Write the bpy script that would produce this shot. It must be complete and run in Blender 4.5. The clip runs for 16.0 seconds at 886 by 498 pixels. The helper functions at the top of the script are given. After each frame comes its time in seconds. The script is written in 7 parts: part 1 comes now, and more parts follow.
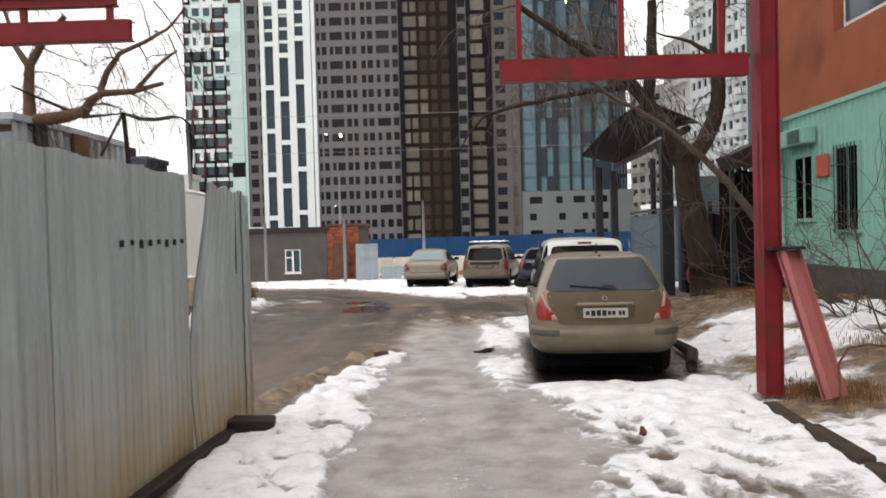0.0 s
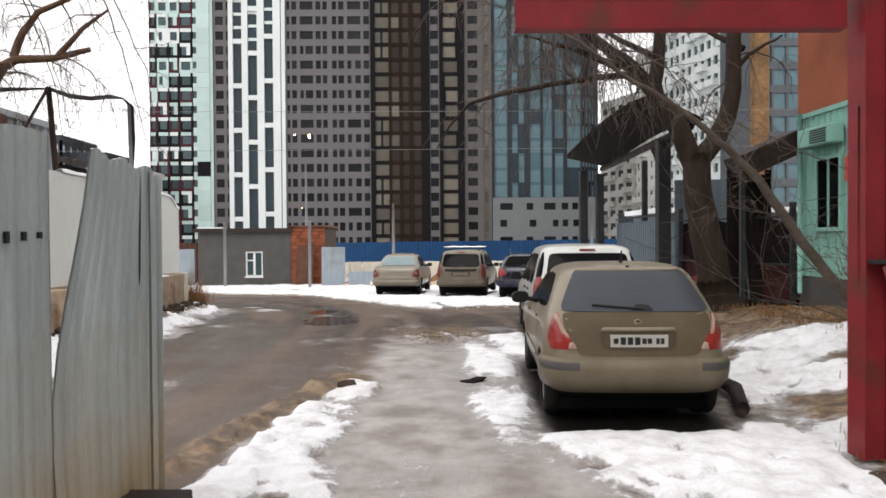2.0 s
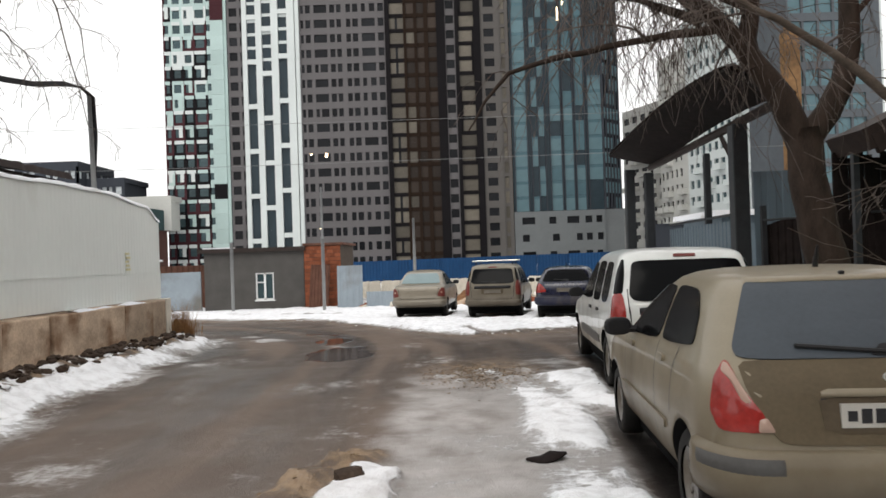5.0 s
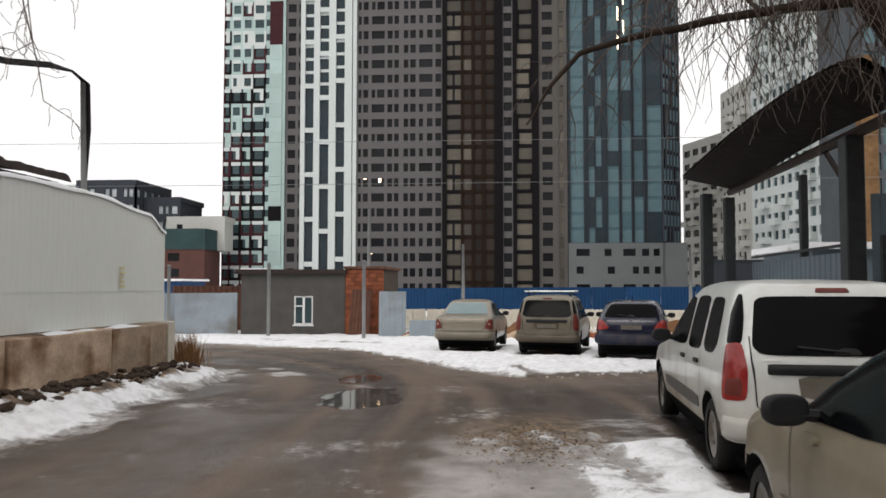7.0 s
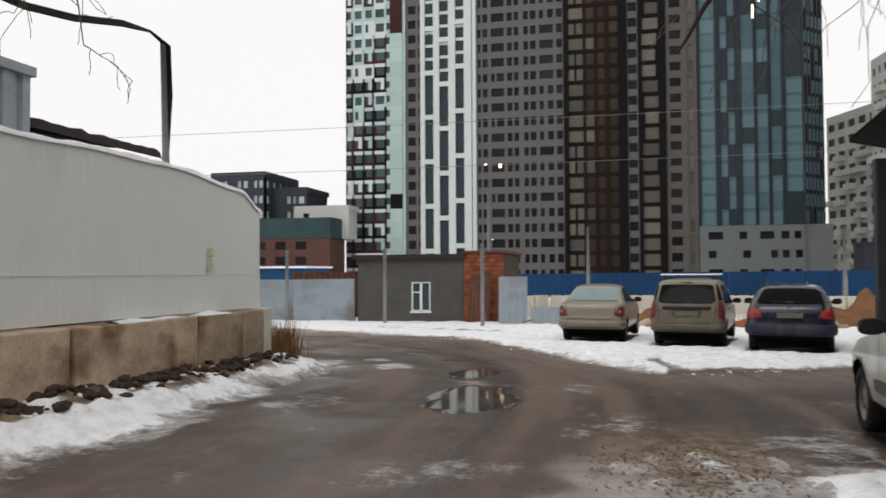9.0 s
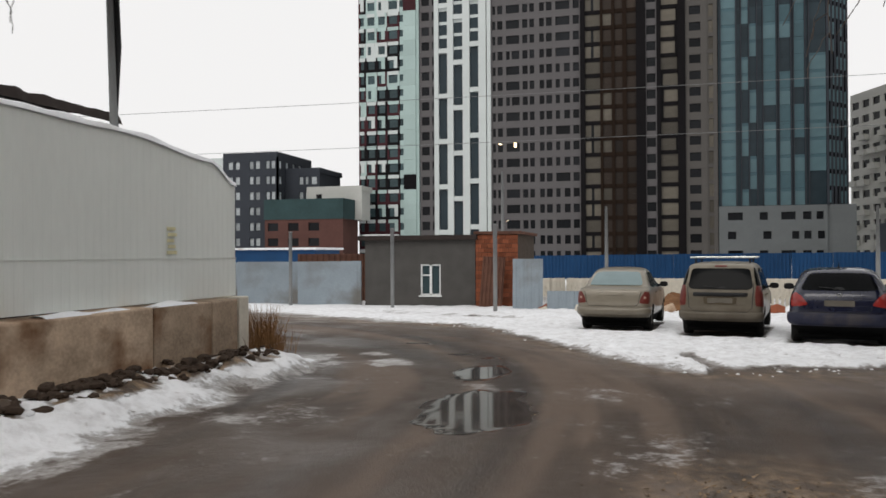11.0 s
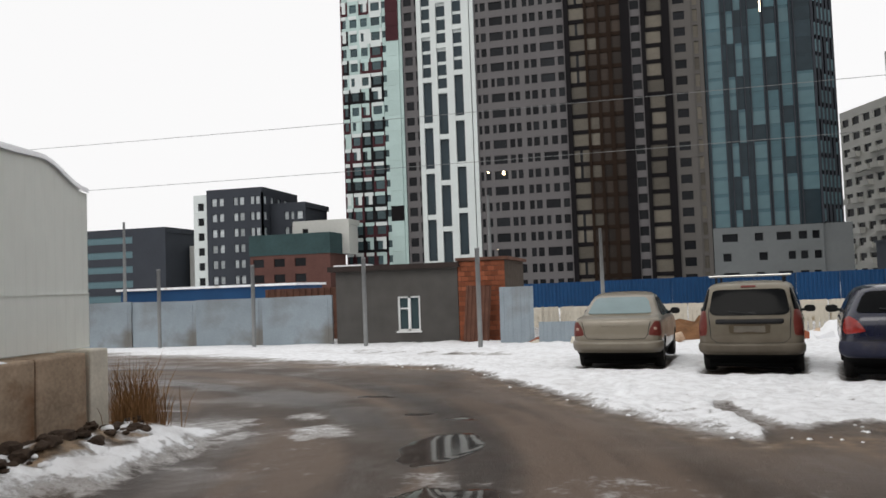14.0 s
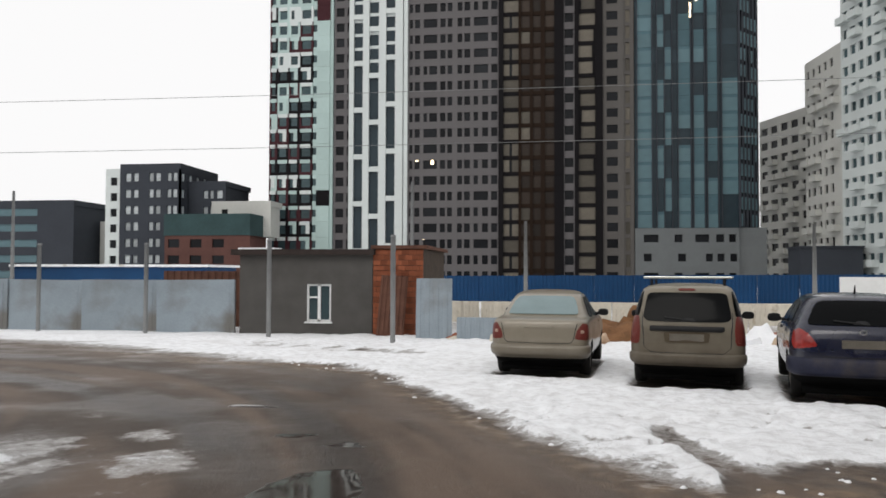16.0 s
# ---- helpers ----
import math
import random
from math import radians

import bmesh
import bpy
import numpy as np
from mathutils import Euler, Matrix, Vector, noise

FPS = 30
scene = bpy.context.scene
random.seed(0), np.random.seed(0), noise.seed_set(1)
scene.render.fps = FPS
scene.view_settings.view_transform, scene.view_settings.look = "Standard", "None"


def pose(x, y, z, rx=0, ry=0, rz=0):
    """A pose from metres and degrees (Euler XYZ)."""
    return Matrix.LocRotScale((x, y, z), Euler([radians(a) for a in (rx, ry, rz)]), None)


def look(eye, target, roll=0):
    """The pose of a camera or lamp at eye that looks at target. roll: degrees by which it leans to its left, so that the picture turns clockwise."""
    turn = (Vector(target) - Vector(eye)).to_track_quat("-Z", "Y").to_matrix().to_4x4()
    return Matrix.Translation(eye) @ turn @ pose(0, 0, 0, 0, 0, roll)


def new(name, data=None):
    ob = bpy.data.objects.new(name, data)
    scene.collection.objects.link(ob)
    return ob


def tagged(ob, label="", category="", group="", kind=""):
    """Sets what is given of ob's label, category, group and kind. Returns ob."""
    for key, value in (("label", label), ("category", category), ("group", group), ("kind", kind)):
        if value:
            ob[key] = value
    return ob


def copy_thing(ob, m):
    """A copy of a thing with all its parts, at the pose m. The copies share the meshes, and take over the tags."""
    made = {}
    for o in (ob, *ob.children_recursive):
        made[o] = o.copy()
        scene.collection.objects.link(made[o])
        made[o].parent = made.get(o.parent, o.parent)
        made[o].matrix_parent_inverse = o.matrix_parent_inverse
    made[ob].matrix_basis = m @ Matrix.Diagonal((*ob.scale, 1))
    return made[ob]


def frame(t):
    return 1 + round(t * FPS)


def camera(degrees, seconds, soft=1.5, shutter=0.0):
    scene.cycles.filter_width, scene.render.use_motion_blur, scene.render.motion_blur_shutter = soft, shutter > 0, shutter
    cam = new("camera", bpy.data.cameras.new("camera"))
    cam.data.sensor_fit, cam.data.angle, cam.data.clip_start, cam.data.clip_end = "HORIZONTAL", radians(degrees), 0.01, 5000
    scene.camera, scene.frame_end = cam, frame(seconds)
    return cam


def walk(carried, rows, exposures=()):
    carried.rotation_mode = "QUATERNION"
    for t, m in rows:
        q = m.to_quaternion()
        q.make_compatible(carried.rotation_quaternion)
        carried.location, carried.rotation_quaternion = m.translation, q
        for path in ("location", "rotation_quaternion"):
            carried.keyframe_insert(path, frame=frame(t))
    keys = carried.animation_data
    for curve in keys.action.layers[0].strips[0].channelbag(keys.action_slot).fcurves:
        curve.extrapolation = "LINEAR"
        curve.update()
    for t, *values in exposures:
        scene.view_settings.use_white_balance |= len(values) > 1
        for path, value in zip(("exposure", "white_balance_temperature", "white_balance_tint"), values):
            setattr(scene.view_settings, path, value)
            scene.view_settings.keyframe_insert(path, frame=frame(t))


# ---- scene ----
cam = camera(59.4, 16.0, soft=1.6, shutter=0.4)
PATH = [
    (0, (0.268, -1.168, 1.81), (0.22, 0.831, 1.768), -1.5),
    (0.5, (0.222, -0.728, 1.789), (0.228, 1.27, 1.692), -1.6),
    (1, (0.176, -0.087, 1.825), (0.197, 1.911, 1.754), -1.6),
    (1.5, (0.085, 0.33, 1.797), (0.12, 2.33, 1.755), -1.5),
    (2, (0.042, 0.988, 1.771), (0.077, 2.987, 1.741), -0.4),
    (2.5, (-0.058, 1.489, 1.751), (-0.03, 3.488, 1.705), 0.2),
    (3, (-0.103, 2.064, 1.725), (-0.02, 4.061, 1.665), 0.0),
    (3.5, (-0.164, 2.71, 1.717), (0.022, 4.7, 1.642), -0.6),
    (4, (-0.179, 3.265, 1.704), (-0.032, 5.259, 1.675), -0.8),
    (4.5, (-0.197, 3.827, 1.666), (-0.145, 5.826, 1.676), -0.5),
    (5, (-0.143, 4.323, 1.637), (-0.16, 6.323, 1.654), -1.9),
    (5.2, (-0.133, 4.55, 1.596), (-0.17, 6.55, 1.608), -1.2),
    (7.3, (-0.106, 7.14, 1.593), (-0.257, 9.132, 1.693), -0.0),
    (7.5, (-0.144, 7.353, 1.576), (-0.207, 9.35, 1.675), 1.0),
    (8, (-0.212, 7.811, 1.6), (-0.307, 9.807, 1.688), 0.0),
    (8.5, (-0.283, 8.126, 1.526), (-0.61, 10.098, 1.603), 1.3),
    (9, (-0.27, 8.633, 1.51), (-0.729, 10.579, 1.57), -0.3),
    (9.2, (-0.263, 8.831, 1.506), (-0.763, 10.766, 1.566), -0.4),
    (11.3, (-0.521, 10.761, 1.539), (-1.014, 12.699, 1.548), -0.2),
    (11.5, (-0.501, 11.042, 1.524), (-0.958, 12.989, 1.58), -0.2),
    (12, (-0.549, 11.687, 1.499), (-0.867, 13.658, 1.618), -0.2),
    (12.5, (-0.636, 12.3, 1.495), (-0.951, 14.27, 1.639), 1.4),
    (13, (-0.706, 12.618, 1.466), (-1.074, 14.579, 1.609), -0.0),
    (13.5, (-0.791, 13.122, 1.498), (-1.254, 15.066, 1.574), -0.9),
    (14, (-0.783, 13.684, 1.444), (-1.26, 15.624, 1.538), -2.1),
    (14.5, (-0.883, 14.147, 1.476), (-1.372, 16.085, 1.539), -2.2),
    (15, (-0.868, 14.661, 1.444), (-1.299, 16.614, 1.468), -0.6),
    (15.5, (-0.878, 15.249, 1.439), (-1.226, 17.218, 1.483), 1.4),
    (16, (-0.882, 15.66, 1.466), (-1.173, 17.637, 1.53), 0.2),
]
walk(cam, [(t, look(eye, target, roll)) for t, eye, target, roll in PATH],
     exposures=((0, 0.42, 6650, 13), (3.5, 0.52, 6550, 12), (4.5, 0.50, 6550, 10), (5.2, 0.18, 6550, 10), (7.5, 0.0, 6600, 11), (8.0, 0.04, 6600, 11), (8.6, -0.08, 6550, 10), (9.0, -0.11, 6550, 10), (11.5, -0.22, 6550, 10), (13.0, -0.14, 6500, 10), (16.0, -0.10, 6500, 10)))

# ---------------------------------------------------------------- light
world = bpy.data.worlds.new("overcast")
scene.world = world
world.use_nodes = True
wn, wl = world.node_tree.nodes, world.node_tree.links
sky = wn.new("ShaderNodeTexSky")
sky.sky_type, sky.sun_disc = "NISHITA", False
sky.sun_elevation, sky.sun_rotation = radians(28), radians(200)
sky.dust_density = 4.0
grey = wn.new("ShaderNodeHueSaturation")
grey.inputs["Saturation"].default_value = 0.25
wl.new(sky.outputs[0], grey.inputs["Color"])
cloud = wn.new("ShaderNodeMix")
cloud.data_type = "RGBA"
cloud.inputs["Factor"].default_value = 0.93
wl.new(grey.outputs[0], cloud.inputs[6])
cloud.inputs[7].default_value = (10.9, 10.85, 10.85, 1)
wl.new(cloud.outputs[2], wn["Background"].inputs["Color"])
wn["Background"].inputs["Strength"].default_value = 0.1

sun = new("sun", bpy.data.lights.new("sun", "SUN"))
sun.data.energy, sun.data.angle, sun.data.color = 0.6, radians(25), (1, 0.96, 0.9)
sun.matrix_world = look((-20, -60, 60), (0, 0, 0))


# ---------------------------------------------------------------- materials
def material(name, base, rough=0.8, metal=0.0, vary=0.25, scale=3.0, fine=40.0, bump=0.15, dirt=None, dirt_amount=0.0,
             island=0.0, piece=0.0, spec=0.22, stretch=(1, 1, 1)):
    """Procedural surface: base colour broken up at a large and a fine scale, optional dirt, fine relief."""
    m = bpy.data.materials.new(name)
    m.use_nodes = True
    n, l = m.node_tree.nodes, m.node_tree.links
    b = n["Principled BSDF"]
    b.inputs["Roughness"].default_value = rough
    b.inputs["Metallic"].default_value = metal
    b.inputs["Specular IOR Level"].default_value = spec
    co = n.new("ShaderNodeTexCoord")
    mp = n.new("ShaderNodeMapping")
    mp.inputs["Scale"].default_value = stretch
    l.new(co.outputs["Object"], mp.inputs["Vector"])
    big, small = n.new("ShaderNodeTexNoise"), n.new("ShaderNodeTexNoise")
    big.inputs["Scale"].default_value, small.inputs["Scale"].default_value = scale, fine
    big.inputs["Detail"].default_value, small.inputs["Detail"].default_value = 6, 3
    for t in (big, small):
        l.new(mp.outputs[0], t.inputs["Vector"])
    add = n.new("ShaderNodeMath")
    add.operation = "MULTIPLY_ADD"
    l.new(big.outputs["Fac"], add.inputs[0])
    add.inputs[1].default_value = 0.65
    half = n.new("ShaderNodeMath")
    half.operation = "MULTIPLY"
    half.inputs[1].default_value = 0.35
    l.new(small.outputs["Fac"], half.inputs[0])
    l.new(half.outputs[0], add.inputs[2])
    value = n.new("ShaderNodeMapRange")
    value.inputs["From Min"].default_value, value.inputs["From Max"].default_value = 0.3, 0.7
    value.inputs["To Min"].default_value, value.inputs["To Max"].default_value = 1 - vary, 1 + vary
    l.new(add.outputs[0], value.inputs["Value"])
    out = value.outputs[0]
    for amount, kind, socket in ((island, "ShaderNodeNewGeometry", "Random Per Island"), (piece, "ShaderNodeObjectInfo", "Random")):
        if amount:
            g = n.new(kind)
            r = n.new("ShaderNodeMapRange")
            r.inputs["To Min"].default_value, r.inputs["To Max"].default_value = 1 - amount, 1 + amount
            l.new(g.outputs[socket], r.inputs["Value"])
            mu = n.new("ShaderNodeMath")
            mu.operation = "MULTIPLY"
            l.new(out, mu.inputs[0])
            l.new(r.outputs[0], mu.inputs[1])
            out = mu.outputs[0]
    col = n.new("ShaderNodeVectorMath")
    col.operation = "SCALE"
    col.inputs[0].default_value = base
    l.new(out, col.inputs["Scale"])
    colour = col.outputs[0]
    if dirt:
        dn = n.new("ShaderNodeTexNoise")
        dn.inputs["Scale"].default_value, dn.inputs["Detail"].default_value = scale * 0.6, 8
        l.new(mp.outputs[0], dn.inputs["Vector"])
        dr = n.new("ShaderNodeMapRange")
        dr.inputs["From Min"].default_value, dr.inputs["From Max"].default_value = 0.62 - dirt_amount * 0.5, 0.78 - dirt_amount * 0.4
        l.new(dn.outputs["Fac"], dr.inputs["Value"])
        mx = n.new("ShaderNodeMix")
        mx.data_type = "RGBA"
        l.new(dr.outputs[0], mx.inputs["Factor"])
        l.new(colour, mx.inputs[6])
        mx.inputs[7].default_value = (*dirt, 1)
        colour = mx.outputs[2]
    l.new(colour, b.inputs["Base Color"])
    if bump:
        bp = n.new("ShaderNodeBump")
        bp.inputs["Strength"].default_value, bp.inputs["Distance"].default_value = bump, 0.02
        l.new(add.outputs[0], bp.inputs["Height"])
        l.new(bp.outputs[0], b.inputs["Normal"])
    return m


def dusty(name, base, dirt, low, high, rough=0.4, metal=0.0, coat=0.0, amount=1.0, vary=0.08, stretch=(1, 1, 1)):
    """Paint or sheet with road dirt that is thickest near its foot (from height low up to high, in the thing's own metres)."""
    m = material(name, base, rough, metal, vary=vary, scale=2, fine=60, bump=0.03, spec=0.35, stretch=stretch)
    n, l = m.node_tree.nodes, m.node_tree.links
    b = n["Principled BSDF"]
    b.inputs["Coat Weight"].default_value = coat
    old = b.inputs["Base Color"].links[0].from_socket
    co = n.new("ShaderNodeTexCoord")
    xyz = n.new("ShaderNodeSeparateXYZ")
    l.new(co.outputs["Object"], xyz.inputs[0])
    noise_a = n.new("ShaderNodeTexNoise")
    noise_a.inputs["Scale"].default_value, noise_a.inputs["Detail"].default_value = 2.2, 8
    l.new(co.outputs["Object"], noise_a.inputs["Vector"])
    h = n.new("ShaderNodeMapRange")
    h.inputs["From Min"].default_value, h.inputs["From Max"].default_value = low, high
    h.inputs["To Min"].default_value, h.inputs["To Max"].default_value = 1, 0
    l.new(xyz.outputs[2], h.inputs["Value"])
    f = n.new("ShaderNodeMath")
    f.operation = "ADD"
    l.new(h.outputs[0], f.inputs[0])
    sub = n.new("ShaderNodeMath")
    sub.operation = "SUBTRACT"
    l.new(noise_a.outputs["Fac"], sub.inputs[0])
    sub.inputs[1].default_value = 0.5
    l.new(sub.outputs[0], f.inputs[1])
    g = n.new("ShaderNodeMath")
    g.operation, g.use_clamp = "MULTIPLY", True
    g.inputs[1].default_value = amount
    l.new(f.outputs[0], g.inputs[0])
    mx = n.new("ShaderNodeMix")
    mx.data_type = "RGBA"
    l.new(g.outputs[0], mx.inputs["Factor"])
    l.new(old, mx.inputs[6])
    mx.inputs[7].default_value = (*dirt, 1)
    l.new(mx.outputs[2], b.inputs["Base Color"])
    r = n.new("ShaderNodeMapRange")
    r.inputs["To Min"].default_value, r.inputs["To Max"].default_value = rough, 0.9
    l.new(g.outputs[0], r.inputs["Value"])
    l.new(r.outputs[0], b.inputs["Roughness"])
    if metal:
        q = n.new("ShaderNodeMapRange")
        q.inputs["To Min"].default_value, q.inputs["To Max"].default_value = metal, 0
        l.new(g.outputs[0], q.inputs["Value"])
        l.new(q.outputs[0], b.inputs["Metallic"])
    return m


def glowing(name, colour, strength):
    m = bpy.data.materials.new(name)
    m.use_nodes = True
    b = m.node_tree.nodes["Principled BSDF"]
    b.inputs["Base Color"].default_value = (*colour, 1)
    b.inputs["Emission Color"].default_value = (*colour, 1)
    b.inputs["Emission Strength"].default_value = strength
    return m


M = {
    "sheet": dusty("galvanised sheet", (0.40, 0.45, 0.45), (0.36, 0.27, 0.16), -0.1, 1.25, 0.45, 0.3, vary=0.3, stretch=(2.5, 2.5, 0.22)),
    "panel": material("painted white-grey sheet", (0.70, 0.725, 0.69), 0.5, vary=0.06, scale=0.7, fine=12, bump=0.05, dirt=(0.42, 0.41, 0.36), dirt_amount=0.12, stretch=(1, 1, 0.25)),
    "block": material("stained concrete block", (0.46, 0.35, 0.255), 0.9, vary=0.4, scale=2.5, fine=30, bump=0.5, dirt=(0.16, 0.082, 0.04), dirt_amount=0.3, piece=0.3),
    "block_pale": material("pale concrete", (0.58, 0.54, 0.46), 0.9, vary=0.2, scale=3, fine=30, bump=0.4, dirt=(0.3, 0.24, 0.16), dirt_amount=0.12),
    "red": material("dark red paint", (0.20, 0.019, 0.024), 0.5, vary=0.2, scale=4, fine=50, bump=0.12, dirt=(0.13, 0.03, 0.025), dirt_amount=0.15),
    "pink": material("faded red paint", (0.40, 0.135, 0.13), 0.6, vary=0.15, scale=4, fine=50, bump=0.1, dirt=(0.3, 0.09, 0.08), dirt_amount=0.1),
    "timber_black": material("wet black timber", (0.016, 0.012, 0.011), 0.9, vary=0.4, scale=5, fine=40, bump=0.4, spec=0.1),
    "wood_dark": material("dark wet timber", (0.028, 0.019, 0.016), 0.7, vary=0.35, scale=6, fine=60, bump=0.4),
    "bark": material("bark", (0.036, 0.025, 0.019), 0.9, vary=0.45, scale=7, fine=45, bump=1.0, stretch=(1, 1, 0.35)),
    "bark_left": material("brown bark", (0.12, 0.072, 0.046), 0.9, vary=0.4, scale=6, fine=40, bump=0.9),
    "twig": material("twigs", (0.105, 0.085, 0.074), 0.9, vary=0.3, bump=0),
    "bark_grey": material("grey weathered bark", (0.088, 0.070, 0.056), 0.9, vary=0.4, scale=7, fine=45, bump=0.8),
    "kerb": material("dirty kerb", (0.06, 0.046, 0.036), 0.85, vary=0.35, scale=5, fine=40, bump=0.5, piece=0.2),
    "brick_orange": material("orange brick wall", (0.29, 0.092, 0.048), 0.9, vary=0.2, scale=1.2, fine=25, bump=0.4, dirt=(0.2, 0.06, 0.035), dirt_amount=0.1),
    "teal": material("mint green siding", (0.22, 0.43, 0.365), 0.6, vary=0.12, scale=1.5, fine=20, bump=0.1, dirt=(0.16, 0.3, 0.25), dirt_amount=0.12),
    "black_steel": material("black steel", (0.03, 0.033, 0.036), 0.55, vary=0.25, scale=5, bump=0.1),
    "slate_fence": material("slate blue sheet", (0.11, 0.145, 0.17), 0.5, vary=0.15, scale=1.2, bump=0.1),
    "roof_dark": material("dark roofing", (0.035, 0.026, 0.023), 0.8, vary=0.3, scale=4, bump=0.3),
    "render_grey": material("grey cement render", (0.085, 0.081, 0.076), 0.9, vary=0.2, scale=1.4, fine=30, bump=0.3, dirt=(0.09, 0.085, 0.08), dirt_amount=0.14, spec=0.1),
    "fence_concrete": material("blue-grey fence slab", (0.27, 0.315, 0.35), 0.85, vary=0.14, scale=0.9, fine=18, bump=0.2, dirt=(0.17, 0.165, 0.155), dirt_amount=0.24, piece=0.1),
    "blue": material("blue hoarding", (0.007, 0.046, 0.125), 0.5, vary=0.15, scale=0.6, bump=0.05, piece=0.1),
    "rust": material("rusty metal", (0.115, 0.055, 0.038), 0.85, vary=0.35, scale=2, fine=25, bump=0.3),
    "pole": material("galvanised pole", (0.21, 0.215, 0.215), 0.6, 0.3, vary=0.15, scale=3, bump=0.1),
    "snow": material("snow", (0.82, 0.83, 0.85), 0.7, vary=0.08, scale=2.0, fine=25, bump=0.5, dirt=(0.5, 0.46, 0.42), dirt_amount=0.05),
    "white": material("white plastic", (0.75, 0.76, 0.75), 0.5, vary=0.06, bump=0.02),
    # Near-black for the cars' floors and for shade painted on their lower bodies.
    "underside_shade": material("near-black car bottom with painted shade", (0.006, 0.006, 0.006), 0.95, vary=0.3, bump=0.05, spec=0.05),
    "black": material("black plastic", (0.016, 0.016, 0.017), 0.55, vary=0.2, bump=0.05),
    "tyre": material("muddy tyre", (0.016, 0.015, 0.014), 0.9, vary=0.3, scale=6, bump=0.4, dirt=(0.07, 0.055, 0.04), dirt_amount=0.06),
    "rim": material("dull steel rim", (0.22, 0.21, 0.20), 0.5, 0.5, vary=0.2, bump=0.1, dirt=(0.12, 0.1, 0.075), dirt_amount=0.2),
    "car_glass": material("dark car glass", (0.0025, 0.003, 0.0035), 0.12, vary=0.3, scale=2, bump=0, spec=0.06),
    "recess": material("dust-filled plate recess", (0.075, 0.058, 0.038), 0.8, vary=0.2, scale=5, bump=0.05),
    "yellow_mark": material("faded yellow paint", (0.62, 0.58, 0.35), 0.7, vary=0.3, scale=9, bump=0),
    "tail_dust": material("dust-caked beige paint", (0.098, 0.076, 0.047), 0.65, vary=0.22, scale=3, fine=50, bump=0.05),
    "guard": material("grey bumper guard", (0.07, 0.068, 0.065), 0.6, vary=0.2),
    "moulding": material("dark side moulding", (0.10, 0.095, 0.088), 0.6, vary=0.15),
    "navy_dirty": material("mud-sprayed navy bumper", (0.02, 0.022, 0.042), 0.55, vary=0.3, scale=3, bump=0.05, dirt=(0.075, 0.062, 0.052), dirt_amount=0.3),
    # The sky's reflection is put into this glass's pale base colour.
    "pale_glass": material("car glass with painted sky reflection", (0.17, 0.24, 0.25), 0.08, vary=0.1, bump=0, spec=0.7),
    "dusty_glass": material("dusty car glass", (0.055, 0.066, 0.078), 0.35, vary=0.14, scale=2, bump=0),
    "lamp_red": material("red lamp glass", (0.25, 0.022, 0.018), 0.15, vary=0.4, scale=6, bump=0, spec=0.5),
    "lamp_red_dark": material("dusty red lamp glass", (0.13, 0.028, 0.022), 0.35, vary=0.15, bump=0),
    "lamp_clear": material("clear lamp glass", (0.36, 0.25, 0.20), 0.2, vary=0.08, bump=0),
    "chrome": material("dull chrome", (0.6, 0.6, 0.58), 0.3, 0.9, vary=0.1, bump=0),
    "ink": material("black paint marks", (0.02, 0.02, 0.022), 0.6, vary=0.1, bump=0),
    "plate_dirty": material("mud-covered number plate", (0.13, 0.116, 0.095), 0.6, vary=0.25, bump=0),
    "plate": material("dusty number plate", (0.42, 0.405, 0.37), 0.5, vary=0.08, bump=0),
    "gold_paint": dusty("beige car paint", (0.235, 0.20, 0.138), (0.078, 0.058, 0.035), 0.2, 1.1, 0.4, 0.2, 0.3, 1.0),
    "white_paint": dusty("white car paint", (0.62, 0.64, 0.62), (0.24, 0.195, 0.135), 0.2, 0.98, 0.3, 0.0, 0.6, 0.9),
    "beige_paint": dusty("sand car paint", (0.23, 0.202, 0.155), (0.085, 0.067, 0.046), 0.2, 0.9, 0.35, 0.15, 0.5, 0.8),
    "brown_paint": dusty("dusty sand paint", (0.20, 0.176, 0.132), (0.075, 0.059, 0.041), 0.4, 1.6, 0.4, 0.15, 0.3, 0.9),
    "navy_paint": dusty("navy car paint", (0.007, 0.009, 0.027), (0.045, 0.04, 0.038), 0.3, 0.75, 0.25, 0.1, 0.6, 0.8),
    "dry_grass": material("dry grass", (0.23, 0.125, 0.055), 0.9, vary=0.3, bump=0, island=0.35),
    "earth": material("brown earth", (0.17, 0.085, 0.04), 0.95, vary=0.4, scale=2, fine=20, bump=0.8),
    "clod": material("wet earth clods", (0.05, 0.034, 0.024), 0.9, vary=0.4, scale=8, bump=0.8),
    "red_sign": material("faded red sign", (0.45, 0.09, 0.06), 0.6, vary=0.15, bump=0.02),
    "warm_lamp": glowing("lit lamp", (1.0, 0.72, 0.42), 9.0),
    "white_lamp": glowing("lit white strip", (1.0, 0.8, 0.55), 4.0),
    # far facades
    "f_grey": material("grey facade", (0.126, 0.119, 0.121), 0.85, vary=0.07, scale=0.15, fine=3, bump=0, spec=0.1),
    "f_white": material("white facade", (0.58, 0.62, 0.61), 0.8, vary=0.06, scale=0.15, fine=3, bump=0),
    "f_mint": material("pale mint facade", (0.40, 0.51, 0.49), 0.8, vary=0.08, scale=0.2, fine=3, bump=0, island=0.08),
    "f_black": material("black facade", (0.009, 0.008, 0.009), 0.8, vary=0.15, scale=0.2, fine=3, bump=0, spec=0.1),
    "f_brown": material("brown facade", (0.020, 0.012, 0.008), 0.8, vary=0.15, scale=0.2, fine=3, bump=0, spec=0.1),
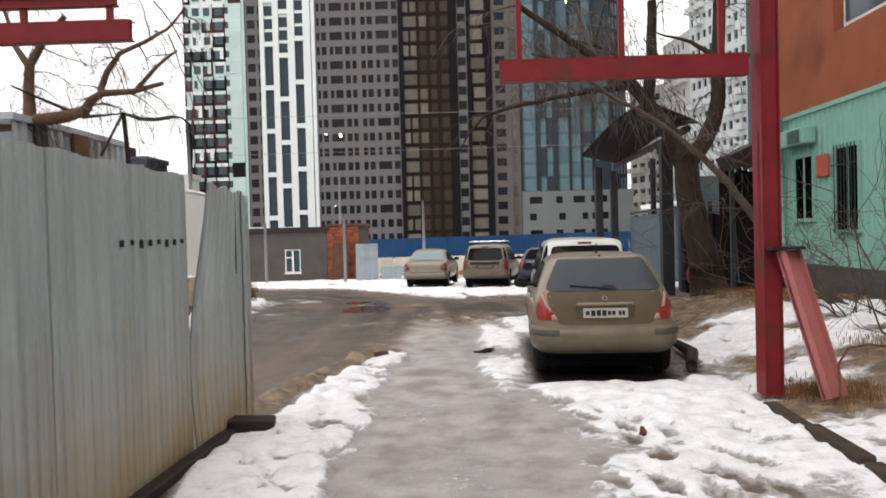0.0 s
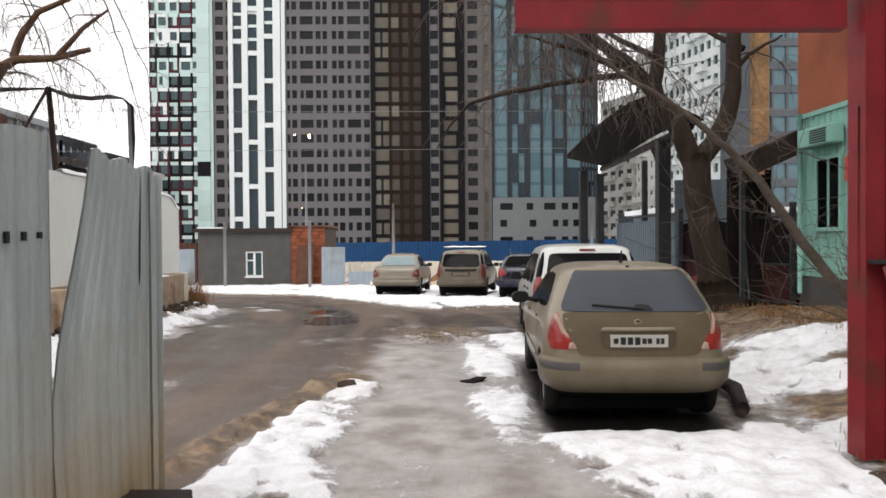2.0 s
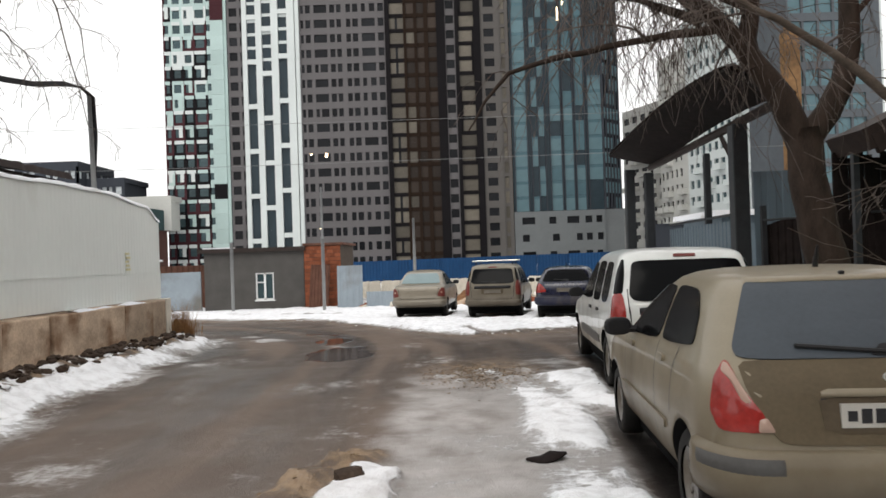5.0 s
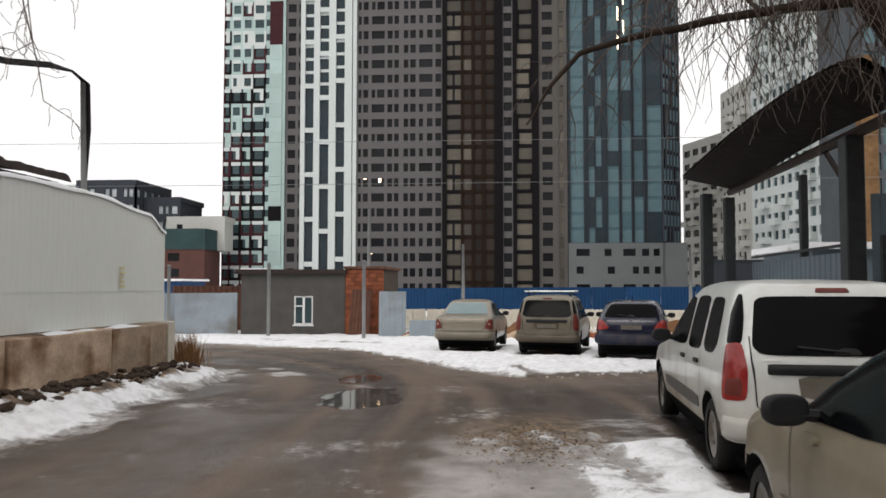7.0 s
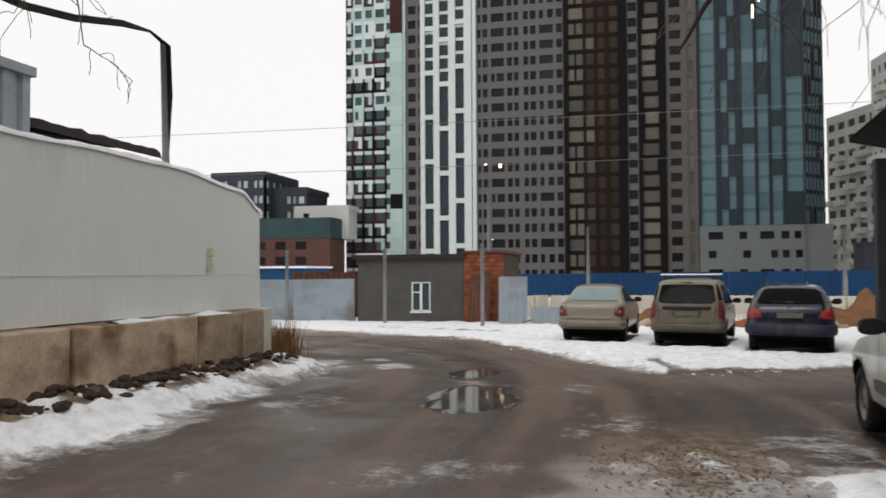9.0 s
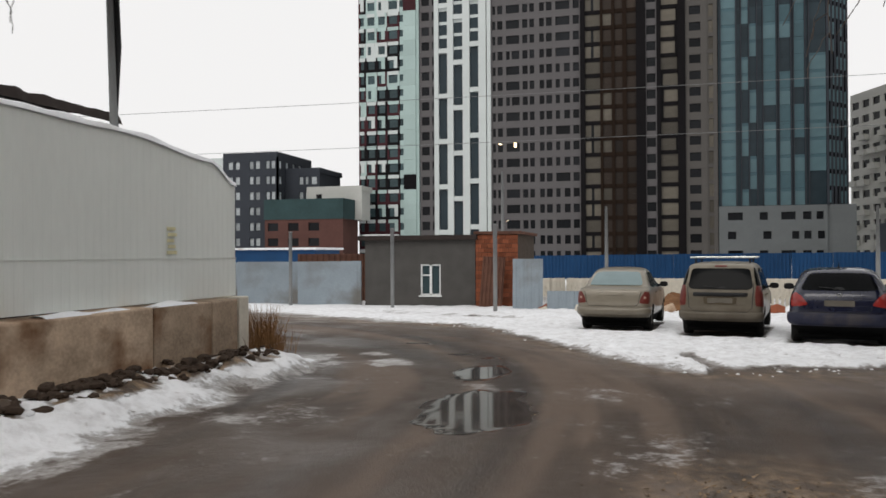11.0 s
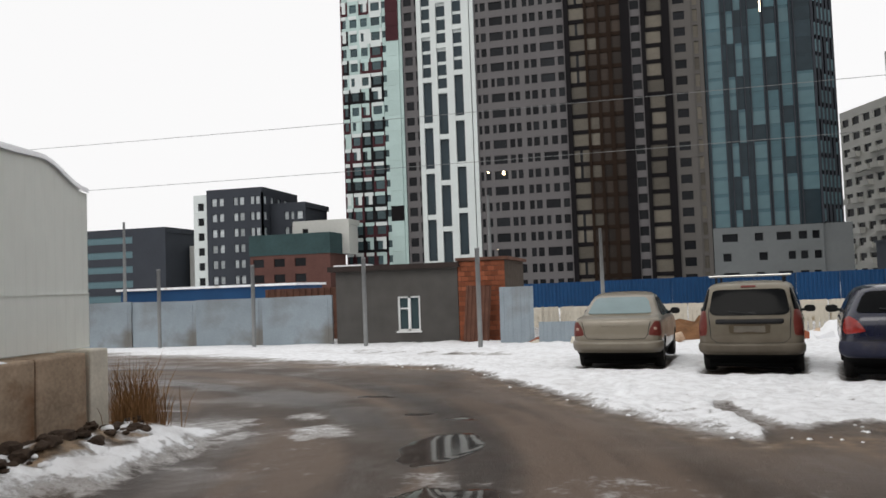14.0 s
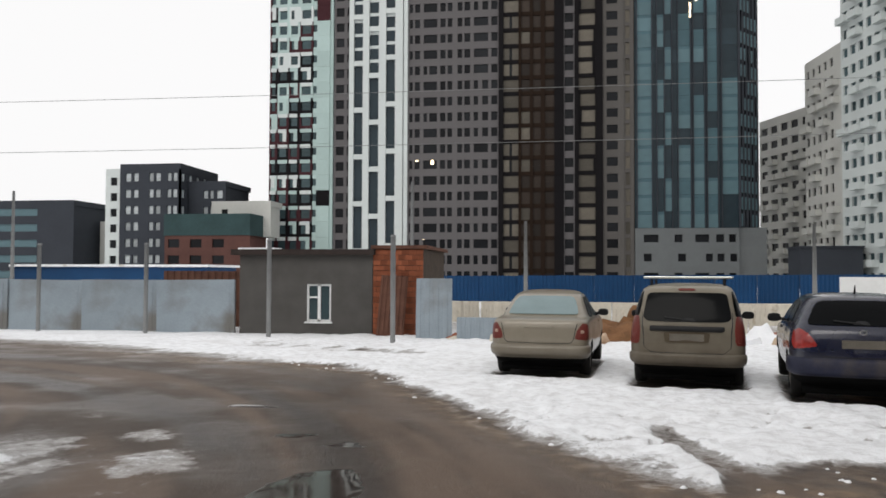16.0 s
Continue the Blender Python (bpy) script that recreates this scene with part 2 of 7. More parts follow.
    "f_maroon": material("maroon facade", (0.055, 0.02, 0.024), 0.75, vary=0.15, scale=0.2, fine=3, bump=0, spec=0.1),
    "f_beige": material("beige facade", (0.105, 0.098, 0.092), 0.85, vary=0.07, scale=0.2, fine=3, bump=0, spec=0.1),
    "f_pane": material("light curtain pane", (0.105, 0.093, 0.074), 0.4, vary=0.2, scale=0.3, fine=2, bump=0, island=0.5, piece=0.4),
    "f_pane_brown": material("brown pane", (0.026, 0.018, 0.013), 0.5, vary=0.2, scale=0.3, fine=2, bump=0, island=0.6, piece=0.5),
    "f_window": material("dark far window", (0.014, 0.015, 0.017), 0.2, vary=0.2, scale=0.4, fine=2, bump=0, island=0.45, piece=0.3, spec=0.1),
    "f_window_blue": material("blue-grey far window", (0.05, 0.08, 0.088), 0.12, vary=0.2, scale=0.4, fine=2, bump=0, island=0.35, piece=0.3),
    "f_glass_teal": material("teal curtain glass", (0.068, 0.128, 0.150), 0.2, vary=0.15, scale=0.12, fine=0.6, bump=0, island=0.16),
    "f_glass_pale": material("pale curtain glass", (0.10, 0.168, 0.190), 0.2, vary=0.12, scale=0.12, fine=0.6, bump=0, island=0.14),
    "f_glass_dark": material("dark curtain glass", (0.022, 0.036, 0.045), 0.2, vary=0.2, scale=0.2, fine=0.6, bump=0, island=0.3),
    "f_white_frame": material("white framed far window", (0.40, 0.43, 0.44), 0.4, vary=0.3, scale=0.6, fine=3, bump=0, island=0.3, piece=0.3),
    "f_slate": material("slate facade", (0.045, 0.05, 0.06), 0.8, vary=0.1, scale=0.2, fine=2, bump=0, spec=0.1),
    "f_slate_light": material("grey-blue facade", (0.085, 0.095, 0.105), 0.7, vary=0.15, scale=0.2, fine=2, bump=0),
    "f_pale_wall": material("pale facade", (0.50, 0.50, 0.47), 0.85, vary=0.08, scale=0.15, fine=2, bump=0),
    "f_green_net": material("green netting", (0.036, 0.066, 0.068), 0.9, vary=0.2, scale=0.3, fine=3, bump=0),
    "f_red_brick": material("red brick far", (0.10, 0.048, 0.04), 0.9, vary=0.2, scale=0.3, fine=3, bump=0),
}


# ---------------------------------------------------------------- mesh helpers
class Buf:
    """Collects plain faces quickly, then makes one mesh."""

    def __init__(self):
        self.v, self.f, self.m = [], [], []

    def face(self, pts, mat=0):
        i = len(self.v)
        self.v.extend(pts)
        self.f.append(tuple(range(i, i + len(pts))))
        self.m.append(mat)

    def box(self, x0, x1, y0, y1, z0, z1, mat=0):
        i = len(self.v)
        self.v += [(x0, y0, z0), (x1, y0, z0), (x1, y1, z0), (x0, y1, z0), (x0, y0, z1), (x1, y0, z1), (x1, y1, z1), (x0, y1, z1)]
        for q in ((0, 3, 2, 1), (4, 5, 6, 7), (0, 1, 5, 4), (1, 2, 6, 5), (2, 3, 7, 6), (3, 0, 4, 7)):
            self.f.append(tuple(i + k for k in q))
            self.m.append(mat)

    def grid(self, rows, mat=0, close=False):
        """rows: lists of points of equal length, joined by quads."""
        i, w = len(self.v), len(rows[0])
        for r in rows:
            self.v.extend(r)
        for a in range(len(rows) - 1):
            for b in range(w if close else w - 1):
                c = (b + 1) % w
                self.f.append((i + a * w + b, i + a * w + c, i + (a + 1) * w + c, i + (a + 1) * w + b))
                self.m.append(mat)

    def tube(self, pts, radii, sides=8, mat=0):
        """A tapered tube along a line of points, closed at both ends."""
        pts = [Vector(p) for p in pts]
        rows, side = [], None
        for k, p in enumerate(pts):
            d = (pts[min(k + 1, len(pts) - 1)] - pts[max(k - 1, 0)])
            d = d.normalized() if d.length > 1e-6 else Vector((0, 0, 1))
            if side is None:
                side = d.cross(Vector((0, 0, 1)) if abs(d.z) < 0.95 else Vector((1, 0, 0))).normalized()
            side = (side - d * side.dot(d)).normalized()
            up = side.cross(d)
            r = radii[k] if isinstance(radii, (list, tuple)) else radii
            rows.append([tuple(p + r * (math.cos(a) * side + math.sin(a) * up)) for a in (2 * math.pi * j / sides for j in range(sides))])
        base = len(self.v)
        self.grid(rows, mat, True)
        self.f += [tuple(base + j for j in range(sides)), tuple(base + (len(pts) - 1) * sides + j for j in reversed(range(sides)))]
        self.m += [mat, mat]

    def mesh(self, name, mats, smooth=False):
        me = bpy.data.meshes.new(name)
        me.from_pydata(self.v, [], self.f)
        for m in mats:
            me.materials.append(m)
        me.polygons.foreach_set("material_index", self.m)
        if smooth:
            me.polygons.foreach_set("use_smooth", [True] * len(self.f))
        me.update()
        return me


def thing(name, label, category, at=None, group="", kind=""):
    ob = new(name)
    if at is not None:
        ob.matrix_world = at
    return tagged(ob, label, category, group, kind)


def put(name, buf, mats, parent=None, label="", smooth=False, kind=""):
    mats = mats if isinstance(mats, (list, tuple)) else [mats]
    ob = new(name, buf.mesh(name, mats, smooth))
    ob.parent = parent
    return tagged(ob, label, kind=kind)


def share(name, me, parent, m=None, label=""):
    ob = new(name, me)
    ob.parent = parent
    if m is not None:
        ob.matrix_basis = m
    return tagged(ob, label)


def bevel_box(sx, sy, sz, w=0.01, segs=2):
    """A box on the ground plane, centred in x and y, with rounded edges, as a Buf."""
    bm = bmesh.new()
    bmesh.ops.create_cube(bm, size=1)
    bmesh.ops.scale(bm, vec=(sx, sy, sz), verts=bm.verts)
    bmesh.ops.translate(bm, vec=(0, 0, sz / 2), verts=bm.verts)
    bmesh.ops.bevel(bm, geom=bm.edges[:], offset=w, segments=segs, affect="EDGES", profile=0.5)
    b = Buf()
    bm.verts.index_update()
    b.v = [tuple(v.co) for v in bm.verts]
    b.f = [tuple(v.index for v in f.verts) for f in bm.faces]
    b.m = [0] * len(b.f)
    bm.free()
    return b


def smooth01(a, b, v):
    t = min(1.0, max(0.0, (v - a) / (b - a)))
    return t * t * (3 - 2 * t)


# ---------------------------------------------------------------- ground
def fbm(x, y, s, o=4):
    return noise.fractal(Vector((x * s, y * s, 3.7)), 1.0, 2.0, o)


def slope(y):
    return 0.0 if y < 15 else max(-0.027 * (y - 16) if y > 17 else -0.00675 * (y - 15) ** 2, -0.8)


def kerb_x(y):
    return 3.2 + 0.055 * max(0.0, y - 5.5)


def seg(px, py, ax, ay, bx, by):
    t = max(0, min(1, ((px - ax) * (bx - ax) + (py - ay) * (by - ay)) / ((bx - ax) ** 2 + (by - ay) ** 2)))
    return math.hypot(px - ax - t * (bx - ax), py - ay - t * (by - ay))


def road_edge(x):
    """Where the far snow band begins, as y for each x."""
    if x < -4.4:
        return 30.4 + (-4.4 - x) * 0.52
    if x < 0.35:
        return 30.4 - (x + 4.4) * 1.77 - 0.10 * (x + 4.4) * (0.35 - x)
    return 22.0 + (x - 0.35) * 0.42


PUDDLES = ((-2.15, 18.2, 0.80, 1.42), (-2.75, 21.2, 0.56, 1.15), (-4.8, 25.3, 0.52, 0.2), (-3.6, 23.45, 0.3, 0.16), (-2.9, 23.0, 0.22, 0.14))
ICE = ((-4.25, 21.9, 0.5, 0.9), (-4.95, 23.2, 0.4, 0.4), (-6.3, 24.1, 0.6, 0.35), (-4.6, 15.5, 0.3, 1.6), (-5.15, 20.6, 0.22, 1.5), (-5.75, 22.4, 0.35, 0.6), (-7.2, 23.6, 0.5, 0.3))
# parked cars keep the snow off, and shade is painted under them: tail x, tail y, turn, length, half width
STANDS = ((1.94, 7.93, -3.4, 4.0, 0.85), (2.53, 12.95, -3.0, 4.47, 0.87), (1.12, 28.3, -11, 4.47, 0.87), (-1.22, 29.4, -7, 4.25, 0.86), (3.15, 26.7, -12, 4.2, 0.89))


# How far a place lies beneath a car: free of snow, and painted dark.
def under_car(x, y):
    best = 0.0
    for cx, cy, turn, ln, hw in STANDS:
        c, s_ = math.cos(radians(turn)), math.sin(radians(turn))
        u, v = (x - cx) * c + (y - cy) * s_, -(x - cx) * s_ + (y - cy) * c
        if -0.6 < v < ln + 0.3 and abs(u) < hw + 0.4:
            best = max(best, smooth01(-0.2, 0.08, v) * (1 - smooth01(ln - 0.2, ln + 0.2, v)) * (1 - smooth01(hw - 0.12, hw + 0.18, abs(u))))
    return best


def ridge(x, y):
    """The low bank of dirt between the road and the pavement."""
    return max(0.0, 1 - min(seg(x, y, -1.95, 7.0, -1.52, 9.1), seg(x, y, -1.52, 9.1, -0.92, 10.75)) / 0.27)


def path_at(x, y):
    return smooth01(-1.05, -0.55, x + 0.12 * fbm(x, y, 1.3)) * (1 - smooth01(0.75 + 0.35 * (1 - smooth01(5, 8, y)), 1.5, x + 0.35 * fbm(x, y, 0.9))) * (1 - smooth01(13.0, 16.5, y))



def puddle(x, y):
    """How deep inside a puddle a place is, and that puddle's level."""
    best, level = -1.0, 0.0
    for cx, cy, rx, ry in PUDDLES:
        v = 1.0 - math.hypot((x - cx) / rx, (y - cy) / ry)
        if v > best:
            best, level = v, slope(cy) - 0.008
    return best, level


def footprints():
    """Places where feet have pressed the snow: (x, y, cos, sin)."""
    rr, out = random.Random(40), []
    for _ in range(48):
        x, y, a = rr.uniform(0.9, 2.9), rr.uniform(1.5, 6.5), rr.gauss(0.15, 0.35)
        for k in range(rr.choice((1, 2, 3, 4))):
            s = 0.09 if k % 2 else -0.09
            out.append((x + s * math.cos(a) + 0.62 * k * -math.sin(a), y + s * math.sin(a) + 0.62 * k * math.cos(a), math.cos(a), math.sin(a)))
    for _ in range(24):
        a = rr.gauss(0, 0.5)
        out.append((rr.uniform(-1.6, -0.6), rr.uniform(3.5, 9.0), math.cos(a), math.sin(a)))
    for _ in range(26):
        a = rr.gauss(0, 1.0)
        out.append((rr.uniform(3.6, 6.4), rr.uniform(6.0, 12.5), math.cos(a), math.sin(a)))
    for _ in range(40):
        a = rr.gauss(0, 1.0)
        out.append((rr.uniform(-1.5, 5.5), rr.uniform(23.2, 27.0), math.cos(a), math.sin(a)))
    return out


PRINTS = {}
for q in footprints():
    for i in range(int(q[0] * 2) - 1, int(q[0] * 2) + 2):
        for j in range(int(q[1] * 2) - 1, int(q[1] * 2) + 2):
            PRINTS.setdefault((i, j), []).append(q)


def trodden(x, y):
    best = 0.0
    for px_, py_, c, s in PRINTS.get((int(x * 2), int(y * 2)), ()):
        u, v = (x - px_) * c + (y - py_) * s, -(x - px_) * s + (y - py_) * c
        best = max(best, 1 - smooth01(0.6, 1.15, math.hypot(u / 0.085, v / 0.18)))
    return best


def tracks(x, y):
    """Streaks along the way that wheels take: straight on, then round the bend to the left."""
    if y < 17:
        r, s = x + 16, y - 17
    else:
        r, s = math.hypot(x + 16, y - 17), 13 * math.atan2(y - 17, x + 16)
    return noise.fractal(Vector((r * 1.5, s * 0.16, 1.3)), 0.8, 2.1, 5)


def ground(x, y):
    """Height, snow cover, mud and water at a place."""
    z = slope(y)
    k = kerb_x(y)
    snow = mud = 0.0
    n1, n2 = fbm(x, y, 0.9), fbm(x + 9, y - 4, 3.1)
    if y < 20 and x > k - 0.02:
        rise = smooth01(k, k + 2.6, x) * (0.42 * (1 - smooth01(15, 20, y)))
        z += rise + 0.05 * n1 * smooth01(k, k + 0.8, x) + 0.03 * n2 * smooth01(k, k + 0.4, x)
        snow = 0.95 - 1.4 * max(0, n1) - 0.9 * smooth01(11.8, 13.5, y) - 1.3 * max(0, 1 - math.hypot((x - 4.3) / 1.3, (y - 6.5) / 1.1)) - 0.9 * max(0, n2 + 0.1) * (1 - smooth01(7, 9, y))
        snow -= 0.85 * max(0, 1 - abs(x - 5.6) / 1.5) * (1 - smooth01(6, 9, y))
        mud = 1.0
    elif y < 20:
        # pavement: trodden path between strips of snow
        right = smooth01(0.3 + 0.5 * (1 - smooth01(5.5, 7.0, y)), 1.4, x + 0.35 * n1) * (1 - smooth01(14.4, 15.6, y))
        right *= 1 - 0.75 * smooth01(7.6, 8.4, y) * smooth01(1.0, 1.3, x) * (1 - smooth01(12.2, 12.8, y)) * (0 if y < 7.7 else 1)
        mid = 0.55 * max(0, 1 - math.hypot((x - 0.9) / 0.75, (y - 12.8) / 2.4)) + 0.30 * max(0, 1 - abs(x - 0.75) / 0.5) * smooth01(8, 10, y) * (1 - smooth01(14, 15.5, y))
        left_edge = -1.75 + 0.16 * max(0, y - 6.2) if y > 6.2 else -1.9
        left = smooth01(left_edge - 0.1, left_edge + 0.15, x) * (1 - smooth01(-0.95, -0.45, x + 0.3 * n1)) * smooth01(2.0, 3.4, y + 0.4 * n2) * (1 - smooth01(8.6, 10.4, y))
        mid = max(mid, 0.8 * max(0, 1.15 - math.hypot((x - 0.75) / 0.5, (y - 9.0) / 3.0)))
        snow = max(right * (0.80 + 0.5 * n1), mid + 0.35 * n1, left * (0.95 - 0.25 * smooth01(6.5, 8, y) + 0.55 * n1 + 0.35 * n2))
        path = smooth01(-1.0, -0.4, x) * (1 - smooth01(0.9, 1.6, x)) * (1 - smooth01(13.5, 17, y))
        snow = max(snow, path * (0.16 + 0.30 * n1 + 0.12 * n2))
        rg = ridge(x, y) * (1 + 0.5 * n2)
        mud = max(min(1.0, 2.2 * rg), 0.85 * max(0, 1.2 - math.hypot((x - 0.25) / 0.9, (y - 15.4) / 1.3)))
        snow = max(snow, (0.62 + 0.5 * n1 + 0.5 * n2) * (1 - smooth01(0.14, 0.30, min(seg(x, y, -1.25, 8.4, -0.78, 10.1), seg(x, y, -1.0, 8.0, -0.8, 9.6)))))
        snow -= 1.5 * smooth01(0.22, 0.6, rg)
        z += 0.075 * smooth01(0.0, 0.9, rg) * (1 + n2)
    # snow bank at the foot of the white wall
    if x < -3.0 and 8.0 < y < 25:
        foot = -5.35 + 0.06 * (20 - y)
        end = (1 - smooth01(21.2, 23.2, y + 0.5 * n1)) * smooth01(8.2, 10.2, y + n1)
        strip = (1 - smooth01(foot - 0.25, foot + 0.55, x + 0.5 * n1)) * end
        snow = max(snow, strip * (0.9 + 0.35 * n1))
        bank = max(0, 1 - abs(x + 5.8 + 0.12 * n1) / 0.75) * (1 - smooth01(20.6, 21.6, y))
        z += bank * (0.30 + 0.12 * n2)
        snow = max(snow, 0.10 * max(0, 1 - abs(x - foot - 1.2 + 0.3 * n1) / 0.5) * end)
        snow -= 1.2 * smooth01(0.4, 0.75, bank) * smooth01(-0.2, 0.2, n2 + 0.4 * n1) * smooth01(12, 14, y)
        mud = max(mud, smooth01(0.1, 0.5, bank))
    # far snow where the cars stand
    if x > -40 and y > 20:
        d = y - road_edge(x) + 0.7 * n1
        far = 0.62 * smooth01(-0.3, 0.6, d) + 0.2 * smooth01(-1.6, 0.0, d) + 0.18 * smooth01(0.4, 1.6, d)
        if x > 0.35:
            far *= smooth01(0, 0.5, y - road_edge(x) + 0.3 * n1)
        beyond = smooth01(41, 44, y) * smooth01(-7.5, -5.5, x)
        snow = max(snow, far * (0.95 + 0.25 * n1 - 0.45 * beyond))
        if x < -4:
            snow -= 0.75 * max(0, 1 - seg(x, y, -10, 37.2, -2.5, 34.0) / 1.5) * (0.75 + n2)
        wheel = max(0, 1 - min(seg(x, y, 0.2, 24.4, 0.42, 23.2), seg(x, y, 0.42, 23.2, 0.75, 21.3)) / 0.26)
        snow -= 0.62 * smooth01(0.1, 0.7, wheel)
        mud = max(mud, 0.6 * max(0, 1 - abs(d + 0.6) / 1.0))
    wet, level = puddle(x, y)
    w = smooth01(0.0, 0.16, wet - 0.14 + 0.22 * n1 + 0.14 * n2)
    tread = trodden(x, y)
    for cx, cy, rx, ry in ICE:
        snow = max(snow, 0.40 * smooth01(0.1, 0.7, 1 - math.hypot((x - cx) / rx, (y - cy) / ry) + 0.6 * n1 + 0.5 * n2))
    crumbs = max(0.0, 1 - math.hypot((x - 0.25) / 0.85, (y - 14.9) / 0.75) + 0.4 * n2)
    mud = max(mud, smooth01(0.1, 0.6, crumbs))
    snow = max(snow, 0.27 * smooth01(0.1, 0.6, crumbs) * (1 + n2))
    z += 0.012 * smooth01(0.1, 0.6, crumbs) * (1 + n2)
    snow = max(0.0, min(1.0, snow)) * (1 - w)
    shade = under_car(x, y)
    snow *= 1 - shade
    mud *= 1 - shade
    z -= 0.03 * tread * smooth01(0.4, 0.8, snow)
    snow -= 0.5 * tread * smooth01(0.3, 0.6, snow)
    z += 0.045 * smooth01(0.3, 0.8, snow) * (1 + 0.8 * n2 + 0.8 * n1) * (1 - w) + 0.008 * n2 * (1 - w)
    z = z * (1 - w) + level * w
    return z, snow, max(0.0, min(1.0, mud)), w


def spaced(a, b, step, far):
    v = list(np.arange(a, b, step))
    lo, hi, d = [], [], step
    x = a
    while x > -far:
        d *= 1.35
        x -= d
        lo.append(x)
    d, x = step, v[-1]
    while x < far:
        d *= 1.35
        x += d
        hi.append(x)
    return lo[::-1] + v + hi


def finer(v, a, b):
    """Halves the steps between a and b."""
    out = []
    for p, q in zip(v, v[1:]):
        out.append(p)
        if a < p < b:
            out.append((p + q) / 2)
    return out + [v[-1]]


gx = finer(spaced(-9.0, 9.0, 0.11, 3000), -2.6, 5.0)
gy = finer(spaced(-1.5, 33.0, 0.12, 3000), 1.5, 14.0)
gb, attr = Buf(), {"snow": [], "mud": [], "wet": [], "track": [], "film": [], "path": [], "bare": []}
rows = []
for y in gy:
    row = []
    for x in gx:
        z, s, mu, w = ground(float(x), float(y))
        if abs(x) > 60 or y > 100 or y < -30:
            z, s = slope(y) - 0.05, 0.6
        row.append((float(x), float(y), z))
        attr["snow"].append(s), attr["mud"].append(mu), attr["wet"].append(w), attr["track"].append(tracks(float(x), float(y)))
        near_ = -8 < x < 8 and -2 < y < 34
        attr["path"].append(path_at(float(x), float(y)) if near_ and y < 18 else 0.0)
        # no snow beneath the cars, and the shade painted there
        attr["bare"].append(under_car(float(x), float(y)) if near_ else 0.0)
        attr["film"].append((1 - smooth01(9.5, 19, float(y))) * (0.8 + 0.4 * fbm(float(x), float(y), 0.4)) + (1.0 * max(0.0, 1 - abs(y - road_edge(float(x)) + 1.4 + 0.6 * fbm(float(x), float(y), 0.7)) / 1.5) if y > 19 and -30 < x < 3 else 0.0))
    rows.append(row)
gb.grid(rows)
gmat = bpy.data.materials.new("snowy road")
gmat.use_nodes = True
n, l = gmat.node_tree.nodes, gmat.node_tree.links
pb = n["Principled BSDF"]


def node(kind, **inputs):
    nd = n.new(kind)
    for k, v in inputs.items():
        sock = nd.inputs[int(k[1:])] if k[0] == "i" and k[1:].isdigit() else nd.inputs[k.replace("_", " ")]
        if isinstance(v, bpy.types.NodeSocket):
            l.new(v, sock)
        else:
            sock.default_value = v
    return nd


def calc(op, a, b, clamp=False):
    nd = node("ShaderNodeMath", i0=a, i1=b)
    nd.operation, nd.use_clamp = op, clamp
    return nd.outputs[0]


def blend(f, a, b):
    nd = n.new("ShaderNodeMix")
    nd.data_type = "RGBA"
    for k, v in ((0, f), (6, a), (7, b)):
        if isinstance(v, bpy.types.NodeSocket):
            l.new(v, nd.inputs[k])
        else:
            nd.inputs[k].default_value = v
    return nd.outputs[2]


def ramp(v, lo, hi):
    nd = node("ShaderNodeMapRange", Value=v, From_Min=lo, From_Max=hi)
    nd.interpolation_type = "SMOOTHSTEP"
    return nd.outputs[0]


obj = n.new("ShaderNodeTexCoord").outputs["Object"]
a_film = n.new("ShaderNodeAttribute")
a_film.attribute_name = "film"
a_path, a_bare_shade = n.new("ShaderNodeAttribute"), n.new("ShaderNodeAttribute")
a_path.attribute_name, a_bare_shade.attribute_name = "path", "bare"
a_snow, a_mud, a_wet, a_track = (n.new("ShaderNodeAttribute") for _ in range(4))
a_snow.attribute_name, a_mud.attribute_name, a_wet.attribute_name, a_track.attribute_name = "snow", "mud", "wet", "track"
n_big = node("ShaderNodeTexNoise", Vector=obj, Scale=0.7, Detail=5.0).outputs["Fac"]
n_mid = node("ShaderNodeTexNoise", Vector=obj, Scale=5.0, Detail=8.0, Roughness=0.65).outputs["Fac"]
n_fine = node("ShaderNodeTexNoise", Vector=obj, Scale=60.0, Detail=4.0).outputs["Fac"]
steps = node("ShaderNodeTexVoronoi", Vector=obj, Scale=3.2).outputs["Distance"]
n_crumb = node("ShaderNodeTexNoise", Vector=obj, Scale=17.0, Detail=5.0, Roughness=0.6).outputs["Fac"]
cover = calc("ADD", a_snow.outputs["Fac"], calc("MULTIPLY", calc("SUBTRACT", n_mid, 0.5), 0.85))
cover = calc("ADD", cover, calc("MULTIPLY", calc("SUBTRACT", n_crumb, 0.5), 0.5))
cover = calc("SUBTRACT", cover, calc("MULTIPLY", ramp(calc("SUBTRACT", 0.26, steps), 0.0, 0.12), 0.12))
cover_s = ramp(cover, 0.38, 0.62)
slush_s = ramp(cover, 0.12, 0.42)
asphalt = blend(n_big, (0.043, 0.030, 0.022, 1), (0.085, 0.062, 0.047, 1))
asphalt = blend(calc("MULTIPLY", ramp(n_fine, 0.45, 0.7), 0.35), asphalt, (0.098, 0.071, 0.053, 1))
asphalt = blend(calc("MULTIPLY", ramp(a_track.outputs["Fac"], 0.05, 0.6), 0.75), asphalt, (0.145, 0.104, 0.078, 1))
asphalt = blend(calc("MULTIPLY", ramp(calc("MULTIPLY", a_track.outputs["Fac"], -1.0), 0.1, 0.6), 0.6), asphalt, (0.02, 0.013, 0.01, 1))
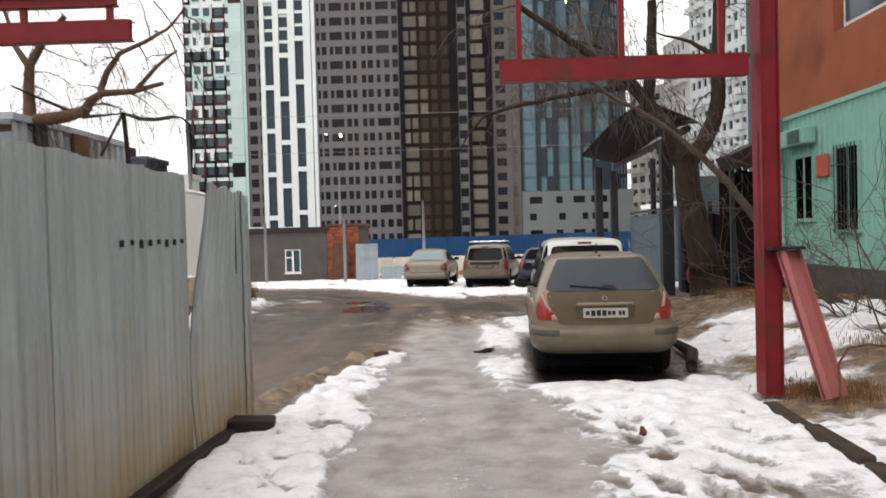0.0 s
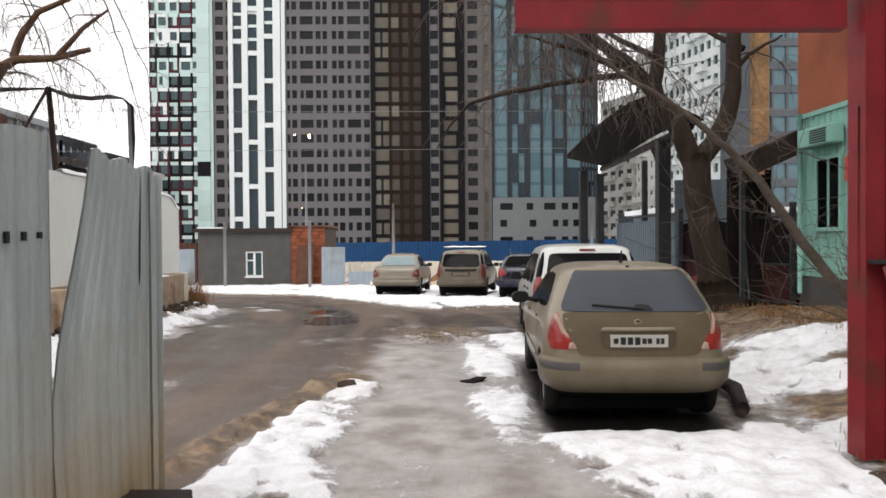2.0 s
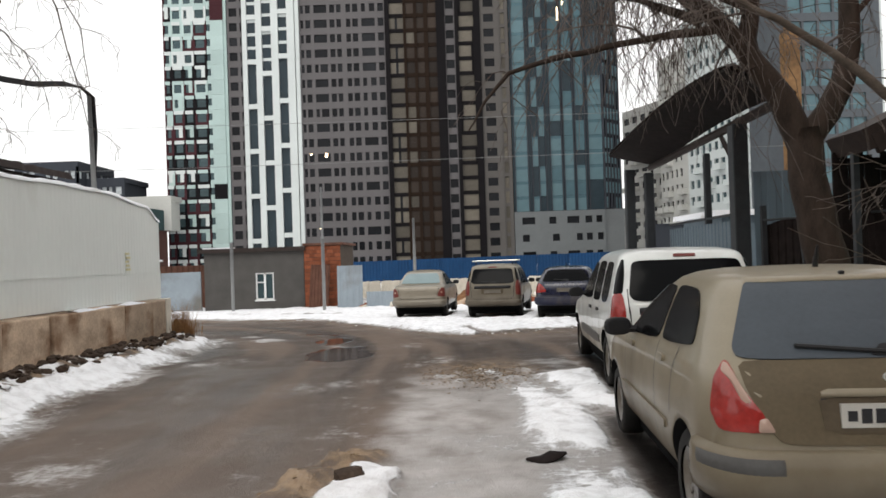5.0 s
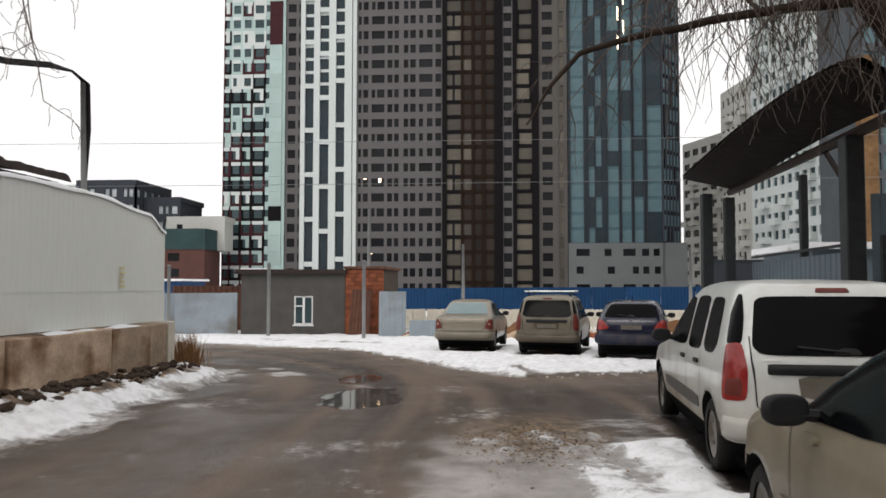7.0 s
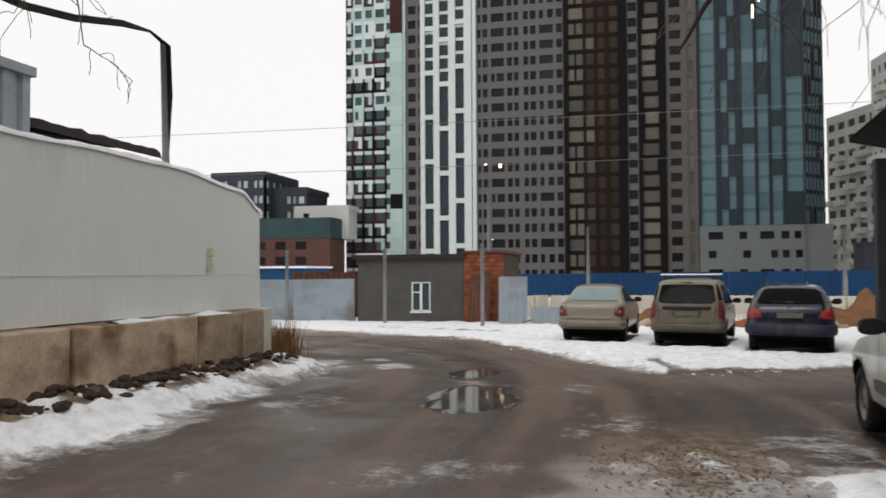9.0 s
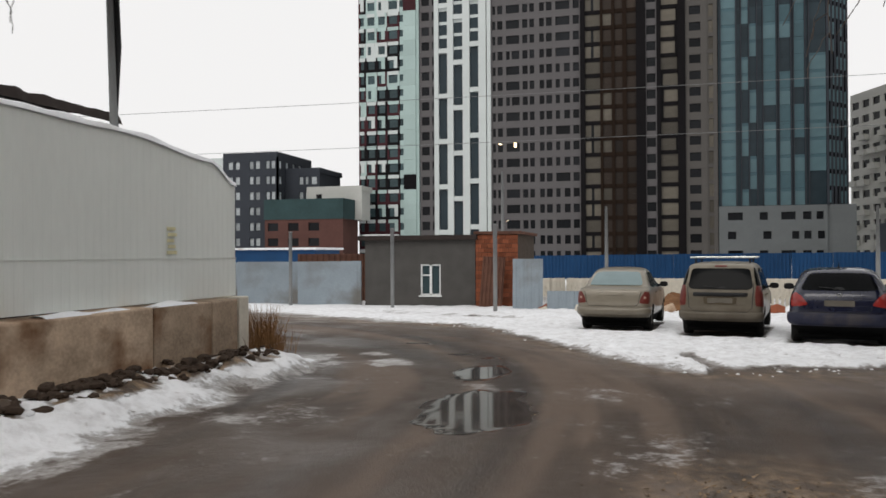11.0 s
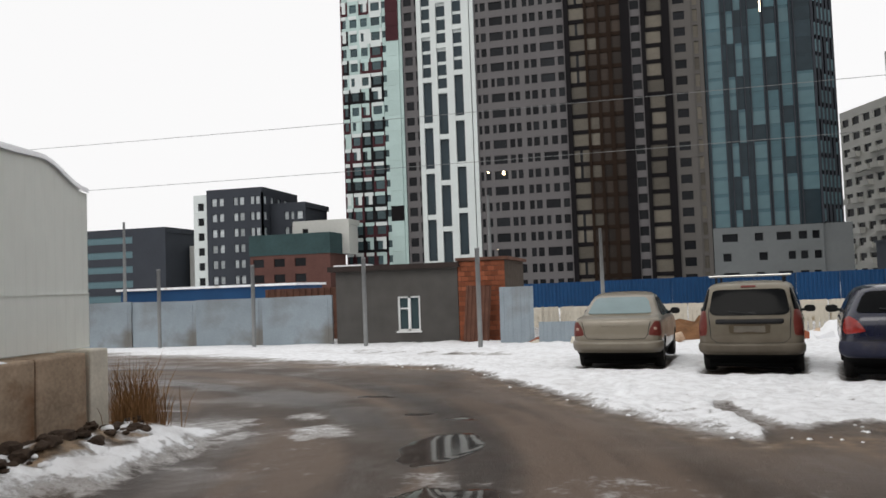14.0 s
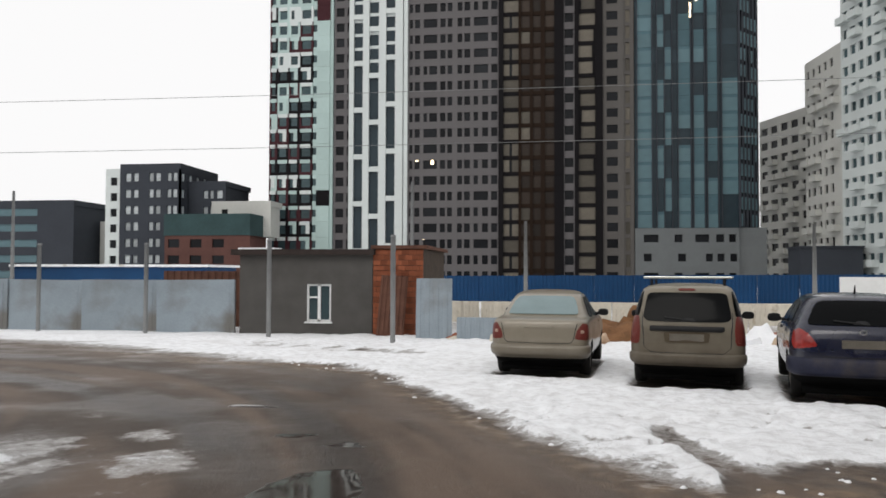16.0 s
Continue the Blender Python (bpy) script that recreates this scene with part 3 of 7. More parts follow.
asphalt = blend(calc("MULTIPLY", a_film.outputs["Fac"], 0.62, True), asphalt, (0.170, 0.132, 0.108, 1))
n_soft = node("ShaderNodeTexNoise", Vector=obj, Scale=2.2, Detail=3.0, Roughness=0.5).outputs["Fac"]
trodden_ice = blend(ramp(n_soft, 0.3, 0.7), (0.26, 0.236, 0.218, 1), (0.46, 0.435, 0.42, 1))
trodden_ice = blend(calc("MULTIPLY", ramp(n_crumb, 0.5, 0.72), 0.3), trodden_ice, (0.16, 0.132, 0.112, 1))
asphalt = blend(calc("MULTIPLY", a_path.outputs["Fac"], ramp(calc("ADD", n_soft, calc("MULTIPLY", a_path.outputs["Fac"], 0.4)), 0.35, 0.75), True), asphalt, trodden_ice)
# Shadow beneath the cars, put into the road colour as near-black.
asphalt = blend(a_bare_shade.outputs["Fac"], asphalt, (0.010, 0.008, 0.007, 1))
mudcol = blend(ramp(n_mid, 0.35, 0.65), (0.10, 0.066, 0.04, 1), (0.29, 0.205, 0.13, 1))
road = blend(calc("MULTIPLY", a_mud.outputs["Fac"], ramp(n_mid, 0.3, 0.6), True), asphalt, mudcol)
slush = blend(n_mid, (0.30, 0.282, 0.268, 1), (0.45, 0.432, 0.42, 1))
snowc = blend(ramp(n_mid, 0.3, 0.6), (0.68, 0.68, 0.69, 1), (0.88, 0.89, 0.91, 1))
snowc = blend(calc("MULTIPLY", ramp(n_crumb, 0.60, 0.78), 0.4), snowc, (0.48, 0.46, 0.45, 1))
snowc = blend(calc("MULTIPLY", ramp(n_big, 0.52, 0.75), 0.35), snowc, (0.55, 0.53, 0.52, 1))
col = blend(slush_s, road, slush)
col = blend(cover_s, col, snowc)
col = blend(calc("MULTIPLY", a_wet.outputs["Fac"], 0.75), col, (0.035, 0.027, 0.022, 1))
pb.inputs["Specular IOR Level"].default_value = 0.22
l.new(col, pb.inputs["Base Color"])
damp = ramp(calc("ADD", n_big, calc("MULTIPLY", a_track.outputs["Fac"], -0.25)), 0.35, 0.65)
rough = calc("SUBTRACT", 0.62, calc("MULTIPLY", damp, 0.3))
rough = calc("ADD", rough, calc("MULTIPLY", cover_s, 0.3), True)
wet_s = ramp(a_wet.outputs["Fac"], 0.4, 0.75)
rough = calc("MAXIMUM", calc("MULTIPLY", rough, calc("SUBTRACT", 1.0, wet_s)), 0.06)
l.new(rough, pb.inputs["Roughness"])
relief = calc("ADD", calc("MULTIPLY", n_mid, 0.6), calc("MULTIPLY", n_fine, 0.25))
relief = calc("ADD", relief, calc("MULTIPLY", cover_s, 0.5))
relief = calc("ADD", relief, calc("MULTIPLY", calc("MULTIPLY", n_crumb, cover_s), 0.5))
bump = node("ShaderNodeBump", Height=relief, Distance=0.045)
l.new(calc("MULTIPLY", calc("SUBTRACT", 1.0, wet_s), 0.7), bump.inputs["Strength"])
l.new(bump.outputs[0], pb.inputs["Normal"])
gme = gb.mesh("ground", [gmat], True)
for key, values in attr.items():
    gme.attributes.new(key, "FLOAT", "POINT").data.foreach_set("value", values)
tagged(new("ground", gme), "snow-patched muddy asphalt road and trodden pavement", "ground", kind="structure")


# ---------------------------------------------------------------- far buildings
def wall_with_windows(wall, glass, x0, x1, z0, floors, h, holes, front=0.0, depth=0.35, sill=0.75, head=2.45, wm=0, gm=0):
    """A stretch of facade: bands and piers stand proud of the panes, so each window is a recess. holes(floor) -> list of (a, b)."""
    for k in range(floors):
        zb = z0 + k * h
        hs = sorted(holes(k))
        wall.box(x0, x1, front, front + depth, zb, zb + sill, wm)
        wall.box(x0, x1, front, front + depth, zb + head, zb + h, wm)
        x = x0
        for a, b in hs + [(x1, x1)]:
            if a > x + 0.01:
                wall.box(x, a, front, front + depth, zb + sill, zb + head, wm)
            x = b
        for a, b in hs:
            glass(a, b, front + depth * 0.8, zb + sill, zb + head, k)


class Panes:
    """Window panes: the lower floors as parts of their own, the rest joined."""

    def __init__(self, parent, mat, single_floors, name="window"):
        self.parent, self.mat, self.low, self.name, self.rest, self.cache, self.count = parent, mat, single_floors, name, Buf(), {}, 0

    def __call__(self, a, b, y, z0, z1, floor):
        if floor < self.low and self.count < 290:
            key = (round(b - a, 2), round(z1 - z0, 2))
            if key not in self.cache:
                p = Buf()
                p.box(0, key[0], 0, 0.05, 0, key[1])
                p.box(0, key[0], -0.03, 0, key[1] * 0.5 - 0.03, key[1] * 0.5 + 0.03)
                self.cache[key] = p.mesh(self.name, [self.mat])
            share(self.name, self.cache[key], self.parent, pose(a, y, z0))
            self.count += 1
        else:
            self.rest.box(a, b, y, y + 0.05, z0, z1)

    def done(self):
        if self.rest.f:
            put(self.name + "_upper", self.rest, self.mat, self.parent, kind="stuff")


rnd = random.Random(7)
FH = 3.0


def tower_pixel():
    """Tower clad in a random pattern of mint, white, maroon and black panels."""
    t = thing("residential_tower", "tall tower with pixel pattern of mint white and maroon panels", "tower", pose(0, 160, -0.5))
    core = Buf()
    core.box(-56.5, -43.7, 0.5, 26, 0, 84)
    put("core", core, M["f_black"], t)
    win = Panes(t, M["f_window_blue"], 24)
    clad = Buf()
    mats = [M["f_black"], M["f_maroon"], M["f_mint"], M["f_white"]]
    cols = (-56.5, -54.9, -52.6, -50.4, -47.75)
    for k in range(28):
        zb = k * FH
        high = smooth01(8, 15, k)
        for c in range(4):
            a, b = cols[c], cols[c + 1]
            w0, w1 = a + 0.35, b - 0.45
            dark = 1 if rnd.random() < 0.35 else 0
            base = rnd.choice((2, 2, 3)) if rnd.random() < high * 0.85 else dark
            if c == 0:
                base = rnd.choice((0, 1, 1, 2))
            wide = rnd.random() < 0.5
            clad.box(a, w0, 0, 0.4, zb, zb + FH, base if c else 1)
            clad.box(w1, b, 0, 0.4, zb, zb + FH, base)
            clad.box(w0, w1, 0, 0.4, zb, zb + 0.6, base)
            lightbar = 3 if rnd.random() < 0.7 else 2
            clad.box(w0 - 0.2, w1 + (0.25 if wide else 0), -0.03, 0.4, zb + 2.3, zb + FH, lightbar)
            if rnd.random() < 0.35:
                clad.box(w1 - 0.75, w1, -0.02, 0.38, zb + 0.6, zb + 2.3, lightbar)
                w1 -= 0.78
            win(w0, w1, 0.3, zb + 0.6, zb + 2.3, k)
        # pale corner strip with small windows
        tone = 1 if 17 <= k < 20 else (0 if k == 5 else 2)
        clad.box(-47.7, -46.9, 0, 0.4, zb, zb + 0.9, 2)
        clad.box(-47.7, -46.9, 0, 0.4, zb + 2.3, zb + FH, 2)
        win(-47.7, -46.9, 0.3, zb + 0.9, zb + 2.3, k)
        clad.box(-46.9, -44.3, -0.25, 0.4, zb, zb + FH - 0.03, tone)
        clad.box(-44.3, -43.7, 0.0, 0.4, zb, zb + FH, 2)
    put("cladding", clad, mats, t)
    win.done()


def tower_grey_and_white():
    """Grey window grid, with a strip of white frames and tall dark window slots beside it."""
    t = thing("residential_tower", "grey tower with white framed strip of tall dark windows", "tower", pose(0, 160, -0.5))
    core = Buf()
    core.box(-43.6, -11.9, 0.6, 26, 0, 84)
    put("core", core, M["f_grey"], t)
    wall, strip_wall = Buf(), Buf()
    win = Panes(t, M["f_window"], 12)
    wall_with_windows(strip_wall, win, -43.6, -40.4, 0, 28, FH, lambda k: [(-43.2, -41.6), (-41.0, -40.5)], front=0.3)

    def holes(k):
        r = random.Random(k * 13 + 5)
        out = [(-28.7, -28.1), (-27.7, -26.7)]
        out += [(-26.0, -23.4)] if r.random() < 0.6 else [(-26.0, -25.3), (-24.9, -23.4)]
        out += [(-22.8, -21.8), (-21.4, -20.5)]
        out += [(-19.5, -18.6), (-18.2, -17.1)]
        out += [(-16.4, -13.7)] if r.random() < 0.5 else [(-16.4, -15.6), (-14.8, -13.7)]
        return out + [(-13.1, -11.95)]
    wall_with_windows(wall, win, -29.0, -11.75, 0, 28, FH, holes, front=0.15, sill=0.8, head=2.45)
    put("wall", wall, M["f_grey"], t)
    put("strip_wall", strip_wall, M["f_grey"], t, kind="stuff")
    win.done()
    white = Buf()
    slots = Panes(t, M["f_glass_dark"], 40, "window_slot")
    for a, b in ((-40.4, -39.5), (-37.7, -36.5), (-34.6, -33.2), (-31.4, -29.9)):
        white.box(a, b, -0.55, 0.6, 0, 84)
    white.box(-29.75, -29.0, -0.4, 0.6, 0, 84)
    for (a, b), off in (((-39.5, -37.7), 0.0), ((-36.5, -34.6), -2.4), ((-33.2, -31.4), 1.0)):
        z = off - 3.2
        while z < 84:
            white.box(a, b, -0.5, 0.6, z, z + 0.95)
            if z + 9 > 0:
                lo, hi = z + 0.95, z + 9.0
                if lo > 38:
                    for q in range(3):
                        m0 = lo + q * 2.7
                        white.box(a, b, 0.0, 0.3, m0 + 2.1, m0 + 2.7)
                slots(a, b, 0.1, lo, hi, 0)
            z += 9.0
    put("white_frame", white, M["f_white"], t)
    slots.done()
    # lamps behind a few windows
    lamp = Buf()
    for x, z in ((-27.3, 23.3), (-24.3, 23.3), (-24.3, 22.7), (-14.1, 20.9), (-20.3, 8.6), (-26.0, 8.4)):
        lamp.box(x - 0.22, x + 0.22, 0.25, 0.4, z, z + 0.45)
    put("lit_lamp", lamp, M["warm_lamp"], t, "warm lamps lit behind windows")


def tower_black():
    """Black and brown tower with columns of light panes, and a beige strip."""
    t = thing("residential_tower", "black and brown tower with columns of pale panes", "tower", pose(0, 160, -0.5))
    core = Buf()
    core.box(-11.7, 13.0, 0.6, 26, 0, 84)
    put("core", core, M["f_black"], t)
    black, brown, beige = Buf(), Buf(), Buf()
    light, tan, dark = Panes(t, M["f_pane"], 16, "light_window"), Panes(t, M["f_pane_brown"], 16, "brown_window"), Panes(t, M["f_window"], 28, "dark_window")
    for a, b in ((-11.7, -10.8), (-1.4, 0.35), (2.3, 3.05), (6.05, 7.4)):
        black.box(a, b, -0.4, 0.6, 0, 84)
    for a, b in ((-8.0, -7.5), (-5.9, -5.3), (-3.9, -3.1)):
        brown.box(a, b, -0.25, 0.6, 0, 84)
    for k in range(28):
        zb = k * FH
        r = random.Random(k)
        for buf, a, b in ((black, -10.8, -8.0), (brown, -7.5, -5.9), (brown, -5.3, -3.9), (brown, -3.1, -1.4), (black, 3.05, 6.05)):
            buf.box(a, b, 0.0, 0.5, zb + 2.25, zb + FH)
        split = r.random() < 0.4
        if split:
            light(-10.8, -9.7, 0.2, zb, zb + 2.25, k)
            dark(-9.7, -9.2, 0.2, zb, zb + 2.25, k)
            light(-9.2, -8.0, 0.2, zb, zb + 2.25, k)
        else:
            light(-10.8, -8.0, 0.2, zb, zb + 2.25, k)
        (light if r.random() < 0.45 else tan)(-7.5, -5.9, 0.2, zb, zb + 2.25, k)
        tan(-5.3, -3.9, 0.2, zb, zb + 2.25, k)
        tan(-3.1, -1.4, 0.2, zb, zb + 2.25, k)
        shift = 0.55 * math.sin(k * 0.8) if 6 < k < 20 else 0
        light(3.05 + max(0, shift), 6.05 + min(0, shift), 0.2, zb, zb + 2.25, k)
        if shift > 0.1:
            black.box(3.05, 3.05 + shift, -0.2, 0.4, zb, zb + 2.25)
        if shift < -0.1:
            black.box(6.05 + shift, 6.05, -0.2, 0.4, zb, zb + 2.25)
    grey_strip = Buf()
    wall_with_windows(grey_strip, dark, 0.35, 2.3, 0, 28, FH, lambda k: [(0.5, 2.1)], sill=0.7, head=2.4)
    wall_with_windows(beige, dark, 7.4, 11.2, 0, 28, FH, lambda k: [(8.1, 10.1)], sill=0.8, head=2.4)
    wall_with_windows(beige, light, 11.2, 13.0, 0, 28, FH, lambda k: [(11.5, 12.3)], front=0.2, sill=0.3, head=2.6)
    put("black_frame", black, M["f_black"], t)
    put("brown_frame", brown, M["f_brown"], t)
    put("beige_wall", beige, M["f_beige"], t, kind="stuff")
    put("grey_strip", grey_strip, M["f_grey"], t, kind="stuff")
    for p in (light, tan, dark):
        p.done()


def tower_glass():
    """Teal glass tower on a pale podium, with a darker return face."""
    t = thing("glass_tower", "teal glass curtain wall tower on a pale grey podium", "tower", pose(0, 160, -0.5))
    core = Buf()
    core.box(13.1, 31.0, 0.6, 20, 0, 84)
    put("core", core, M["f_glass_dark"], t)
    teal, pale, dark = (Panes(t, M[k], 13, nm) for k, nm in (("f_glass_teal", "teal_pane"), ("f_glass_pale", "pale_pane"), ("f_glass_dark", "dark_pane")))
    fins = Buf()
    cols = [13.1, 13.5, 16.2, 17.0, 18.35, 19.7, 20.7, 23.0, 23.4, 25.4, 25.8, 27.7, 28.3, 31.2]
    kinds = "dpdxxdtdtdtdt"
    for a in cols[1:-1]:
        fins.box(a - 0.08, a + 0.08, -0.3, 0.3, 10.4, 84)
    for k in range(3, 28):
        zb = 10.4 + (k - 3) * FH
        r = random.Random(k * 3 + 1)
        for c, kd in enumerate(kinds):
            a, b = cols[c] + 0.06, cols[c + 1] - 0.06
            if kd == "x":
                kd = "d" if (k // 2 + c) % 2 else "p"
            if c == 12:
                kd = "d" if k > 11 or k < 5 else "p"
            if c in (6, 8, 10) and r.random() < 0.12:
                kd = "d"
            pane = {"d": dark, "p": pale, "t": pale if r.random() < 0.35 else teal}[kd]
            pane(a, b, 0.1, zb + 0.02, zb + FH - 0.55, k)
            (teal if kd != "d" else dark)(a, b, 0.14, zb + FH - 0.53, zb + FH - 0.02, k)
    podium = Buf()
    podw = Panes(t, M["f_window"], 5, "podium_window")

    def holes(k):
        return [(14.6, 17.2), (20.0, 21.4), (23.6, 26.0), (27.2, 28.6), (29.4, 30.6)] if k != 1 else [(14.6, 16.0), (20.6, 22.0), (25.4, 26.6), (27.4, 28.6), (29.6, 30.8)]
    wall_with_windows(podium, podw, 13.1, 31.2, 0, 3, 3.45, holes, front=-0.2, depth=0.6, sill=0.9, head=2.3)
    podium.box(31.2, 36.0, 0.4, 8, 0, 10.4)
    put("podium", podium, material("grey-blue podium", (0.145, 0.155, 0.158), 0.85, vary=0.08, scale=0.2, fine=2, bump=0), t)
    # return face, turned away
    side, sg = Buf(), Panes(t, M["f_glass_pale"], 8, "side_pane")
    for i in range(6):
        a = 31.2 + i * 0.82
        side.box(a, a + 0.42, 0.0 + i * 0.9, 1.2 + i * 0.9, 10.4, 84)
    side.box(31.2, 36.0, 5.6, 20, 10.4, 84)
    for k in range(3, 28):
        zb = 10.4 + (k - 3) * FH
        for i in range(5):
            a = 31.2 + i * 0.82
            if random.Random(k * 7 + i).random() < 0.75:
                sg(a + 0.42, a + 0.82, 0.6 + i * 0.9, zb + 0.3, zb + 2.5, k)
    put("return_frame", side, M["f_slate"], t)
    put("fin", fins, M["f_slate"], t, kind="stuff")
    for p in (teal, pale, dark, podw, sg):
        p.done()
    strip = Buf()
    for x, z in ((22.9, 48.5), (24.0, 51.5), (22.9, 54.3), (24.0, 57.4)):
        strip.box(x - 0.12, x + 0.12, -0.35, -0.32, z, z + 2.7)
    put("light_strip", strip, M["white_lamp"], t, "warm white light strips")


def block(name, label, at, w, d, floors, h, wall_mat, win_mat, holes, side_holes=None, balcony=False, roof=1.0, sill=0.8, head=2.3, low=99):
    """A slab block with recessed windows on its front and on one end."""
    t = thing(name, label, "building", at)
    core = Buf()
    core.box(0.3, w - 0.3, 0.4, d - 0.4, 0, floors * h)
    core.box(0, w, 0, d, floors * h, floors * h + roof)
    put("core", core, wall_mat, t)
    wall, win = Buf(), Panes(t, win_mat, low)
    wall_with_windows(wall, win, 0, w, 0, floors, h, holes, sill=sill, head=head)
    if side_holes:
        side, sw = Buf(), Buf()
        wall_with_windows(side, lambda a, b, y, z0, z1, k: sw.box(a, b, y, y + 0.05, z0, z1), 0, d, 0, floors, h, side_holes, sill=sill, head=head)
        for bf in (side, sw):
            bf.v = [(w - y, x, z) for x, y, z in bf.v]
        put("end_wall", side, wall_mat, t)
        put("end_windows", sw, win_mat, t, kind="stuff")
    put("wall", wall, wall_mat, t)
    win.done()
    if balcony:
        slab = Buf()
        slab.box(0, 2.6, -1.1, 0, 0, 0.18)
        slab.box(0, 2.6, -1.1, -1.04, 0.18, 1.1)
        slab.box(0, 0.06, -1.04, 0, 0.18, 1.1)
        slab.box(2.54, 2.6, -1.04, 0, 0.18, 1.1)
        me = slab.mesh("balcony", [wall_mat])
        r = random.Random(3)
        for k in range(1, floors - 1):
            for c in range(int(w // 3.4)):
                if r.random() < 0.5:
                    share("balcony", me, t, pose(c * 3.4 + 0.3, 0, k * h + 0.2))
    return t


def even(w, gap, ww, first=0.6):
    return lambda k: [(first + i * gap, first + i * gap + ww) for i in range(int((w - first) // gap))]


tower_pixel()
tower_grey_and_white()
tower_black()
tower_glass()
# white residential blocks beyond the glass tower, receding
block("apartment_block", "pale apartment block with stacked loggias and balconies", pose(41.2, 186, -0.5, rz=-72), 22, 12, 11, 3.0, M["f_pale_wall"], M["f_window"], even(22, 3.4, 2.3), balcony=True)
block("apartment_block", "tall pale apartment block with small square windows", pose(43.4, 163, -0.5, rz=-84), 14, 12, 13, 3.0, M["f_pale_wall"], M["f_window"], even(14, 2.3, 1.2), balcony=True)
block("apartment_block", "tall white apartment block with glazed window columns", pose(44.6, 148.5, -0.5, rz=-80), 34, 14, 21, 3.0, M["f_white"], M["f_window_blue"], even(34, 2.2, 1.4), balcony=True, low=8)
# low blocks beyond the fence
block("office_block", "dark slate block with paired white framed windows", pose(-81.7, 150, -0.6, rz=0), 12.0, 16, 7, 3.05, M["f_slate"], M["f_white_frame"],
      lambda k: [(1.1, 2.2), (2.7, 3.7), (5.8, 6.7), (7.1, 8.1), (9.4, 10.2), (10.5, 11.4)], even(16, 3.0, 1.4))
block("office_block", "lower slate wing with white windows", pose(-69.6, 153, -0.6), 7.4, 12, 6, 3.05, M["f_slate"], M["f_white_frame"], lambda k: [(3.0, 3.9), (4.3, 5.0), (5.6, 6.8)])
block("office_block", "narrow white stairwell block with small windows", pose(-85.2, 151, -0.6), 3.4, 12, 7, 2.95, M["f_white"], M["f_window"], lambda k: [(1.0, 2.3)])
block("office_block", "dark office block with long pale window bands", pose(-126, 150, -0.6), 35, 14, 5, 2.95, M["f_slate"], M["f_glass_pale"], lambda k: [(0.5, 13.0), (14.5, 27.5)], sill=1.0, head=2.4)
block("apartment_block", "small pale block with few windows", pose(-90.6, 158, -0.6), 8, 12, 4, 2.8, M["f_pale_wall"], M["f_window"], lambda k: [(4.0, 5.2)])
block("unfinished_building", "red brick building site wrapped in green netting", pose(-70.5, 146, -0.6), 16, 9, 3, 2.9, M["f_red_brick"], M["f_window"], even(16, 4.2, 2.2))
b = Buf()
b.box(-70.6, -54.4, 145.85, 155, 8.15, 12.0)
tagged(put("netting", b, M["f_green_net"]), "green safety netting round the top storey", "netting")
block("unfinished_building", "pale upper storey with roof vents", pose(-64.5, 152, 8.2), 11.5, 6, 2, 2.8, M["f_pale_wall"], M["f_window"], lambda k: [(2, 3.2)])
# dark tower and residential block behind the tree
block("residential_tower", "dark glass tower with a few lit windows", pose(42.2, 100, -0.5), 11.4, 14, 14, 3.0, M["f_slate_light"], M["f_glass_pale"], even(11.4, 1.9, 1.6, 0.2), sill=0.5, head=2.5)
b = Buf()
b.box(41.5, 43.4, 99.3, 100.6, -0.5, 27.6)
b.box(42.0, 43.0, 99.4, 100.5, 27.6, 28.4)
tagged(put("lift_shaft", b, material("ochre cladding", (0.17, 0.095, 0.042), 0.7, vary=0.55, scale=0.35, fine=2, bump=0)), "ochre clad shaft of the dark tower", "shaft")

# unseen plain block that closes the street behind the camera, added to cut skylight
for x, y, w_, h_ in ((0, -46, 130, 22),):
    b = Buf()
    b.box(x - w_ / 2, x + w_ / 2, y - 14, y, -0.2, h_)
    tagged(put("closing_block", b, M["f_slate"]), "plain dark unseen block added to cut skylight from behind", "building", kind="structure")


# ---------------------------------------------------------------- middle distance
def corrugated(length, z0, z1, pitch=0.2, deep=0.03, top=None, steps=4):
    """A ribbed sheet along x, standing on z0; top(x) trims its upper edge."""
    b = Buf()
    xs = []
    x = 0.0
    while x < length - 1e-6:
        xs += [(x, 0), (x + pitch * 0.45, 0), (x + pitch * 0.55, deep), (x + pitch * 0.9, deep)]
        x += pitch
    xs = [(min(a, length), y) for a, y in xs] + [(length, 0)]
    rws = []
    for s in range(steps + 1):
        rws.append([(a, y, z0 + (((top(a) if top else z1)) - z0) * s / steps) for a, y in xs])
    b.grid(rws)
    back = [[(a, y + 0.012, z) for a, y, z in r] for r in rws]
    b.grid([r[::-1] for r in back])
    b.grid([rws[-1], back[-1]])
    return b


# grey concrete slab fence
fence = thing("concrete_fence", "blue-grey painted concrete slab fence", "fence", kind="structure")
slab = Buf()
slab.box(0, 2.99, -0.06, 0.06, 0, 2.05)
slab.box(0.12, 2.82, -0.075, -0.06, 0.15, 1.9)
slab_me = slab.mesh("slab", [M["fence_concrete"]])
for i in range(14):
    share("slab", slab_me, fence, pose(-12.35 - 3.0 * (i + 1), 42.3 + 0.03 * (i % 3), -0.84, ry=0.5 * ((i * 7) % 3 - 1)))
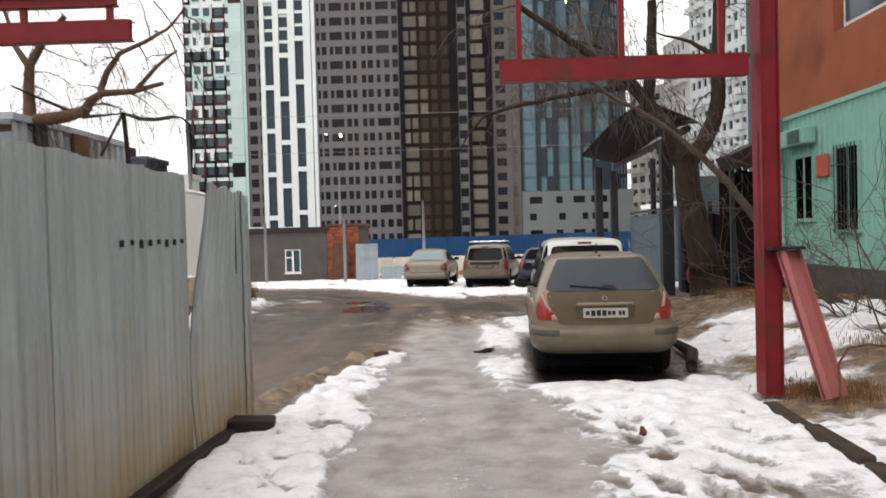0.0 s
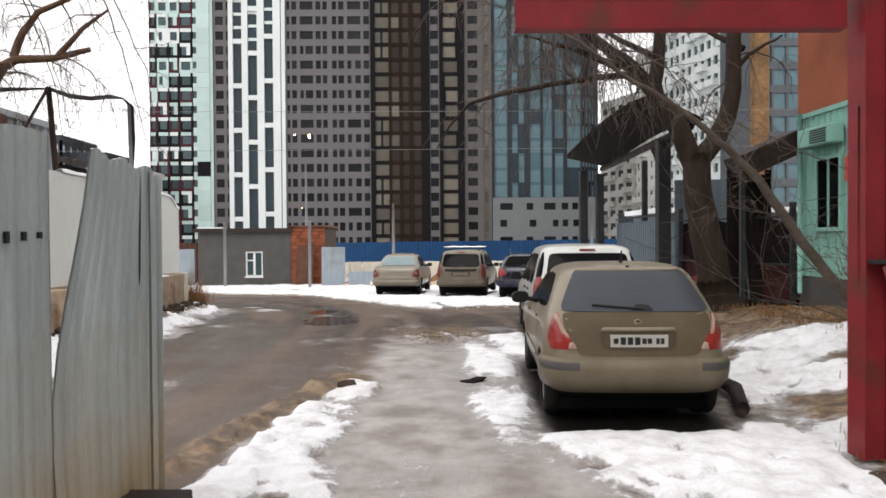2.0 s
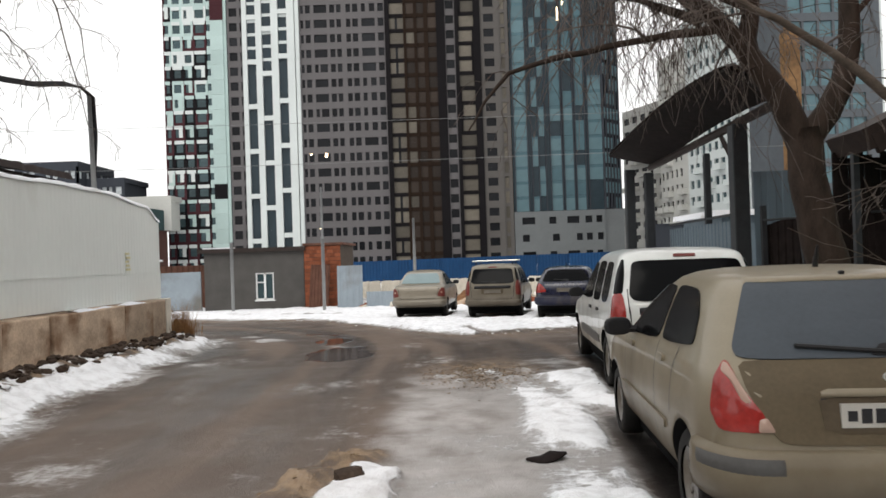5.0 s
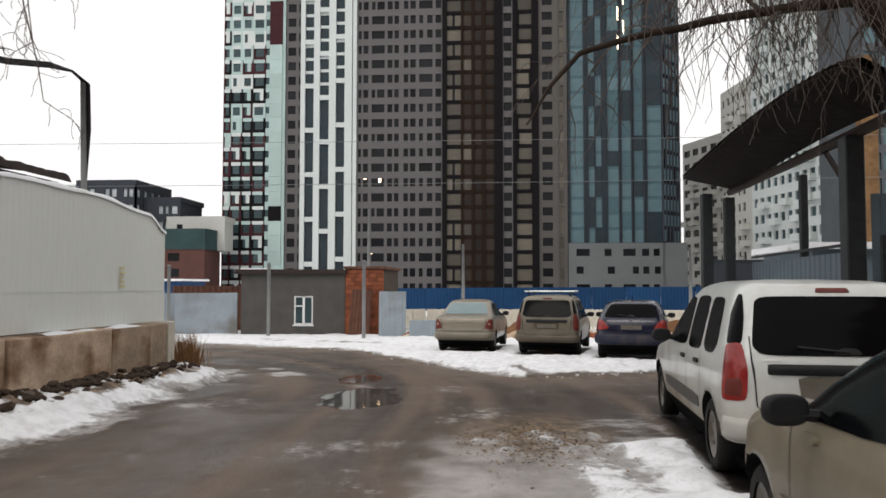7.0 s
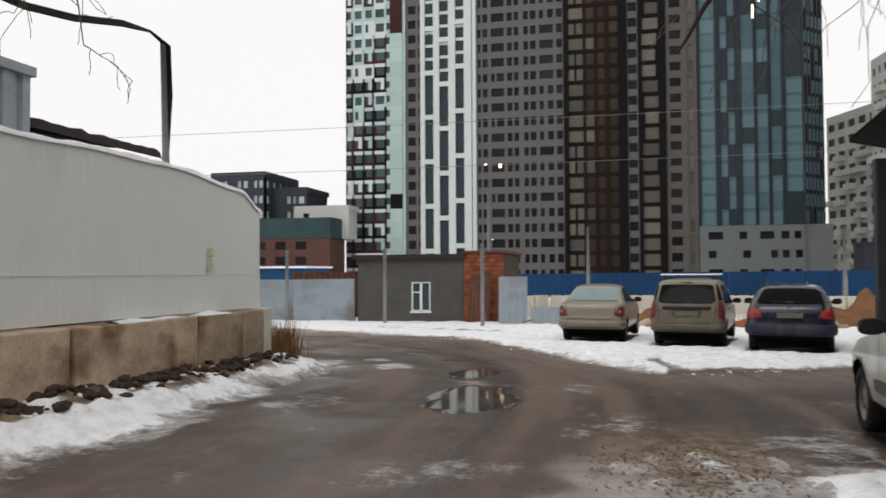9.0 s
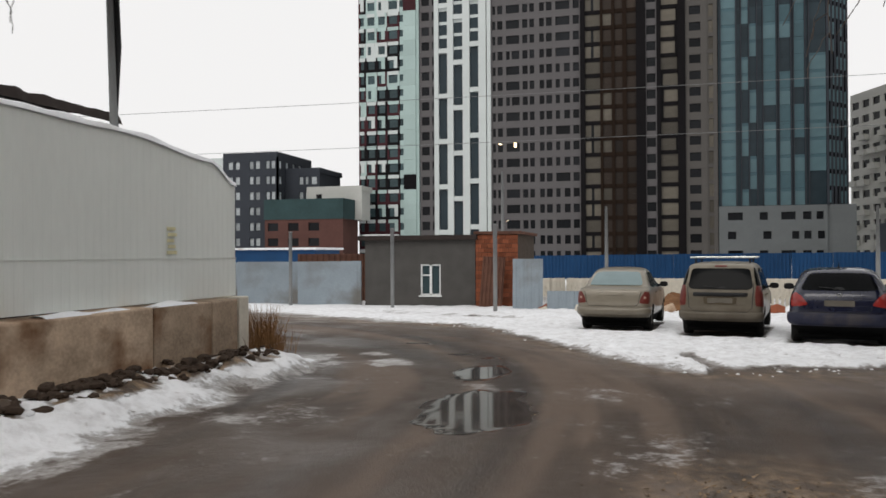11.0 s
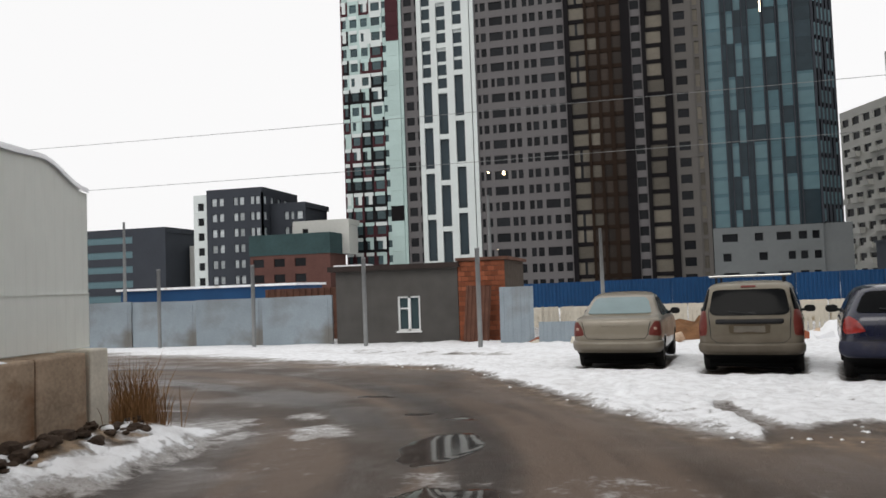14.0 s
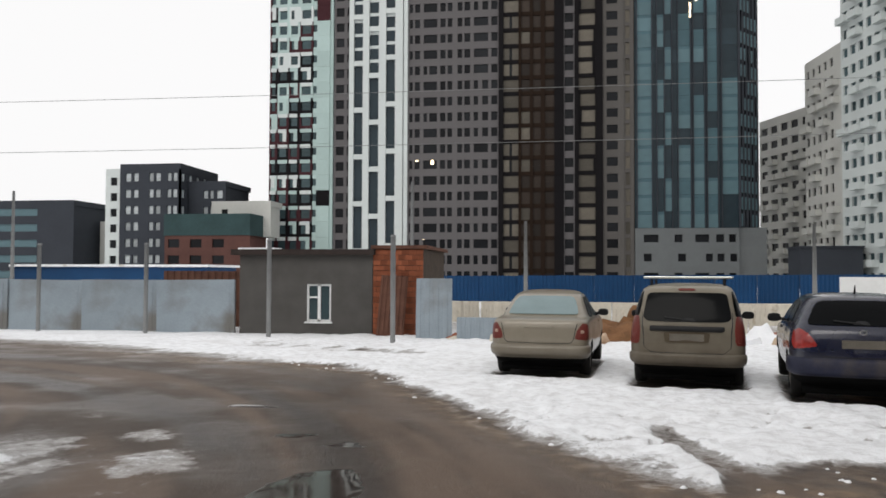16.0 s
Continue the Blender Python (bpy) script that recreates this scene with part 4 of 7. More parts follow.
# rusty sheets and a blue roof beyond the fence
b = corrugated(4.6, 0, 2.35, 0.3, 0.05)
o = tagged(put("rusty_shed", b, M["rust"]), "rusty corrugated shed wall behind the fence", "shed")
o.matrix_world = pose(-17.1, 46, -0.8)
shed = thing("blue_shed", "low blue shed with snow on its roof", "shed", pose(-46, 75, -0.8))
b = Buf()
b.box(0, 17, 0, 6, 0, 2.75)
put("wall", b, M["blue"], shed)
b = Buf()
b.box(-0.3, 17.3, -0.3, 6.3, 2.75, 2.95)
put("roof", b, M["snow"], shed)

# gatehouse
house = thing("gatehouse", "small grey rendered gatehouse with a brick end", "house", pose(-12.2, 42.3, -0.86))
for bx in ((0, 2.5, 0, 0.3, 0, 2.98), (3.4, 4.9, 0, 0.3, 0, 2.98), (2.5, 3.4, 0, 0.3, 0, 0.62), (2.5, 3.4, 0, 0.3, 1.95, 2.98), (0, 0.3, 0.3, 5, 0, 2.98), (0.3, 4.9, 4.7, 5, 0, 2.98)):
    b = Buf()
    b.box(*bx)
    put("wall", b, M["render_grey"], house)
b = Buf()
b.box(-0.25, 5.0, -0.25, 5.2, 2.98, 3.18)
put("roof", b, M["roof_dark"], house)
b = Buf()
b.box(0, 1.4, -0.2, 0.5, 3.18, 3.24)
put("roof_snow", b, M["snow"], house)
win = Buf()
for a, c, d, e in ((2.5, 2.57, 0.62, 1.95), (2.9, 3.0, 0.62, 1.95), (3.33, 3.4, 0.62, 1.95), (2.57, 3.33, 0.62, 0.69), (2.57, 3.33, 1.88, 1.95), (2.57, 2.9, 1.45, 1.51)):
    win.box(a, c, 0.05, 0.13, d, e)
w = put("window", win, M["white"], house)
b = Buf()
b.box(2.5, 3.4, 0.14, 0.16, 0.62, 1.95)
put("pane", b, M["f_window_blue"], w)
b = Buf()
b.box(2.45, 3.45, -0.06, 0.05, 0.56, 0.62)
put("sill", b, M["white"], w)
# brick end, brick by brick in its visible courses
bb = Buf()
bb.box(4.92, 6.7, 0.06, 5, 0, 3.2)
put("brick_core", bb, M["kerb"], house)
one = Buf()
one.box(0, 0.248, 0, 0.06, 0, 0.17)
one_me = one.mesh("brick", [material("orange brick", (0.23, 0.075, 0.038), 0.9, vary=0.2, scale=4, fine=40, bump=0.3, piece=0.3)])
half = Buf()
half.box(0, 0.12, 0, 0.06, 0, 0.17)
half_me = half.mesh("brick", [one_me.materials[0]])
for r_ in range(17):
    zb_ = 0.02 + r_ * 0.186
    if r_ % 2:
        share("brick", half_me, house, pose(4.92, 0, zb_))
        share("brick", half_me, house, pose(6.577, 0, zb_))
    for c_ in range(6 if r_ % 2 else 7):
        share("brick", one_me, house, pose(4.92 + c_ * 0.255 + (0.128 if r_ % 2 else 0), 0, zb_))
b = Buf()
b.box(4.85, 6.85, -0.08, 5.1, 3.2, 3.32)
put("coping", b, M["rust"], house)
b = Buf()
b.box(5.5, 6.0, -0.04, -0.01, 1.9, 2.15)
put("sign", b, M["white"], house)
# leaning sheets beside the gatehouse
o = tagged(put("scrap_sheet", corrugated(0.95, 0, 2.2, 0.16, 0.03), M["rust"]), "rusty corrugated sheet leaning on the brick wall", "sheet")
o.matrix_world = pose(-7.0, 41.55, -0.75, rx=-9, ry=3)
o = tagged(put("scrap_sheet", corrugated(1.2, 0, 2.0, 0.3, 0.02), M["fence_concrete"]), "pale metal gate leaf streaked with white paint", "sheet")
o.matrix_world = pose(-5.5, 40.9, -0.68, rx=-4)
o = tagged(put("gate_leaf", corrugated(1.5, 0, 0.75, 0.3, 0.02), M["fence_concrete"]), "low pale sheet lying against a rail", "sheet")
o.matrix_world = pose(-4.1, 40.6, -0.68, rx=-4)

# steel poles along the fence line
pole = thing("fence_pole", "bare galvanised steel pole", "pole", group="poles along the fence")
b = Buf()
b.tube([(0, 0, -0.2), (0, 0, 3.15)], 0.075, 10)
put("shaft", b, M["pole"], pole, smooth=True)
b = Buf()
b.tube([(0, 0, 3.14), (0, 0, 3.2)], [0.085, 0.07], 10)
put("cap", b, M["pole"], pole)
spots = [(-15.2, 41.2), (-10.1, 39.7), (-5.65, 38.0), (-19.4, 41.3), (-24.5, 41.4)]
pole.matrix_basis = pose(spots[0][0], spots[0][1], slope(spots[0][1]))
for x, y in spots[1:]:
    copy_thing(pole, pose(x, y, slope(y)))
tall = thing("lamp_pole", "tall thin grey lighting pole", "pole", group="tall poles")
b = Buf()
b.tube([(0, 0, -0.2), (0, 0, 7.7)], [0.13, 0.075], 10)
put("shaft", b, M["pole"], tall, smooth=True)
tall.matrix_basis = pose(-9.35, 60.6, -0.8)
for x, y, k in ((-2.5, 56, 0.65), (11.6, 56, 0.62), (-31.7, 56, 0.9)):
    c = copy_thing(tall, pose(x, y, -0.8))
    c.scale = (1, 1, k)

# overhead wires
for za, zb, y in ((7.48, 7.85, 50), (10.1, 10.0, 50)):
    b = Buf()
    b.tube([(-60 + i * 5, y, za + (zb - za) * i / 24 - 0.35 * math.sin(math.pi * i / 24)) for i in range(25)], 0.013, 5)
    tagged(put("overhead_wire", b, M["pole"]), "thin overhead wire crossing the sky", "wire")

for x in (-60.0, 60.0):
    up_ = thing("utility_pole", "tall concrete pole carrying overhead wires", "pole", pose(x, 50, -0.8))
    b = Buf()
    b.tube([(0, 0, 0), (0, 0, 11.2)], [0.16, 0.1], 10)
    put("shaft", b, M["pole"], up_, smooth=True)
    b = Buf()
    b.box(-0.05, 0.05, -0.9, 0.9, 10.6, 10.7)
    put("cross_arm", b, M["pole"], up_)

# blue hoarding in front of the towers
hoard = thing("blue_hoarding", "bright blue sheet hoarding round a building site", "fence", kind="structure")
pan = corrugated(3.0, 0, 2.15, 0.3, 0.05)
pan_me = pan.mesh("panel", [M["blue"]])
for i in range(17):
    share("panel", pan_me, hoard, pose(-13 + i * 3, 78 - 0.12 * i, -0.85 + 0.02 * i))
b = Buf()
b.box(17.6, 20.6, 70.2, 70.4, -0.8, 1.35)
tagged(put("site_board", b, M["white"]), "blank white board on the hoarding", "board")
# site kiosks far right
b = Buf()
b.box(0, 9, 0, 6, 0, 6.2)
b.box(-0.2, 9.2, -0.2, 6.2, 6.2, 6.5)
o = tagged(put("site_building", b, M["f_slate"]), "low dark building at the foot of the blocks", "building")
o.matrix_world = pose(35.5, 140, -0.6)

# demolition rubble
r = random.Random(11)


def heap(name, label, mat, x, y, rx, ry, h, seed):
    b = Buf()
    rws = []
    for i in range(15):
        a = i / 14
        row = []
        for j in range(24):
            t = 2 * math.pi * j / 24
            q = a * (1 + 0.25 * noise.noise(Vector((math.cos(t) * 1.5, math.sin(t) * 1.5, seed))))
            px_, py_ = x + rx * q * math.cos(t), y + ry * q * math.sin(t)
            zz = h * (1 - a) ** 0.8 * (1 + 0.9 * fbm(px_ + seed, py_, 1.1)) + 0.12 * fbm(px_, py_ + seed, 4.0) * (1 - a)
            row.append((px_, py_, slope(y) - 0.1 + zz))
        rws.append(row)
    b.grid(rws, close=True)
    return tagged(put(name, b, mat, smooth=True), label, "heap")


heap("earth_mound", "heap of brown excavated earth", M["earth"], 1.6, 42, 2.6, 2.0, 1.3, 1)
heap("earth_mound", "low heap of earth and broken brick", M["earth"], 9.0, 42, 3.6, 2.5, 1.0, 2)
heap("earth_mound", "snow-dusted heap of rubble", M["snow"], 5.6, 41, 2.0, 1.5, 0.42, 3)
heap("earth_mound", "rusty brown heap of debris", M["earth"], 14, 45, 4, 2.5, 2.0, 4)
cinders = [bevel_box(0.5, 0.3, 0.25, 0.02, 1).mesh("rubble_block", [M[k]]) for k in ("block", "block_pale", "brick_orange", "snow")]
for i in range(96):
    o = new("rubble_block", cinders[(0, 1, 0, 2, 3)[i % 5]])
    x, y = r.uniform(-4.5, 12), r.uniform(39.5, 45)
    o.matrix_world = pose(x, y, slope(y) - 0.05, r.uniform(-25, 25), r.uniform(-25, 25), r.uniform(0, 180)) @ Matrix.Scale(r.uniform(0.5, 1.4), 4)
    tagged(o, "broken masonry lying on the snow", "rubble", "rubble on the site")
low = thing("concrete_barrier", "low pale concrete barrier wall", "barrier", kind="structure")
for i in range(14):
    b = bevel_box(2.9, 0.35, 0.98, 0.03, 1)
    o = put("barrier_block", b, M["block_pale"], low)
    o.matrix_basis = pose(-9 + i * 3.02, 52 + 0.15 * (i % 2), -0.8)
rail = thing("rail_fence", "low pale picket rail in front of the site", "fence")
b = Buf()
b.box(0, 0.12, 0, 0.04, 0, 1.25)
pk = b.mesh("picket", [M["block_pale"]])
for i in range(58):
    share("picket", pk, rail, pose(-4.6 + i * 0.2, 46.0, -0.85, ry=(i * 5 % 3 - 1) * 2))


# ---------------------------------------------------------------- parked cars
class Shell:
    """The skin of one car as level slices. x across, y forward from the tail (0) to the nose, z up.
    keys: (z, tail y, nose y, half width), from the sill to the roof."""

    def __init__(self, keys, wheels, wheel_r, corner=(0.27, 0.34), round_=2.35, dark=0.40):
        self.wheels, self.r, self.corner, self.round_ = wheels, wheel_r, corner, round_
        pts = [np.array(k, float) for k in keys]
        rows_ = []
        for i in range(len(pts) - 1):
            p0, p1, p2, p3 = pts[max(i - 1, 0)], pts[i], pts[i + 1], pts[min(i + 2, len(pts) - 1)]
            n_ = max(2, int(max(abs(p2[0] - p1[0]) / 0.032, abs(p2[2] - p1[2]) / 0.16)))
            for k in range(n_):
                t = k / n_
                m1, m2 = (p2 - p0) * 0.42, (p3 - p1) * 0.42
                q = (2 * t ** 3 - 3 * t * t + 1) * p1 + (t ** 3 - 2 * t * t + t) * m1 + (3 * t * t - 2 * t ** 3) * p2 + (t ** 3 - t * t) * m2
                q[0] = p1[0] + (p2[0] - p1[0]) * t
                rows_.append(q)
        rows_.append(pts[-1])
        self.t = np.array(rows_)
        self.dark_below = dark
        self.top = float(self.t[-1, 0])
        self.hw = float(self.t[:, 3].max())

    def at(self, z):
        return [float(np.interp(z, self.t[:, 0], self.t[:, k])) for k in (1, 2, 3)]

    def corners(self, w, length):
        return min(self.corner[0], w * 0.55), min(self.corner[1], length * 0.3)

    def tail_y(self, x, z):
        yr, yf, w = self.at(z)
        rx, ry = self.corners(w, yf - yr)
        a, p = min(abs(x), w * 0.9999), self.round_
        t = max(0.0, (a - (w - rx)) / rx)
        return yr + ry * (1 - (1 - t ** p) ** (1 / p)) + 0.05 * (a / max(w, 0.1)) ** 2

    def nose_y(self, x, z):
        yr, yf, w = self.at(z)
        a = min(abs(x) / w, 0.999)
        return yf - self.nose(yf - yr) * (1 - math.sqrt(1 - a ** 2.6))

    @staticmethod
    def nose(length):
        return min(0.55, length * 0.3)

    def side_x(self, y, z):
        yr, yf, w = self.at(z)
        rx, ry = self.corners(w, yf - yr)
        p = self.round_
        y0 = yr + 0.05 + ry
        if y < y0:
            t = min(1.0, (y0 - y) / ry)
            return w - rx + rx * (1 - t ** p) ** (1 / p)
        d = max(0.0, 1 - (yf - y) / self.nose(yf - yr))
        return w * (1 - 0.35 * d ** 2.4)

    def wrap(self, a, z):
        """A point on the tail, a metres round from its middle; past the corners it runs along the side."""
        yr, yf, w = self.at(z)
        rx, ry = self.corners(w, yf - yr)
        s, a, p = (-1 if a < 0 else 1), abs(a), self.round_
        flat, arc = w - rx, 0.80 * (rx + ry)
        if a <= flat:
            x, y = a, yr
        elif a <= flat + arc:
            f = (a - flat) / arc * math.pi / 2
            x, y = flat + rx * math.sin(f) ** (2 / p), yr + ry * (1 - math.cos(f) ** (2 / p))
        else:
            x, y = w, yr + ry + a - flat - arc
        return Vector((s * x, y + 0.05 * (x / max(w, 0.1)) ** 2, z))

    def outward(self, f, u, z):
        e = 0.012
        d = (f(u + e, z) - f(u - e, z)).cross(f(u, min(z + e, self.top - 0.004)) - f(u, z - e))
        return d.normalized() if d.length > 1e-9 else Vector((0, -1, 0))

    def on_side(self, s):
        return lambda y, z: Vector((s * self.side_x(y, z), y, z))

    def on_nose(self, x, z):
        return Vector((x, self.nose_y(x, z), z))

    def body(self):
        b = Buf()
        grid_, dents = [], []
        R = self.r * 1.17
        for z, yr, yf, w in self.t:
            z = float(z)
            rx, ry = self.corners(w, yf - yr)
            right = [self.wrap((w - rx) * k / 9, z) for k in range(9)]
            right += [self.wrap(w - rx + 0.80 * (rx + ry) * k / 15, z) for k in range(15)]
            y0, y1 = yr + 0.05 + ry, yf - self.nose(yf - yr)
            right += [Vector((w, y0 + (y1 - y0) * k / 76, z)) for k in range(76)]
            for k in range(13):
                a = min(0.999, math.sin(math.pi / 2 * (1 - k / 12)) if k else 0.999)
                right.append(Vector((a * w, self.nose_y(a * w, z), z)))
            row, dent = [], []
            for p in right:
                deep = False
                for wy in self.wheels:
                    d = math.hypot(p.y - wy, z - self.r)
                    if p.x > self.hw * 0.7 and d < R + 0.026:
                        if d > R - 0.026:
                            k = R / d
                            y_, z_ = wy + (p.y - wy) * k, max(self.t[0, 0], self.r + (z - self.r) * k)
                            p = Vector((self.side_x(y_, z_), y_, z_))
                        else:
                            deep = True
                            p = Vector((p.x - 0.26, p.y, z))
                row.append(p)
                dent.append(deep)
            left = [Vector((-p.x, p.y, p.z)) for p in row[:0:-1]]
            grid_.append([tuple(p) for p in left + row])
            dents.append(dent[:0:-1] + dent)
        b.grid(grid_)
        wide = len(grid_[0])
        i = 0
        # Lower body and wheel wells turn near-black: shade put into the colour.
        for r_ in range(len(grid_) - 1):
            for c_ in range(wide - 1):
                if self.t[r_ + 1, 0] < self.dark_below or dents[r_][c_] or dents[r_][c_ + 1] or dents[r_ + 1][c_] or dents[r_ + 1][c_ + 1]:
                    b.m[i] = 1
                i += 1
        b.face(grid_[0][::-1], 1)
        b.face(grid_[-1])
        # Floor box added low down to keep light out from beneath the car.
        b.box(-self.hw * 0.82, self.hw * 0.82, self.t[0, 1] + 0.02, self.t[0, 2] - 0.3, self.t[0, 0] - 0.09, self.t[0, 0] + 0.02, 1)
        return welded(b)

    def pane(self, outline, f, out=0.009, rings=5, smooth_=2, dome=0.0):
        """A curved plate on the skin f, bounded by a rounded outline given as points on it."""
        o = [Vector(p) for p in outline]
        for k in range(smooth_):
            e = (0.12, 0.24)[k % 2]
            o = [q for p, r_ in zip(o, o[1:] + o[:1]) for q in (p.lerp(r_, e), p.lerp(r_, 1 - e))]
        dense = []
        for p, r_ in zip(o, o[1:] + o[:1]):
            n_ = max(1, int((r_ - p).length / 0.07))
            dense += [p.lerp(r_, k / n_) for k in range(n_)]
        mid = sum(dense, Vector((0, 0))) / len(dense)
        rows_ = []
        for k in range(rings + 1):
            t = max(k / rings, 0.03)
            ring = []
            for p in dense:
                u = mid.lerp(p, t)
                nrm = self.outward(f, u.x, u.y)
                q = f(u.x, u.y)
                if nrm.dot(q - Vector((0, 2.0, 0.75))) < 0:
                    nrm.negate()
                ring.append(tuple(q + nrm * (out + dome * (1 - t * t))))
            rows_.append(ring)
        edge = []
        for p in dense:
            nrm = self.outward(f, p.x, p.y)
            q = f(p.x, p.y)
            if nrm.dot(q - Vector((0, 2.0, 0.75))) < 0:
                nrm.negate()
            edge.append(tuple(q - nrm * 0.012))
        b = Buf()
        b.grid(rows_, close=True)
        b.face(rows_[0][::-1])
        b.grid([rows_[-1], edge], close=True)
        return facing_out(b)

    def band(self, u0, u1, zs, outs, f, n_=40):
        """A strip along the skin from u0 to u1, standing out by outs at the heights zs; turned in at its ends and edges."""
        rows_ = []
        for z, o in zip(zs, outs):
            row = []
            for k in range(n_ + 1):
                u = u0 + (u1 - u0) * k / n_
                nrm = self.outward(f, u, z)
                q = f(u, z)
                if nrm.dot(q - Vector((0, 2.0, 0.75))) < 0:
                    nrm.negate()
                nrm.z *= 0.3
                row.append(tuple(q + nrm * (o if 0 < k < n_ else -0.01)))
            rows_.append(row)
        b = Buf()
        b.grid(rows_)
        return facing_out(b)


def facing_out(b):
    """Turns a plate's faces so that they look away from the middle of the car."""
    p, q, r_ = (Vector(b.v[i]) for i in b.f[len(b.f) // 3][:3])
    if (q - p).cross(r_ - p).dot(p - Vector((0, 2.0, 0.75))) < 0:
        b.f = [f[::-1] for f in b.f]
    return b


def welded(b):
    """Joins points that lie together, so that shading runs on round the corners."""
    seen, index, pts = {}, [], []
    for p in b.v:
        k = (round(p[0], 3), round(p[1], 3), round(p[2], 3))
        if k not in seen:
            seen[k] = len(pts)
            pts.append(p)
        index.append(seen[k])
    out = Buf()
    out.v = pts
    for f, m in zip(b.f, b.m):
        g = []
        for i in f:
            if index[i] not in g:
                g.append(index[i])
        if len(g) > 2:
            out.f.append(tuple(g))
            out.m.append(m)
    return out


def wheel_meshes(r, w):
    tyre, rim, hub = Buf(), Buf(), Buf()
    prof = [(-w / 2, r * 0.66), (-w / 2, r * 0.9), (-w / 2 + 0.02, r * 0.98), (0, r), (w / 2 - 0.02, r * 0.98), (w / 2, r * 0.9), (w / 2, r * 0.66)]
    tyre.grid([[(x, q * math.cos(a), q * math.sin(a)) for x, q in prof] for a in np.linspace(0, 2 * math.pi, 29)])
    prof = [(w / 2 - 0.015, r * 0.67), (w / 2 - 0.03, r * 0.6), (w / 2 - 0.07, r * 0.52), (w / 2 - 0.05, r * 0.2), (w / 2 - 0.03, r * 0.14), (w / 2 - 0.03, 0.002)]
    rim.grid([[(x, q * math.cos(a), q * math.sin(a)) for x, q in prof] for a in np.linspace(0, 2 * math.pi, 29)])
    star = []
    for k in range(28):
        q = r * (0.60 if k % 4 in (0, 1) else 0.24)
        star.append((q * math.cos(2 * math.pi * k / 28), q * math.sin(2 * math.pi * k / 28)))
    hub.grid([[(w / 2 - 0.062, y, z) for y, z in star], [(w / 2 - 0.04, y, z) for y, z in star], [(w / 2 - 0.03, y * 0.5, z * 0.5) for y, z in star], [(w / 2 - 0.028, y * 0.02, z * 0.02) for y, z in star]], close=True)
    return tyre.mesh("tyre", [M["tyre"]], True), rim.mesh("rim", [M["rim"]], True), hub.mesh("wheel_cover", [M["rim"]])


def flip(outline, s):
    return [(s * a, z) for a, z in outline]


